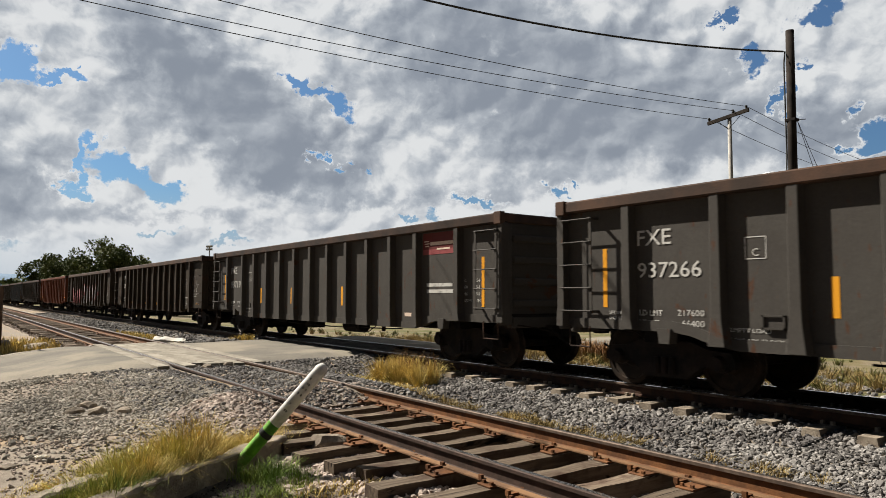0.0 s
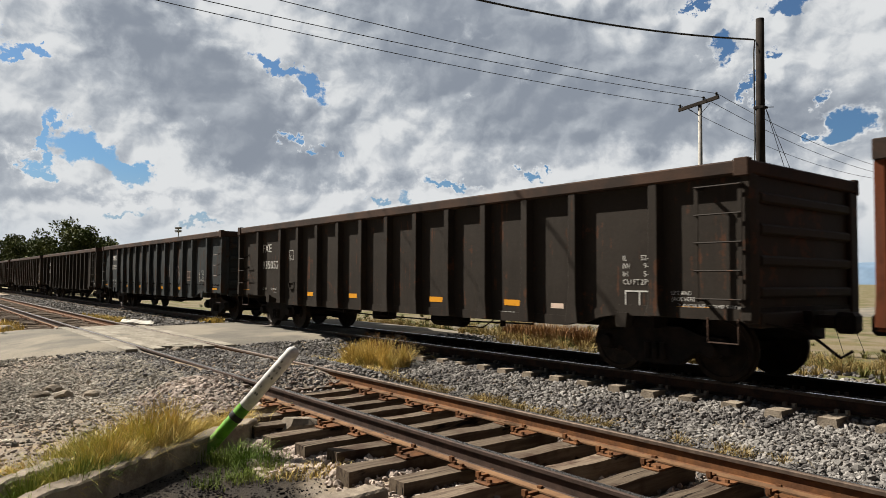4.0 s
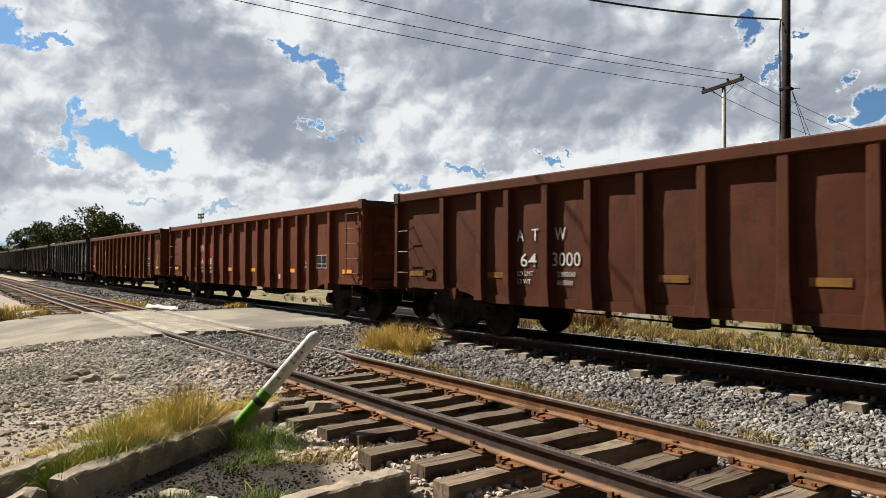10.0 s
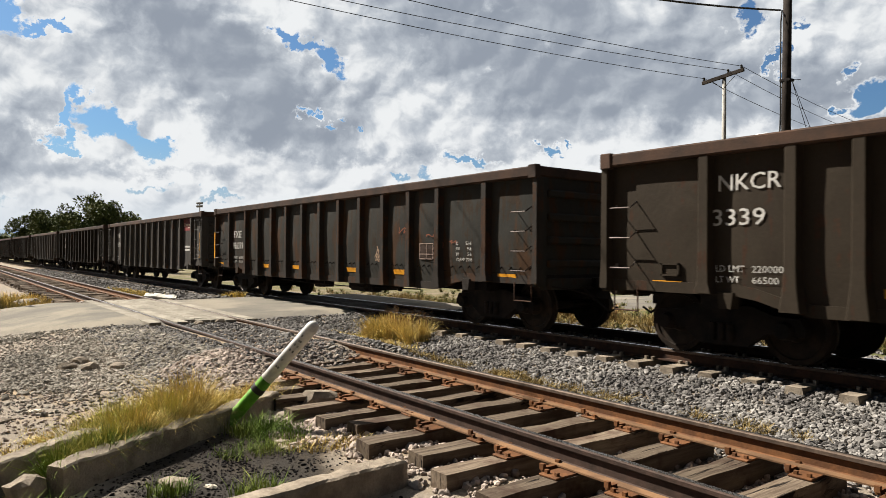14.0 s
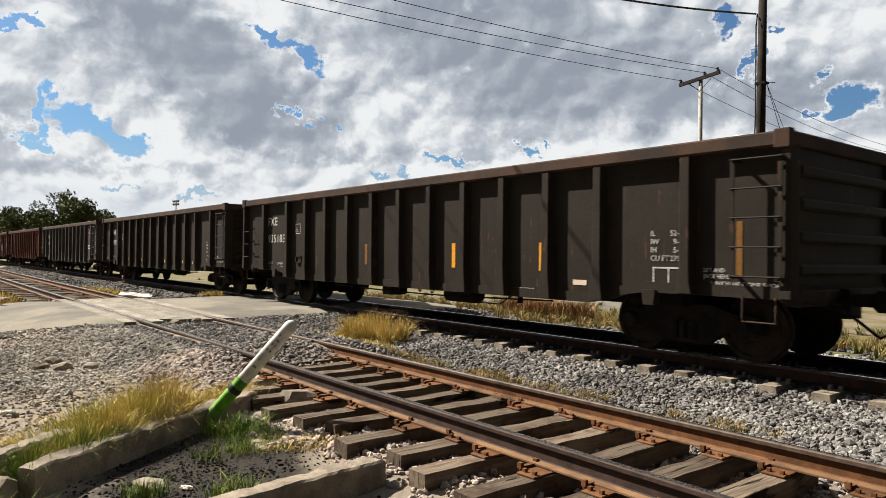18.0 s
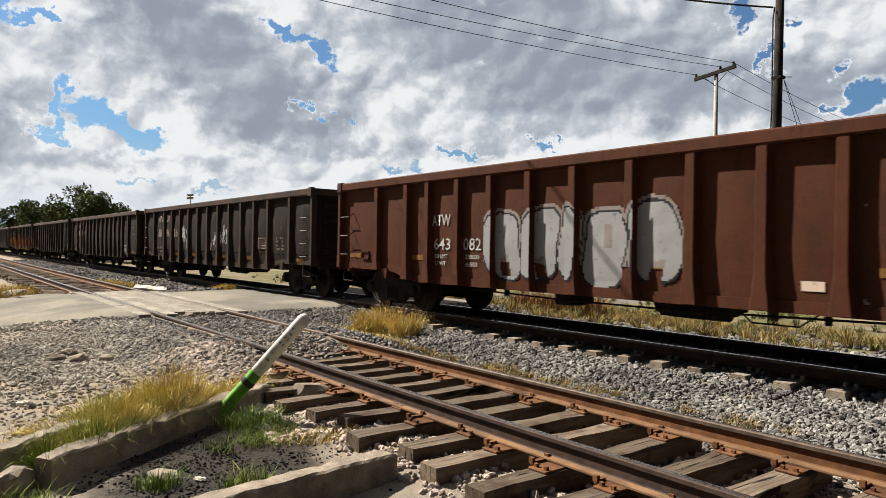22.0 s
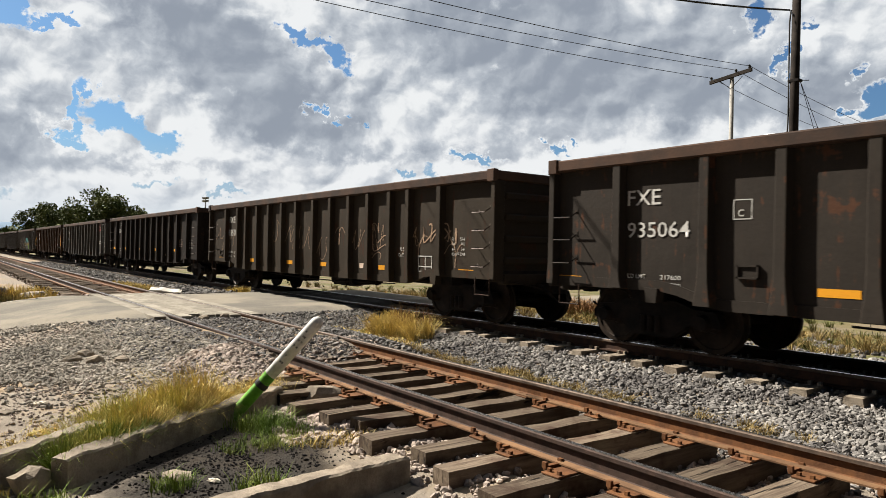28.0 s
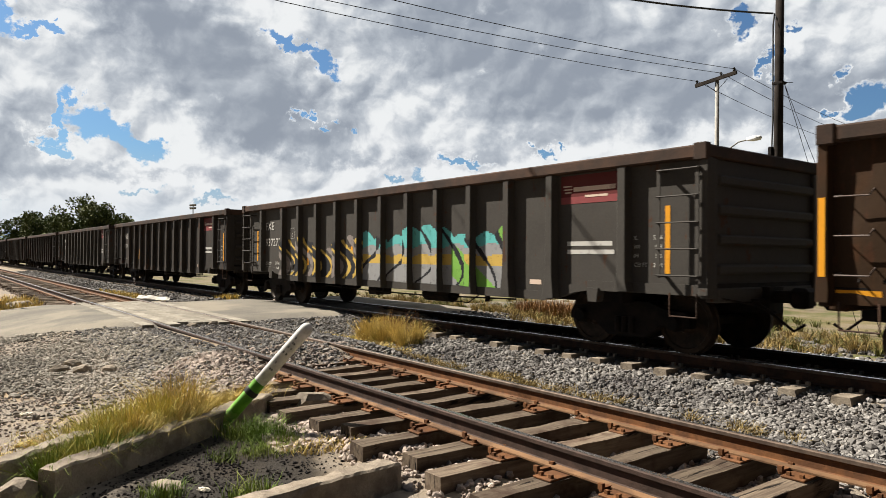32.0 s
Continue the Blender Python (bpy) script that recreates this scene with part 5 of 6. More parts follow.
M_SPRAYPINK = flat_paint("pale pink spray", (0.34, 0.17, 0.17), 0.25)
M_SPRAYFADED = flat_paint("faded grey spray", (0.19, 0.16, 0.145), 0.35)
MURALS = {
    3: [(6.5, 12.6, 0.70, 2.25, letters_blob([(6.64, 7.75, 2), (7.80, 8.75, 1), (8.80, 9.75, 1), (9.80, 10.9, 3), (10.6, 11.55, 1), (11.6, 12.2, 0)], 0.74, 2.04), (M_SPRAYSILVER, M_SPRAYBLACK, M_SPRAYMAROON)), (2.65, 6.42, 0.80, 1.9, pink_shape, (M_SPRAYPINK, M_SPRAYMAROON, M_SPRAYBLACK))],
    24: [(5.3, 9.7, 0.84, 2.3, letters_blob([(5.44, 6.3, 1), (6.35, 7.2, 1), (7.2, 7.65, 0), (7.7, 8.6, 3), (8.65, 9.45, 1)], 0.88, 2.07), (M_SPRAYSILVER, M_SPRAYBLACK, M_SPRAYFADED)), (11.75, 16.0, 0.82, 2.1, swirl_shape, (M_SPRAYFADED, M_SPRAYBLACK))],
    35: [(7.2, 12.12, 0.72, 2.05, teal_shape, (M_SPRAYTEAL, M_SPRAYOCHRE, M_SPRAYSILVER, M_SPRAYBLACK, M_SPRAYGREEN)), (2.75, 7.2, 0.78, 2.0, ochre_shape, (M_SPRAYOCHRE, M_SPRAYBLACK, M_SPRAYFADED))],
}
GRAFFITI = {
    2: [(scrawls(2, 4, 13.0, 15.0, 1.4, 1.7), 0.02, M_SPRAYFADED)],
    6: [(scrawls(6, 3, 8.0, 12.0, 1.2, 1.5), 0.03, M_SPRAYFADED)],
    8: [(scrawls(8, 6, 7.2, 14.0, 1.3, 1.7), 0.018, M_SPRAYFADED)],
    9: [(scrawls(9, 14, 6.2, 7.9, 1.15, 1.6, (0.2, 0.4), (0.15, 0.35)), 0.045, M_DULLSTRIP)],
    10: [(scrawls(10, 4, 8.3, 8.8, 1.15, 1.3, (0.35, 0.5), (0.3, 0.4)), 0.04, M_SPRAYWHITE), (scrawls(11, 4, 11.6, 12.2, 1.0, 1.3, (0.3, 0.5), (0.35, 0.45)), 0.045, M_SPRAYWHITE), (scrawls(12, 5, 13.6, 15.0, 1.2, 1.5), 0.035, M_SPRAYTAN)],
    11: [(scrawls(13, 3, 14.2, 15.2, 1.3, 1.6), 0.025, M_SPRAYPINK)],
    13: [(scrawls(14, 3, 13.5, 15.2, 1.1, 1.7), 0.03, M_SPRAYTAN), (scrawls(15, 2, 6.5, 7.4, 1.3, 1.5), 0.02, M_SPRAYFADED)],
    14: [(scrawls(16, 70, 3.0, 12.0, 1.15, 1.5, (0.15, 0.4), (0.2, 0.5)), 0.022, M_SPRAYTAN), (scrawls(41, 30, 3.0, 12.0, 1.15, 1.6, (0.15, 0.4), (0.2, 0.5)), 0.018, M_SPRAYFADED), (scrawls(17, 5, 14.9, 15.4, 1.2, 1.6, (0.2, 0.4), (0.3, 0.5)), 0.03, M_SPRAYFADED)],
    15: [(scrawls(18, 8, 4.0, 11.5, 1.4, 1.8, (0.5, 0.9), (0.3, 0.5)), 0.016, M_SPRAYFADED), (scrawls(19, 3, 14.3, 15.0, 1.1, 1.5, (0.3, 0.5), (0.5, 0.7)), 0.03, M_SPRAYFADED)],
    16: [(scrawls(20, 3, 10.4, 10.9, 1.1, 1.3, (0.3, 0.4), (0.25, 0.35)), 0.03, M_SPRAYTAN), (scrawls(21, 4, 11.3, 14.3, 1.5, 2.0, (0.2, 0.5), (0.05, 0.2)), 0.03, M_SPRAYRUST)],
    25: [(scrawls(22, 5, 5.05, 5.5, 1.1, 1.7, (0.3, 0.45), (0.3, 0.5)), 0.03, M_SPRAYWHITE), (scrawls(23, 5, 8.2, 9.1, 1.15, 1.5, (0.4, 0.6), (0.35, 0.5)), 0.03, M_SPRAYWHITE), (scrawls(24, 3, 9.3, 9.7, 1.4, 1.6, (0.3, 0.5), (0.4, 0.5)), 0.03, M_SPRAYWHITE)],
    28: [(scrawls(25, 16, 4.0, 15.0, 0.9, 1.2, (0.3, 0.6), (0.2, 0.4)), 0.025, M_SPRAYBLACK), (scrawls(26, 8, 2.0, 10.0, 0.9, 1.3, (0.3, 0.6), (0.2, 0.4)), 0.03, M_SPRAYSILVER)],
    31: [(scrawls(27, 16, 0.4, 14.8, 1.05, 1.7, (0.5, 0.9), (0.4, 0.7)), 0.022, M_SPRAYTAN), (scrawls(28, 5, 11.4, 12.2, 1.1, 1.8, (0.5, 0.7), (0.15, 0.25)), 0.025, M_SPRAYTAN), (scrawls(29, 3, 13.2, 14.3, 1.5, 1.7, (0.6, 1.0), (0.3, 0.5)), 0.05, M_SPRAYTAN)],
    34: [(scrawls(30, 16, 6.3, 10.3, 0.95, 1.4, (0.5, 0.9), (0.5, 0.8)), 0.035, M_SPRAYTAN), (scrawls(31, 9, 2.0, 5.6, 1.15, 1.5, (0.3, 0.5), (0.3, 0.5)), 0.03, M_SPRAYTAN)],
}
TRAIN = {}


def build_train():
    for k, spec in CARS.items():
        spec = dict(spec)
        spec["tags"] = GRAFFITI.get(k, ())
        spec["murals"] = MURALS.get(k, ())
        TRAIN[k] = build_car(spec)


def motions():
    for k, car in TRAIN.items():
        x0 = START - PITCH * k + HALF
        walk(car, [(t, pose(x0 + SPEED * t + ahead, TRACK, 0)) for t, ahead in SURGE])
    # the wheels roll without slipping: a little under a quarter turn each frame
    step = math.degrees(SPEED / 0.457) / FPS
    rolling = {}
    for wheel in WHEELS:
        x = round(wheel.matrix_basis.translation.x, 3)
        if x not in rolling:
            rolling[x] = wheel
            walk(wheel, [(i / FPS, pose(x, 0, 0.457, 0, step * i % 360, 0)) for i in range(32 * FPS + 1)])
        else:
            keys = wheel.animation_data_create()
            wheel.rotation_mode = "QUATERNION"
            keys.action = rolling[x].animation_data.action
            keys.action_slot = rolling[x].animation_data.action_slot


build_train()

# ---- things beside the tracks ----
def rough_block(bm, l, w, h, seed, taper=0.86, nx=44, amp=0.020):
    """A worn concrete block along x: chipped edges, uneven faces, standing on z = 0."""
    prof = [(-w / 2, 0.0), (-w / 2 * taper, h * 0.55), (-w / 2 * taper, h * 0.93), (-w / 2 * taper + 0.02, h), (w / 2 * taper - 0.02, h), (w / 2 * taper, h * 0.93), (w / 2 * taper, h * 0.55), (w / 2, 0.0)]
    rings = []
    for i in range(nx + 1):
        x = -l / 2 + l * i / nx
        end = 0.93 if i in (0, nx) else 1.0
        ring = []
        for k, (y, z) in enumerate(prof):
            d = amp * noise.noise((x * 3 + seed, y * 6, z * 6)) + amp * 0.7 * noise.noise((x * 11, y * 9 + seed, z * 9))
            chip = 0.10 * max(0.0, noise.noise((x * 5, k * 1.7, seed * 3.1)) - 0.25) if k in (2, 3, 4, 5) else 0.0
            ring.append(bm.verts.new((x + d, (y + d) * end, max(-0.03, z * end + d - chip if k not in (0, 7) else -0.04))))
        rings.append(ring)
    n = len(prof)
    for u, v in zip(rings, rings[1:]):
        for k in range(n):
            bm.faces.new((u[k], u[(k + 1) % n], v[(k + 1) % n], v[k]))
    bm.faces.new(rings[0][::-1]), bm.faces.new(rings[-1])


def rock(bm, r, seed, squash=0.6, at=(0, 0, 0)):
    got = bmesh.ops.create_icosphere(bm, subdivisions=2, radius=r)["verts"]
    for v in got:
        d = v.co.normalized()
        k = 1 + 0.35 * noise.noise(d * 1.6 + Vector((seed, 0, 0))) + 0.15 * noise.noise(d * 4 + Vector((0, seed, 0)))
        v.co = Vector((d.x * k * 1.25, d.y * k * 0.9, d.z * k * squash)) * r + Vector(at)


def block(name, label, a, b, w, h, z, seed):
    a, b = Vector(a), Vector(b)
    m, d = (a + b) / 2, b - a
    ob = new(name, mesh_of(name, made(rough_block, d.length, w, h, seed), M_CONC))
    ob.matrix_basis = pose(m.x, m.y, z, 0, 0, math.degrees(math.atan2(d.y, d.x)))
    return tagged(ob, label, "kerb", "kerb blocks")


block("kerb_block", "long chipped concrete kerb block with dry grass behind it", (-5.88, 0.80), (-7.62, 3.24), 0.20, 0.23, -0.42, 1)
block("kerb_block", "chipped concrete kerb block beside blackened soil", (-4.62, 3.02), (-4.28, 0.9), 0.22, 0.22, -0.42, 5)
block("kerb_block", "broken concrete kerb block half hidden in dry grass", (-6.08, 0.36), (-7.55, 2.05), 0.20, 0.22, -0.40, 9)
for nm, lb, x, y, z, r, sq, seed in (("rubble_chunk", "broken lump of concrete rubble", -5.92, 0.62, -0.36, 0.13, 0.8, 3), ("rubble_chunk", "small pale lump of concrete", -6.12, 0.40, -0.38, 0.07, 0.7, 4), ("flat_stone", "flat pale stone on blackened soil", -5.60, 1.58, -0.40, 0.11, 0.35, 5), ("boulder", "pale broken stone beside the siding rail", -7.42, 3.72, -0.36, 0.21, 0.62, 6),
                             ("boulder", "pale stone among grey gravel", -11.9, 1.75, -0.38, 0.11, 0.7, 7), ("boulder", "grey stone among gravel", -11.75, 2.05, -0.38, 0.13, 0.6, 8), ("boulder", "grey stone among gravel", -11.6, 2.4, -0.38, 0.12, 0.6, 9), ("boulder", "dark stone among gravel", -12.3, 2.0, -0.38, 0.12, 0.7, 10), ("flat_stone", "white flat stone on dusty earth", -8.6, 0.66, -0.40, 0.09, 0.3, 11),
                             ("plaster_lump", "long white lump of plaster rubble in dry grass", -26.6, 2.75, -0.33, 0.45, 0.32, 12), ("plaster_lump", "white lump of plaster rubble", -28.0, 1.9, -0.30, 0.28, 0.6, 13), ("plaster_lump", "white lump of plaster rubble", -28.6, 1.4, -0.30, 0.22, 0.7, 14), ("flat_stone", "pale stone at the road edge", -15.1, 5.2, -0.22, 0.12, 0.6, 15), ("flat_stone", "brown stone at the road edge", -15.0, 4.7, -0.24, 0.1, 0.6, 16)):
    ob = new(nm, mesh_of(nm, made(rock, r, seed, sq), M_CONC))
    ob.matrix_basis = pose(x, y, max(z, ground_z(x, y) + r * sq * 0.35), 0, 0, seed * 40)
    tagged(ob, lb, "stone" if nm != "plaster_lump" else "rubble")
# leaning slab between the tracks
slab = new("broken_slab", mesh_of("broken_slab", made(rough_block, 1.05, 0.42, 0.10, 21, 0.98), mottled("whitish concrete", (0.5, 0.47, 0.42), (0.4, 0.37, 0.32), 3.0, 0.9)))
slab.matrix_basis = pose(-25.9, 6.75, -0.24, 12, 5, 68)
tagged(slab, "long pale broken concrete slab leaning by the siding", "slab")


def build_bollard():
    root = tagged(new("bollard"), "leaning white and green painted steel bollard with a black band", "bollard")
    a, b = Vector((-7.10, 2.48, -0.42)), Vector((-6.54, 3.23, 0.67))
    root.matrix_basis = Matrix.Translation(a) @ (b - a).to_track_quat("Z", "Y").to_matrix().to_4x4()
    h, r = (b - a).length, 0.066
    green = mottled("scuffed lime green paint", (0.12, 0.30, 0.03), (0.085, 0.21, 0.025), 6.0, 0.6, 0.0, 0.2, 30.0, 0.0, c=(0.20, 0.34, 0.09))
    white = mottled("scuffed white paint", (0.56, 0.54, 0.50), (0.40, 0.385, 0.36), 6.0, 0.6, 0.0, 0.2, 30.0, 0.0)
    part("shaft", made(lathe, [(0.0, r), (0.47 * h, r), (0.47 * h, r * 0.98)], "z", 20), green, root, "lime green lower half", True)
    part("upper_shaft", made(lathe, [(0.47 * h, r * 1.002), (0.96 * h, r * 1.002), (0.985 * h, r * 0.9), (1.005 * h, r * 0.55), (1.012 * h, 0.01)], "z", 20), white, root, "white upper half with a domed top", True)
    part("band", made(lathe, [(0.355 * h, r * 0.99), (0.358 * h, r * 1.09), (0.385 * h, r * 1.11), (0.395 * h, r * 1.05), (0.40 * h, r * 0.99)], "z", 20), M_WIRE, root, "black rubber band")
    rnd = random.Random(3)
    side = root.matrix_basis.to_3x3().inverted() @ (Vector(EYE) - a)
    face = math.atan2(side.y, side.x)
    for z in (0.60, 0.66, 0.75, 0.80, 0.84, 0.88):      # worn marks that cannot be read
        for ang in (-0.2, 0.15)[: 2 if rnd.random() < 0.6 else 1]:
            t = face + ang + rnd.uniform(-0.1, 0.1)
            p = [((r + 0.003) * math.cos(t + q), (r + 0.003) * math.sin(t + q), z * h + s) for q, s in ((-0.13, -0.010), (0.10, -0.014), (0.14, 0.010), (-0.10, 0.014))]
            bm = bmesh.new()
            bm.faces.new([bm.verts.new(v) for v in p])
            part("worn_mark", bm, mottled("faded grey marks", (0.06, 0.058, 0.055), (0.25, 0.24, 0.23), 14.0), root, "faded grey mark")


build_bollard()


def wire_between(bm, a, b, sag, r, steps=24):
    a, b = Vector(a), Vector(b)
    pts = [a + (b - a) * (i / steps) - Vector((0, 0, 4 * sag * (i / steps) * (1 - i / steps))) for i in range(steps + 1)]
    tube(bm, pts, r, 5)


def build_poles():
    gz = -0.66
    root = tagged(new("wooden_pole"), "tall dark wooden utility pole behind the train", "utility pole")
    root.matrix_basis = pose(-10.42, 20.0, gz, 0, 0.3, 0)
    bm = bmesh.new()
    tube(bm, [(0, 0, -0.2), (0.01, 0, 3.0), (-0.01, 0, 6.0), (0.0, 0, 9.85)], 0.155, 14, 0.115)
    part("shaft", bm, M_DARKWOOD, root, "", True)
    part("service_box", made(box, -0.24, -0.12, -0.16, 0.06, 4.85, 5.35, 0.02), M_STEEL, root, "dark metal service box")
    bm = bmesh.new()
    box(bm, -0.15, 0.15, -0.13, 0.13, 7.15, 7.22)
    tube(bm, [(0.1, 0.1, 7.2), (0.35, 0.1, 7.16)], 0.012, 5)
    part("bracket", bm, M_STEEL, root)
    bm = bmesh.new()
    tube(bm, [(-0.13, -0.05, 9.25), (-0.17, -0.05, 8.9), (-0.15, -0.05, 6.2), (-0.16, -0.08, 5.35)], 0.022, 6)
    part("down_cable", bm, M_WIRE, root, "black cable down the pole")
    for dx, dy in ((1.9, 0.8), (2.3, 1.2)):
        bm = bmesh.new()
        tube(bm, [(0.12, 0.05, 7.18), (dx, dy, 0.05)], 0.008, 5)
        part("guy_wire", bm, M_WIRE, root)
    # crossarm pole with a street lamp
    px, py = -17.3, 28.0
    root = tagged(new("crossarm_pole"), "slim grey utility pole with a wooden crossarm and street lamp", "utility pole")
    root.matrix_basis = pose(px, py, -0.67)
    bm = bmesh.new()
    tube(bm, [(0, 0, -0.2), (0, 0, 9.95)], 0.125, 12, 0.085)
    part("shaft", bm, M_GREYPOLE, root, "", True)
    arm = part("crossarm", made(box, -1.0, 1.0, -0.045, 0.045, -0.08, 0.08, 0.01), M_DARKWOOD, root, "dark wooden crossarm")
    arm.matrix_basis = pose(0, -0.13, 9.94, 0, -6.5, 0)
    for x in (-0.9, 0.28, 0.9):
        bm = bmesh.new()
        lathe(bm, [(0.0, 0.02), (0.04, 0.06), (0.08, 0.045), (0.12, 0.06), (0.16, 0.03)], "z", 10, (x, 0, 0.08))
        part("insulator", bm, M_WIRE, arm, "dark glass insulator")
    bm = bmesh.new()
    for s in (-1, 1):
        tube(bm, [(0.0, -0.09, 9.4), (s * 0.55, -0.1, 9.86)], 0.014, 5)
    part("brace", bm, M_STEEL, root)
    bm = bmesh.new()
    tube(bm, [(0.05, -0.05, 6.3), (0.5, -0.1, 6.75), (1.1, -0.15, 7.05), (1.5, -0.15, 7.10)], 0.028, 6)
    part("lamp_arm", bm, M_GREYPOLE, root, "curved grey lamp arm")
    bm = bmesh.new()
    lathe(bm, [(0.0, 0.03), (0.05, 0.08), (0.35, 0.12), (0.6, 0.10), (0.68, 0.02)], "x", 12, (1.45, -0.15, 7.12))
    part("lamp_head", bm, mottled("white lamp housing", (0.6, 0.6, 0.6), (0.5, 0.5, 0.5)), root, "white street lamp housing", True)
    # spans: three thin wires and one thick cable towards the road, thin ones onwards
    for i, (x, z, q, e) in enumerate(((-18.2, 9.36, (-19.65, 2.72), (-20.4, 62)), (-17.05, 9.50, (-19.1, 3.55), (-19.2, 62)), (-16.42, 9.55, (-17.75, 5.50), (-18.0, 62)))):
        far = Vector((x, py - 0.1, 0)) + (Vector((*q, 0)) - Vector((x, py - 0.1, 0))) * 1.75
        bm = bmesh.new()
        wire_between(bm, (x, py - 0.1, z), (far.x, far.y, 9.9), 0.75, 0.012, 30)
        wire_between(bm, (x, py - 0.1, z), (*e, 9.3), 0.85, 0.012, 20)
        ob = new("power_line", mesh_of("power_line", bm, M_WIRE))
        tagged(ob, "thin dark overhead wire sagging between poles", "cable", "overhead wires")
    bm = bmesh.new()
    wire_between(bm, (-10.55, 19.95, 8.60), (-16.6, 0.6, 10.2), 0.85, 0.028, 30)
    tagged(new("thick_cable", mesh_of("thick_cable", bm, M_WIRE)), "thick black overhead cable tied to the wooden pole", "cable", "overhead wires")


build_poles()


# ---- loose stone ----
ICO = None


def stones(name, label, mat, count, seed, where, size=(0.022, 0.045), sink=0.3, lift=0.0):
    """Many angular stones in one mesh; where(rng) gives x, y or None."""
    global ICO
    if ICO is None:
        bm = bmesh.new()
        bmesh.ops.create_icosphere(bm, subdivisions=1, radius=1.0)
        ICO = (np.array([v.co[:] for v in bm.verts]), np.array([[v.index for v in f.verts] for f in bm.faces]))
        bm.free()
    rng = np.random.default_rng(seed)
    base, tri = ICO
    pts = []
    while len(pts) < count:
        p = where(rng)
        if p is not None:
            pts.append((p[0], p[1], ground_z(*p) + lift * rng.random()))
    pts = np.array(pts)
    n = len(pts)
    r = rng.uniform(size[0], size[1], n) * np.where(rng.random(n) < 0.12, 1.5, 1.0)
    sc = r[:, None] * rng.uniform(0.55, 1.35, (n, 3))
    q = rng.normal(size=(n, 4))
    q /= np.linalg.norm(q, axis=1)[:, None]
    w, x, y, z = q.T
    rot = np.stack([1 - 2 * (y * y + z * z), 2 * (x * y - z * w), 2 * (x * z + y * w), 2 * (x * y + z * w), 1 - 2 * (x * x + z * z), 2 * (y * z - x * w), 2 * (x * z - y * w), 2 * (y * z + x * w), 1 - 2 * (x * x + y * y)], 1).reshape(n, 3, 3)
    v = base[None] * sc[:, None, :] * rng.uniform(0.72, 1.25, (n, len(base), 1))
    v = np.einsum("nij,nkj->nki", rot, v)
    v[:, :, 2] *= 0.8
    pts[:, 2] += r * (1 - 2 * sink) * 0.8
    v += pts[:, None, :]
    faces = (tri[None] + (np.arange(n) * len(base))[:, None, None]).reshape(-1, 3)
    me = bpy.data.meshes.new(name)
    me.vertices.add(n * len(base)), me.loops.add(faces.size), me.polygons.add(len(faces))
    me.vertices.foreach_set("co", v.ravel())
    me.loops.foreach_set("vertex_index", faces.ravel())
    me.polygons.foreach_set("loop_start", np.arange(0, faces.size, 3))
    me.update(calc_edges=True)
    me.shade_flat()
    me.materials.append(mat)
    return tagged(new(name, me), label, "gravel", kind="stuff")


def area(x0, x1, y0, y1, keep=None, near=0.0):
    """Random places in a box, crowding towards x1 by near."""
    def where(rng):
        u = rng.random()
        x = x1 - (x1 - x0) * (u ** (1 + near))
        y = rng.uniform(y0, y1)
        a, b = road_edges(y)
        if a - 0.1 < x < b + 0.06 - 0.7 * rng.random() ** 3 and -60 < y < 16.5:
            return None
        return (x, y) if keep is None or keep(x, y, rng) else None
    return where


def shoulder(x, y, rng):
    return rng.random() < 1.0 - 0.75 * smooth(7.0, 5.9, y)


stones("ballast_shoulder", "loose grey crushed stone beside the main line", M_STONE, 34000, 1, area(-15.4, 1.2, 5.75, 8.75, shoulder, 0.35), (0.015, 0.034), 0.3, 0.012)
stones("ballast_inner", "grey crushed stone between the main line ties", M_STONE, 6000, 2, area(-15.4, 0.8, 8.8, 11.2, None, 0.3), (0.024, 0.042), 0.3)
stones("ballast_far_side", "grey crushed stone beyond the main line", M_STONE, 6500, 3, area(-15.0, -1.0, 11.0, 14.5, lambda x, y, r: r.random() < 1.15 - 0.3 * (y - 11)), (0.03, 0.055), 0.3)
stones("ballast_distant", "grey crushed stone along the receding main line", M_STONE, 14000, 4, area(-75.0, -22.5, 6.3, 9.0, None, 0.9), (0.035, 0.07), 0.3, 0.02)
stones("gravel_field", "grey gravel spread over dusty earth", M_DUSTSTONE, 21000, 5, area(-17.6, -8.6, -2.5, 3.6, lambda x, y, r: r.random() < 0.10 + 0.9 * smooth(-0.15, 0.35, noise.noise((x * 0.35, y * 0.35, 2.0)) + 0.22 * (y - 0.6) - 0.35 * smooth(-10.2, -8.6, x))), (0.011, 0.031), 0.35)
stones("siding_stone", "dusty pinkish stone among the siding sleepers", M_PINKSTONE, 9000, 6, area(-10.6, 0.6, 3.0, 6.0, None, 0.3), (0.016, 0.036), 0.3)
stones("crossing_gravel", "grey gravel packed round the siding rails beside the road", M_STONE, 7000, 31, area(-16.0, -8.8, 2.6, 6.2, lambda x, y, r: abs(y - (SID + SLOPE * x)) > 0.11 and abs(y - (SID + 1.505 + SLOPE * x)) > 0.11 and r.random() < smooth(-8.8, -10.2, x)), (0.014, 0.032), 0.35)
stones("sleeper_end_stone", "loose pale stone at the sleeper ends", M_PINKSTONE, 5200, 7, area(-10.5, -2.2, 2.3, 3.7, lambda x, y, r: y > 3.95 + 0.28 * (x + 3.6) if x > -6 else (y > 2.75 + 0.25 * noise.noise((x, y, 0)))), (0.016, 0.04), 0.3)
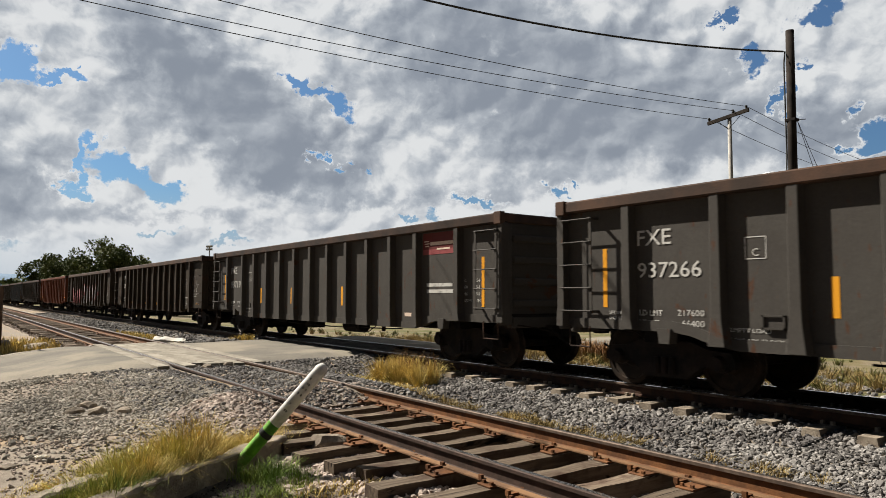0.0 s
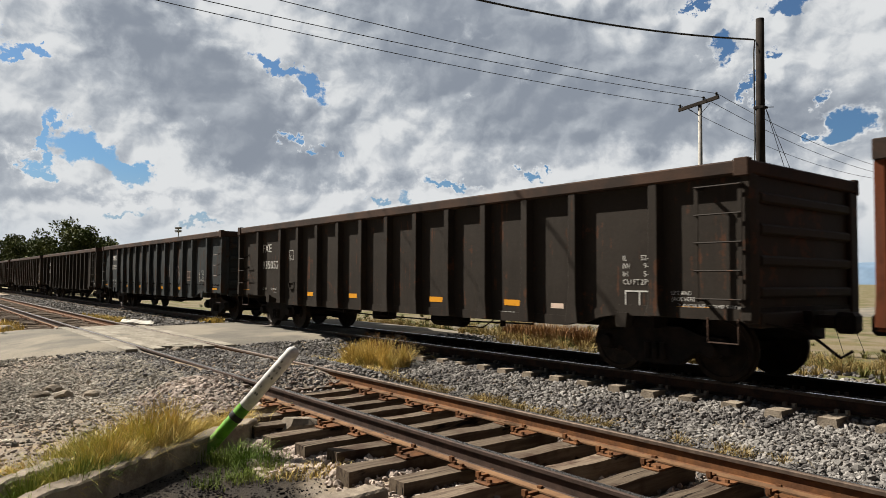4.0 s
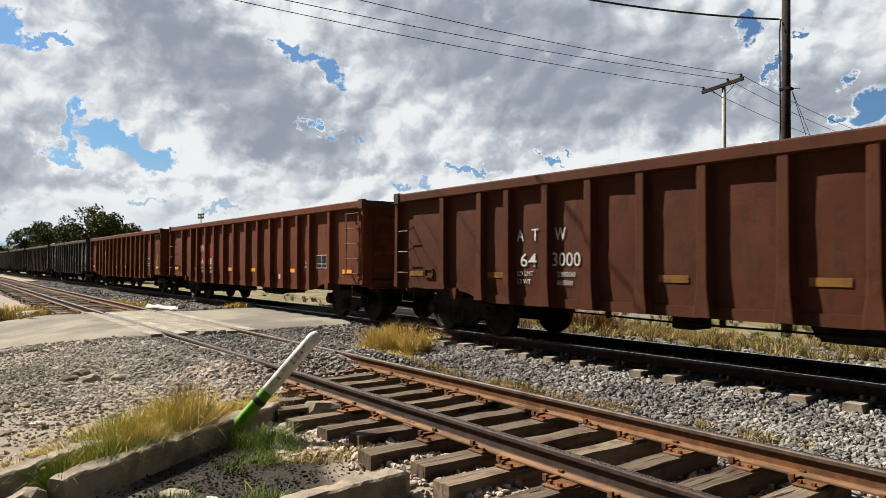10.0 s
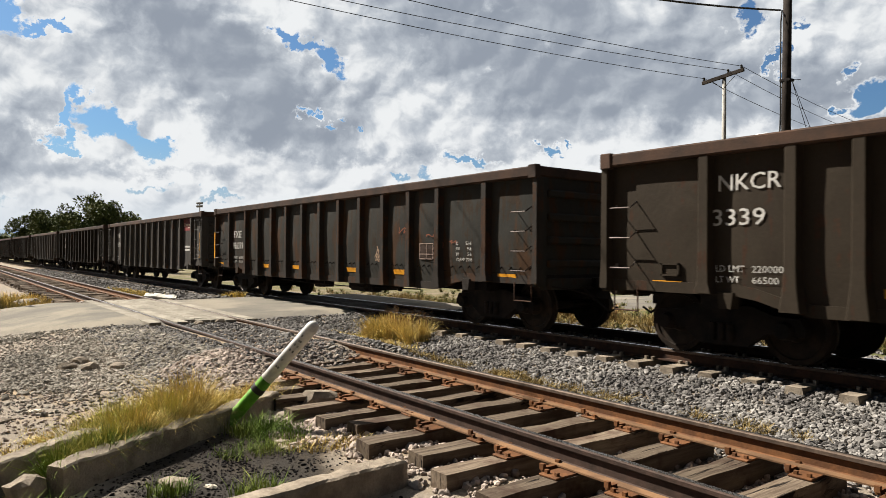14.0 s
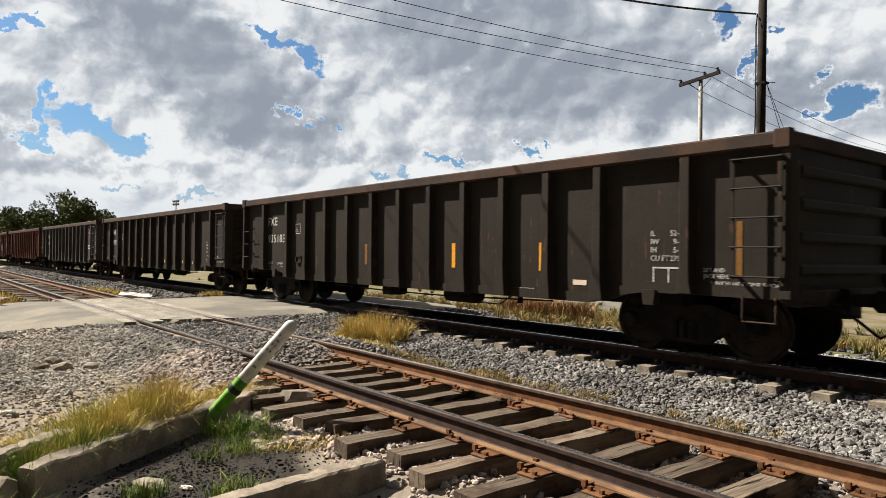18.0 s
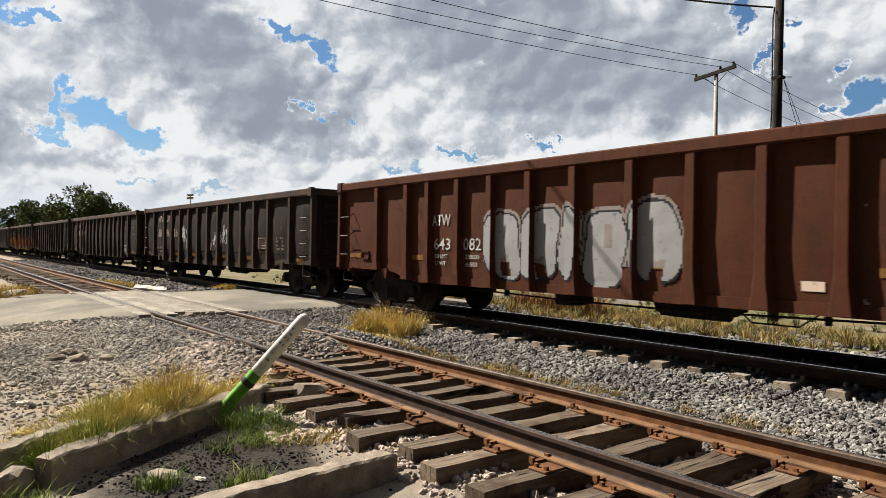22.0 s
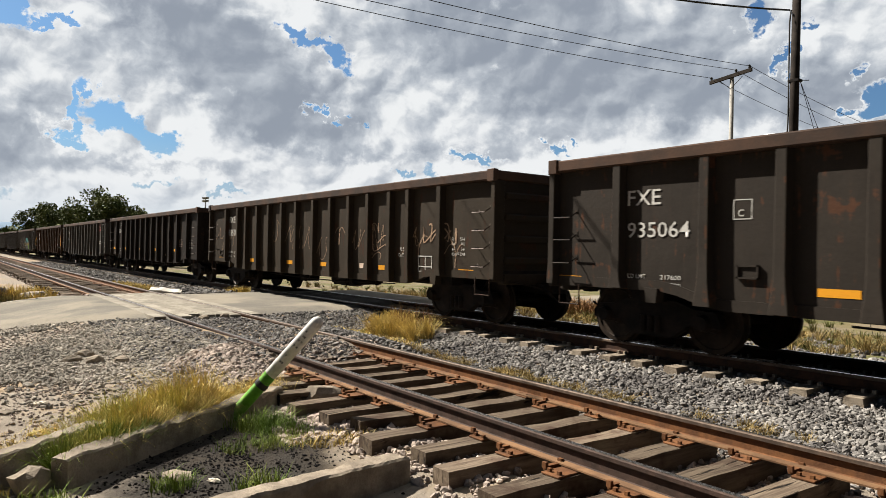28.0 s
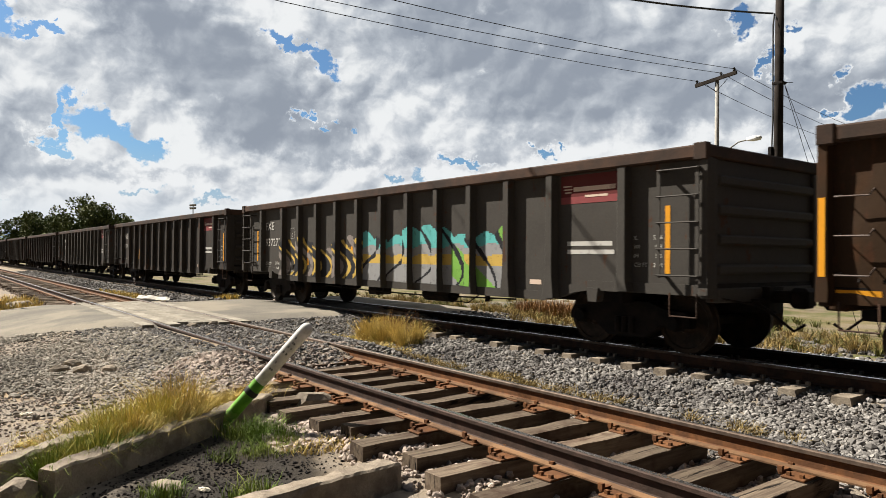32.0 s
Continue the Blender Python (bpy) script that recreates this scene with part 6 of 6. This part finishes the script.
stones("yard_grit", "scattered grit on dusty earth", M_PINKSTONE, 13000, 8, area(-16.0, -4.5, -3.0, 3.0, lambda x, y, r: not (-7.2 < x and y > 0.85)), (0.006, 0.020), 0.3)
stones("siding_far_stone", "dusty stone among the receding siding sleepers", M_PINKSTONE, 7000, 9, area(-60.0, -22.6, 3.4, 6.6, None, 0.9), (0.03, 0.055), 0.3)
stones("meadow_stone", "grey stone heap in the meadow behind the train", M_STONE, 1500, 10, area(-13.0, -3.0, 15.2, 18.5, lambda x, y, r: noise.noise((x * 0.4, y * 0.7, 9.0)) > -0.05), (0.035, 0.07), 0.3)


M_CHAR = mottled("charred debris", (0.007, 0.006, 0.006), (0.028, 0.023, 0.019), 5.0, 0.9, 0.0, 0.3, 40.0, 0.5, island=True)
stones("charred_debris", "charred clods and ash on blackened soil", M_CHAR, 2600, 11, lambda rng: (-5.65 + rng.normal(0, 0.55), 2.0 + rng.normal(0, 0.6)), (0.003, 0.014), 0.4)


# ---- grass ----
def blades(name, label, mat, count, seed, where, tall=(0.15, 0.35), lean=0.5, wide=0.006, clump=1, category="grass"):
    """Bent grass blades in one mesh."""
    rng = np.random.default_rng(seed)
    verts, faces = [], []
    while len(faces) < 2 * count:
        p = where(rng)
        if p is None:
            continue
        for _ in range(clump):
            x, y = p[0] + rng.normal(0, 0.03 if clump > 1 else 0), p[1] + rng.normal(0, 0.03 if clump > 1 else 0)
            z = ground_z(x, y) - 0.01 + (p[2] if len(p) > 2 else 0)
            h, a = rng.uniform(*tall), rng.uniform(0, 2 * math.pi)
            l = rng.normal(0, lean) * h
            dx, dy = math.cos(a), math.sin(a)
            w = wide * rng.uniform(0.6, 1.4)
            sx, sy = -dy * w, dx * w
            i = len(verts)
            m = (x + dx * l * 0.35, y + dy * l * 0.35, z + h * 0.6)
            verts += [(x - sx, y - sy, z), (x + sx, y + sy, z), (m[0] + sx * 0.8, m[1] + sy * 0.8, m[2]), (m[0] - sx * 0.8, m[1] - sy * 0.8, m[2]), (x + dx * l, y + dy * l, z + h)]
            faces += [(i, i + 1, i + 2, i + 3), (i + 3, i + 2, i + 4)]
    return tagged(new(name, soup(name, verts, faces, mat)), label, category, kind="stuff")


def patch(cx, cy, rx, ry, turn=0.0, core=0.6):
    c, s = math.cos(radians(turn)), math.sin(radians(turn))

    def where(rng):
        a, r = rng.uniform(0, 2 * math.pi), rng.random() ** core
        u, v = rx * r * math.cos(a), ry * r * math.sin(a)
        return cx + c * u - s * v, cy + s * u + c * v
    return where


def heap_grass(u0, u1, v1, seed):
    """Uneven heaps behind the kerb, thinning backwards."""
    a, d = Vector((-5.88, 0.80)), Vector((-1.74, 2.44)).normalized()
    n = Vector((-d.y, d.x))

    def where(rng):
        u, v = rng.uniform(u0, u1), abs(rng.normal(0.12, v1 * 0.42)) + 0.09
        lump = noise.noise((u * 1.7, v * 2.2, seed)) + 0.25 * noise.noise((u * 6, v * 6, seed))
        edge = min(1.0, (u - u0) / 0.35, (u1 - u) / 0.6)
        if v > v1 or rng.random() > (0.55 + 0.9 * lump) * edge:
            return None
        p = a + d * u + n * v
        return p.x, p.y, 0.02
    return where


def tufts(name, label, mat, seed, spots, each, tall, wide=0.0022, droop=0.55, category="grass"):
    """Tufts whose blades fan out and droop; spots: x, y, size."""
    rng = np.random.default_rng(seed)
    verts, faces = [], []
    for cx, cy, size in spots:
        wind = rng.normal(0, 0.25, 2)
        for _ in range(int(each * size)):
            a, r = rng.uniform(0, 2 * math.pi), abs(rng.normal(0, 0.05)) * size
            x, y = cx + math.cos(a) * r, cy + math.sin(a) * r
            h = tall * size * rng.uniform(0.35, 1.1)
            out = h * abs(rng.normal(0.15, droop))
            b = a + rng.normal(0, 0.7)
            dx, dy = math.cos(b) + wind[0], math.sin(b) + wind[1]
            w = wide * rng.uniform(0.6, 1.5)
            t = rng.uniform(0, math.pi)
            sx, sy = math.cos(t) * w, math.sin(t) * w
            z, i = ground_z(x, y) - 0.01, len(verts)
            for f, up, k in ((0.0, 0.0, 1.0), (0.28, 0.5, 0.9), (0.65, 0.85, 0.6)):
                px, py, pz = x + dx * out * f, y + dy * out * f, z + h * up
                verts += [(px - sx * k, py - sy * k, pz), (px + sx * k, py + sy * k, pz)]
            verts.append((x + dx * out, y + dy * out, z + h * (1.0 - 0.25 * min(1.5, out / h) ** 2)))
            faces += [(i, i + 1, i + 3, i + 2), (i + 2, i + 3, i + 5, i + 4), (i + 4, i + 5, i + 6)]
    return tagged(new(name, soup(name, verts, faces, mat)), label, category, kind="stuff")


def along_kerb(seed, count, u0, u1, v0, v1, peak, lo=0.4):
    """Tuft places behind the long kerb block, tallest about u = peak."""
    rng = np.random.default_rng(seed)
    a, d = Vector((-5.88, 0.80)), Vector((-1.74, 2.44)).normalized()
    n = Vector((-d.y, d.x))
    got = []
    for _ in range(count):
        u, v = rng.uniform(u0, u1), v0 + (v1 - v0) * rng.random() ** 1.5
        p = a + d * u + n * v
        got.append((p.x, p.y, (lo + (1 - lo) * math.exp(-((u - peak) / 0.75) ** 2)) * rng.uniform(0.55, 1.2) * (1.1 - 0.5 * v)))
    return got


M_OLIVE = mottled("yellow-green grass", (0.30, 0.28, 0.065), (0.42, 0.35, 0.10), 2.0, 0.75, 0.0, 0.0, 10.0, 0.4, island=True)
tufts("dry_grass", "dry yellow grass tufts heaped along the kerb", M_DRY, 1, along_kerb(1, 84, 0.30, 3.05, 0.12, 0.95, 1.7), 360, 0.54, 0.0025)
tufts("olive_grass", "half-dry yellow-green grass tufts along the kerb", M_OLIVE, 2, along_kerb(2, 46, 0.2, 2.3, 0.12, 0.7, 1.2), 300, 0.50, 0.0025)
tufts("green_grass", "fresh green grass tufts at the kerb end", M_GREEN, 3, along_kerb(3, 22, 0.05, 1.3, 0.10, 0.40, 0.6, 0.5), 260, 0.36, 0.0026)
tufts("straw_grass", "flattened straw-coloured grass on dusty earth", M_DRY, 4, along_kerb(4, 150, -0.6, 2.6, 0.5, 2.1, 1.0, 0.5), 150, 0.13, 0.0022, 1.3)
blades("dry_grass", "low dry grass at the kerb end by the siding", M_DRY, 2600, 21, heap_grass(2.2, 3.5, 0.5, 5.0), (0.08, 0.30), 0.8, 0.0022, 5)
blades("dry_grass", "sparse dry grass on dusty earth", M_DRY, 3600, 2, heap_grass(-0.5, 2.3, 1.7, 3.0), (0.02, 0.08), 1.0, 0.0022, 5)
blades("green_grass", "green grass around the leaning bollard", M_GREEN, 1500, 5, patch(-6.68, 2.72, 0.50, 0.30, 30, 0.9), (0.04, 0.19), 0.9, 0.003, 5)
blades("green_grass", "low green weeds beside the bollard", M_GREEN, 700, 22, patch(-6.15, 2.55, 0.5, 0.30, 100, 0.8), (0.03, 0.12), 1.0, 0.003, 4)
blades("green_grass", "small green tufts on blackened soil", M_GREEN, 240, 6, patch(-5.0, 2.0, 0.16, 0.16), (0.06, 0.2), 0.7, 0.004, 3)
blades("green_grass", "small green tufts on blackened soil", M_GREEN, 200, 7, patch(-5.4, 1.5, 0.14, 0.14), (0.05, 0.16), 0.7, 0.004, 3)
blades("green_grass", "small green tufts by the broken kerb", M_GREEN, 320, 8, patch(-5.3, 0.62, 0.28, 0.2), (0.06, 0.2), 0.7, 0.004, 3)
blades("dry_grass", "dry straw by the sleeper ends", M_DRY, 500, 9, patch(-5.85, 3.05, 0.4, 0.2, 60), (0.03, 0.1), 0.9, 0.003, 3)
def scatter(seed, count, cx, cy, rx, ry, lo=0.4, hi=1.2, keep=None):
    rng = np.random.default_rng(seed)
    got = []
    while len(got) < count:
        x, y = cx + rng.normal(0, rx), cy + rng.normal(0, ry)
        if keep is None or keep(x, y):
            got.append((x, y, rng.uniform(lo, hi)))
    return got


tufts("dry_grass", "shaggy dry tuft beside the main line", M_DRY, 5, scatter(5, 46, -12.1, 7.75, 0.48, 0.20, 0.5, 1.15), 190, 0.46, 0.0036)
tufts("olive_grass", "yellow-green blades in the shaggy tuft", M_OLIVE, 6, scatter(6, 14, -12.2, 7.7, 0.4, 0.2, 0.4, 0.8), 150, 0.40, 0.0036)
tufts("dry_grass", "low dry grass tufts along the siding", M_MEADOW, 7, scatter(7, 120, -7.6, 6.80, 2.4, 0.16, 0.4, 1.2, lambda x, y: -11.5 < x < -3.0 and noise.noise((x * 0.9, 3.0, 0.0)) > -0.2), 70, 0.13, 0.003, 1.0)
blades("dry_grass", "low dry grass around the tall tuft", M_DRY, 2400, 11, patch(-12.0, 7.1, 1.6, 0.5, 0), (0.03, 0.15), 0.9, 0.004, 5)
blades("dry_grass", "dry grass around the plaster rubble", M_DRY, 2600, 13, patch(-27.6, 2.2, 3.6, 1.3), (0.08, 0.35), 0.5, 0.010, 4)
blades("dry_grass", "dry grass between the receding tracks", M_DRY, 2400, 14, patch(-30.5, 7.0, 5.5, 0.45), (0.06, 0.25), 0.5, 0.012, 4)
blades("dry_grass", "dry tuft at the crossing edge", M_DRY, 700, 15, patch(-22.9, 8.3, 0.7, 0.3), (0.08, 0.28), 0.5, 0.009, 4)
tufts("meadow_grass", "straw-coloured meadow tufts beyond the main line", M_MEADOW, 8, scatter(8, 620, -12.0, 15.6, 7.0, 1.7, 0.4, 1.3, lambda x, y: y > 13.0 and noise.noise((x * 0.3, y * 0.5, 4.0)) < 0.22), 42, 0.30, 0.006, 0.8)
tufts("meadow_grass", "green meadow tufts beyond the main line", M_FIELD, 9, scatter(9, 520, -14.0, 18.0, 10.0, 3.0, 0.4, 1.3, lambda x, y: y > 13.8 and noise.noise((x * 0.3, y * 0.5, 4.0)) > -0.12), 42, 0.24, 0.008, 0.8)
M_BROWNWEED = mottled("brown weed stalks", (0.16, 0.085, 0.04), (0.24, 0.14, 0.06), 2.0, 0.9, 0.0, 0.0, 10.0, 0.4, island=True)
blades("brown_weeds", "brown seeding weeds in the dry tuft", M_BROWNWEED, 130, 18, patch(-12.0, 8.0, 0.75, 0.3, 0), (0.35, 0.75), 0.45, 0.005, 3, "weeds")
blades("brown_weeds", "brown dry bush behind the main line", M_BROWNWEED, 2600, 19, patch(-15.2, 16.0, 1.9, 0.6), (0.25, 0.7), 0.5, 0.012, 5, "weeds")


# ---- trees, woods, hill ----
def leaf_cloud(verts, faces, centre, radius, count, rng, size):
    for _ in range(count):
        d = rng.normal(size=3)
        d /= np.linalg.norm(d)
        p = centre + d * radius * (0.45 + 0.6 * rng.random() ** 0.6) * np.array((1, 1, 0.8))
        a, b = rng.normal(size=3), rng.normal(size=3)
        a /= np.linalg.norm(a)
        b -= a * a.dot(b)
        b /= np.linalg.norm(b)
        s = size * rng.uniform(0.5, 1.3)
        i = len(verts)
        verts += [tuple(p - a * s), tuple(p + b * s * 0.6), tuple(p + a * s), tuple(p - b * s * 0.6)]
        faces.append((i, i + 1, i + 2, i + 3))


def build_tree(x, y, tall, spread, seed, label):
    rng = np.random.default_rng(seed)
    root = tagged(new("tree"), label, "tree", "trees beyond the train")
    root.matrix_basis = pose(x, y, -0.7)
    bm = bmesh.new()
    tube(bm, [(0, 0, -0.2), (0.1, 0, tall * 0.2), (0.05, 0.1, tall * 0.42), (0.2, 0.1, tall * 0.75)], 0.28, 8, 0.08)
    tips = []
    for i in range(9):
        a, up = i * 2.4 + rng.uniform(-0.4, 0.4), rng.uniform(0.25, 0.6)
        e = np.array((math.cos(a) * spread * rng.uniform(0.45, 0.85), math.sin(a) * spread * rng.uniform(0.45, 0.85), tall * rng.uniform(0.5, 0.88)))
        tube(bm, [(0.05, 0, tall * up * 0.6), tuple(e * (0.5, 0.5, 0.72)), tuple(e)], 0.10, 5, 0.03)
        tips.append(e)
    part("trunk", bm, M_BARK, root)
    verts, faces = [], []
    for e in tips + [np.array((0.1, 0, tall * 0.86)), np.array((0.4, 0.2, tall * 0.68))]:
        for _ in range(5):
            leaf_cloud(verts, faces, e + rng.normal(size=3) * spread * 0.2, spread * rng.uniform(0.18, 0.36), 190, rng, 0.15)
    piece("crown", soup("crown", verts, faces, M_LEAF), root, None, None, "uneven dark green crown")
    return root


for x, y, tall, sp, sd in ((-80, 15.5, 7.2, 3.2, 1), (-88, 15.2, 7.0, 3.3, 2), (-97, 14.0, 6.9, 3.3, 3), (-110, 14.0, 7.2, 2.8, 4), (-118, 13.6, 7.2, 3.0, 6), (-72, 19.0, 5.0, 2.2, 5)):
    build_tree(x, y, tall, sp, sd, "dark green broadleaf tree beyond the train")


def build_woods():
    rng = np.random.default_rng(8)
    verts, faces = [], []
    for _ in range(170):
        x, y = rng.uniform(-330, -125), rng.uniform(-14, 60)
        leaf_cloud(verts, faces, np.array((x, y, rng.uniform(0.8, 3.6) + (1.5 if y > 16 else 0))), rng.uniform(1.6, 3.4), 70, rng, 0.65)
    tagged(new("far_woods", soup("far_woods", verts, faces, M_LEAF)), "low green scrub and woods in the distance", "woods", kind="stuff")
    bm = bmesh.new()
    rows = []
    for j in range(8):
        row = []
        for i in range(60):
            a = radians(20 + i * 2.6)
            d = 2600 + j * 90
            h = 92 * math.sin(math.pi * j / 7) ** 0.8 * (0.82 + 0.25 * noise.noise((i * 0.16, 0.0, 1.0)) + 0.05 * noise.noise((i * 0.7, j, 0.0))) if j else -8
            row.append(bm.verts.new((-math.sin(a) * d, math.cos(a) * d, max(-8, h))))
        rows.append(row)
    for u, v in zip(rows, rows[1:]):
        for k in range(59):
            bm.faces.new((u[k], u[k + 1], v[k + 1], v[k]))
    # the blue of distance haze is put into the hill's base colour
    hill = new("hill", mesh_of("hill", bm, mottled("hillside with painted blue haze", (0.10, 0.15, 0.22), (0.13, 0.18, 0.24), 0.004, 1.0, 0.0, 0.0, 0.02, 0.0), True))
    tagged(hill, "low hill on the horizon with blue haze in its colour", "hill", kind="structure")


build_woods()


def build_mast():
    root = tagged(new("floodlight_mast"), "slender distant mast with a bank of floodlights", "mast")
    root.matrix_basis = pose(-143.2, 44.7, -0.8, 0, 0, 20)
    bm = bmesh.new()
    tube(bm, [(0, 0, -0.3), (0, 0, 12.0)], 0.14, 8, 0.09)
    part("shaft", bm, M_GREYPOLE, root)
    for z in (11.4, 12.0):
        part("crossbar", made(box, -0.9, 0.9, -0.06, 0.06, z - 0.06, z + 0.06), M_GREYPOLE, root)
        for x in (-0.75, -0.25, 0.25, 0.75):
            part("floodlight", made(box, x - 0.17, x + 0.17, -0.2, 0.05, z + 0.06, z + 0.36, 0.03), M_GREYPOLE, root)


build_mast()


def crumpled(bm, r, seed):
    bmesh.ops.create_icosphere(bm, subdivisions=3, radius=r)
    for v in bm.verts:
        d = v.co.normalized()
        k = 0.7 + 0.8 * abs(noise.noise(d * 2.6 + Vector((seed, 0, 0)))) + 0.35 * noise.noise(d * 6)
        v.co = Vector((d.x * 1.5, d.y, d.z * 0.45)) * r * k


for x, y, r, sd in ((-3.88, 4.9, 0.075, 1), (-4.05, 4.78, 0.05, 2), (-5.35, 1.78, 0.035, 3), (-8.9, 1.0, 0.05, 4)):
    ob = new("crumpled_paper", mesh_of("crumpled_paper", made(crumpled, r, sd), mottled("dirty white paper", (0.6, 0.55, 0.46), (0.42, 0.36, 0.28), 20.0)))
    ob.matrix_basis = pose(x, y, ground_z(x, y) + r * 0.4, 0, 0, sd * 70)
    tagged(ob, "scrap of crumpled dirty white paper on the ground", "litter", "scraps of litter")


# ---- parked truck and post ----
def build_truck():
    white = mottled("dusty white truck paint", (0.62, 0.62, 0.60), (0.5, 0.49, 0.46), 2.0, 0.45, 0.0, 0.1)
    root = tagged(new("flatbed_truck"), "white stake-bed truck with ladder rack parked beside the siding", "truck")
    root.matrix_basis = pose(-25.6, 1.32, -0.46)
    bm = bmesh.new()
    box(bm, -4.3, 0.0, -1.8, 0.0, 0.85, 0.97, 0.01)
    part("bed_floor", bm, white, root)
    for nm, a in (("tailgate", (-0.04, 0.0, -1.8, 0.0)), ("side_board", (-4.3, -0.05, -0.05, 0.0)), ("side_board", (-4.3, -0.05, -1.8, -1.75))):
        bm = bmesh.new()
        for z0, z1 in ((0.98, 1.30), (1.32, 1.64), (1.66, 2.0)):
            box(bm, a[0], a[1], a[2], a[3], z0, z1, 0.008)
        part(nm, bm, white, root)
    bm = bmesh.new()
    box(bm, -0.02, 0.05, -1.75, -0.05, 0.50, 0.80, 0.02)
    part("bumper", bm, white, root)
    for y in (-0.42, -1.72):
        part("tail_light", made(box, 0.0, 0.035, y, y + 0.34, 0.78 + 0.22, 0.78 + 0.40, 0.01), flat_paint("red lamp glass", (0.35, 0.02, 0.03), 0.0, 0.3), root, "red tail light")
    for x in (-1.1, -4.9):
        for y in (-0.2, -1.62):
            bm = bmesh.new()
            lathe(bm, [(-0.12, 0.2), (-0.12, 0.36), (-0.09, 0.4), (0.09, 0.4), (0.12, 0.36), (0.12, 0.2)], "y", 20)
            w = part("wheel", bm, M_WIRE, root, "black tyre")
            w.matrix_basis = pose(x, y, 0.4)
            bm = bmesh.new()
            lathe(bm, [(-0.11, 0.02), (-0.11, 0.19), (0.11, 0.19), (0.11, 0.02)], "y", 14)
            part("rim", bm, white, w)
    bm = bmesh.new()
    for x in (-0.05, -2.0, -4.2):
        for y in (-0.06, -1.74):
            box(bm, x - 0.035, x + 0.035, y - 0.035, y + 0.035, 0.97, 3.2)
    part("rack_post", bm, white, root, "white rack posts")
    bm = bmesh.new()
    for y in (-0.06, -1.74):
        tube(bm, [(-4.2, y, 3.05), (-0.05, y, 3.05)], 0.025, 6)
        tube(bm, [(-4.2, y, 2.5), (-0.05, y, 2.5)], 0.02, 6)
    tube(bm, [(-0.05, -1.74, 2.1), (-0.05, -0.06, 2.65)], 0.025, 6)
    part("rack_rail", bm, white, root)
    bm = bmesh.new()
    box(bm, -6.4, -4.5, -1.75, -0.05, 0.6, 1.5, 0.08)
    vs = box(bm, -6.0, -4.5, -1.68, -0.12, 1.48, 2.2)
    for v in vs:
        if v.co.z > 2:
            v.co.x = -5.6 if v.co.x < -5 else -4.6
    part("cab", bm, white, root)
    for i, (x, y) in enumerate(((-0.4, -0.4), (-0.6, -0.75), (-0.35, -1.1), (-0.7, -1.4))):
        ob = new("sack", mesh_of("sack", made(rock, 0.34, 30 + i, 0.55), flat_paint("white sacking", (0.6, 0.6, 0.58), 0.1) if i % 2 == 0 else flat_paint("green sacking", (0.06, 0.16, 0.10), 0.1)))
        ob.matrix_basis = pose(-25.6 + x, 1.32 + y, -0.46 + 1.95, 0, 0, 40 * i)
        tagged(ob, "filled sack lying on the loaded truck bed", "sack", "sacks on the truck")
    ob = new("wooden_post", mesh_of("wooden_post", made(box, -0.1, 0.1, -0.1, 0.1, -0.4, 2.1, 0.015), mottled("brown post wood", (0.14, 0.09, 0.06), (0.09, 0.06, 0.045), 4.0)))
    ob.matrix_basis = pose(-26.2, 1.62, -0.42)
    tagged(ob, "square brown wooden post beside the siding", "post")


build_truck()
motions()
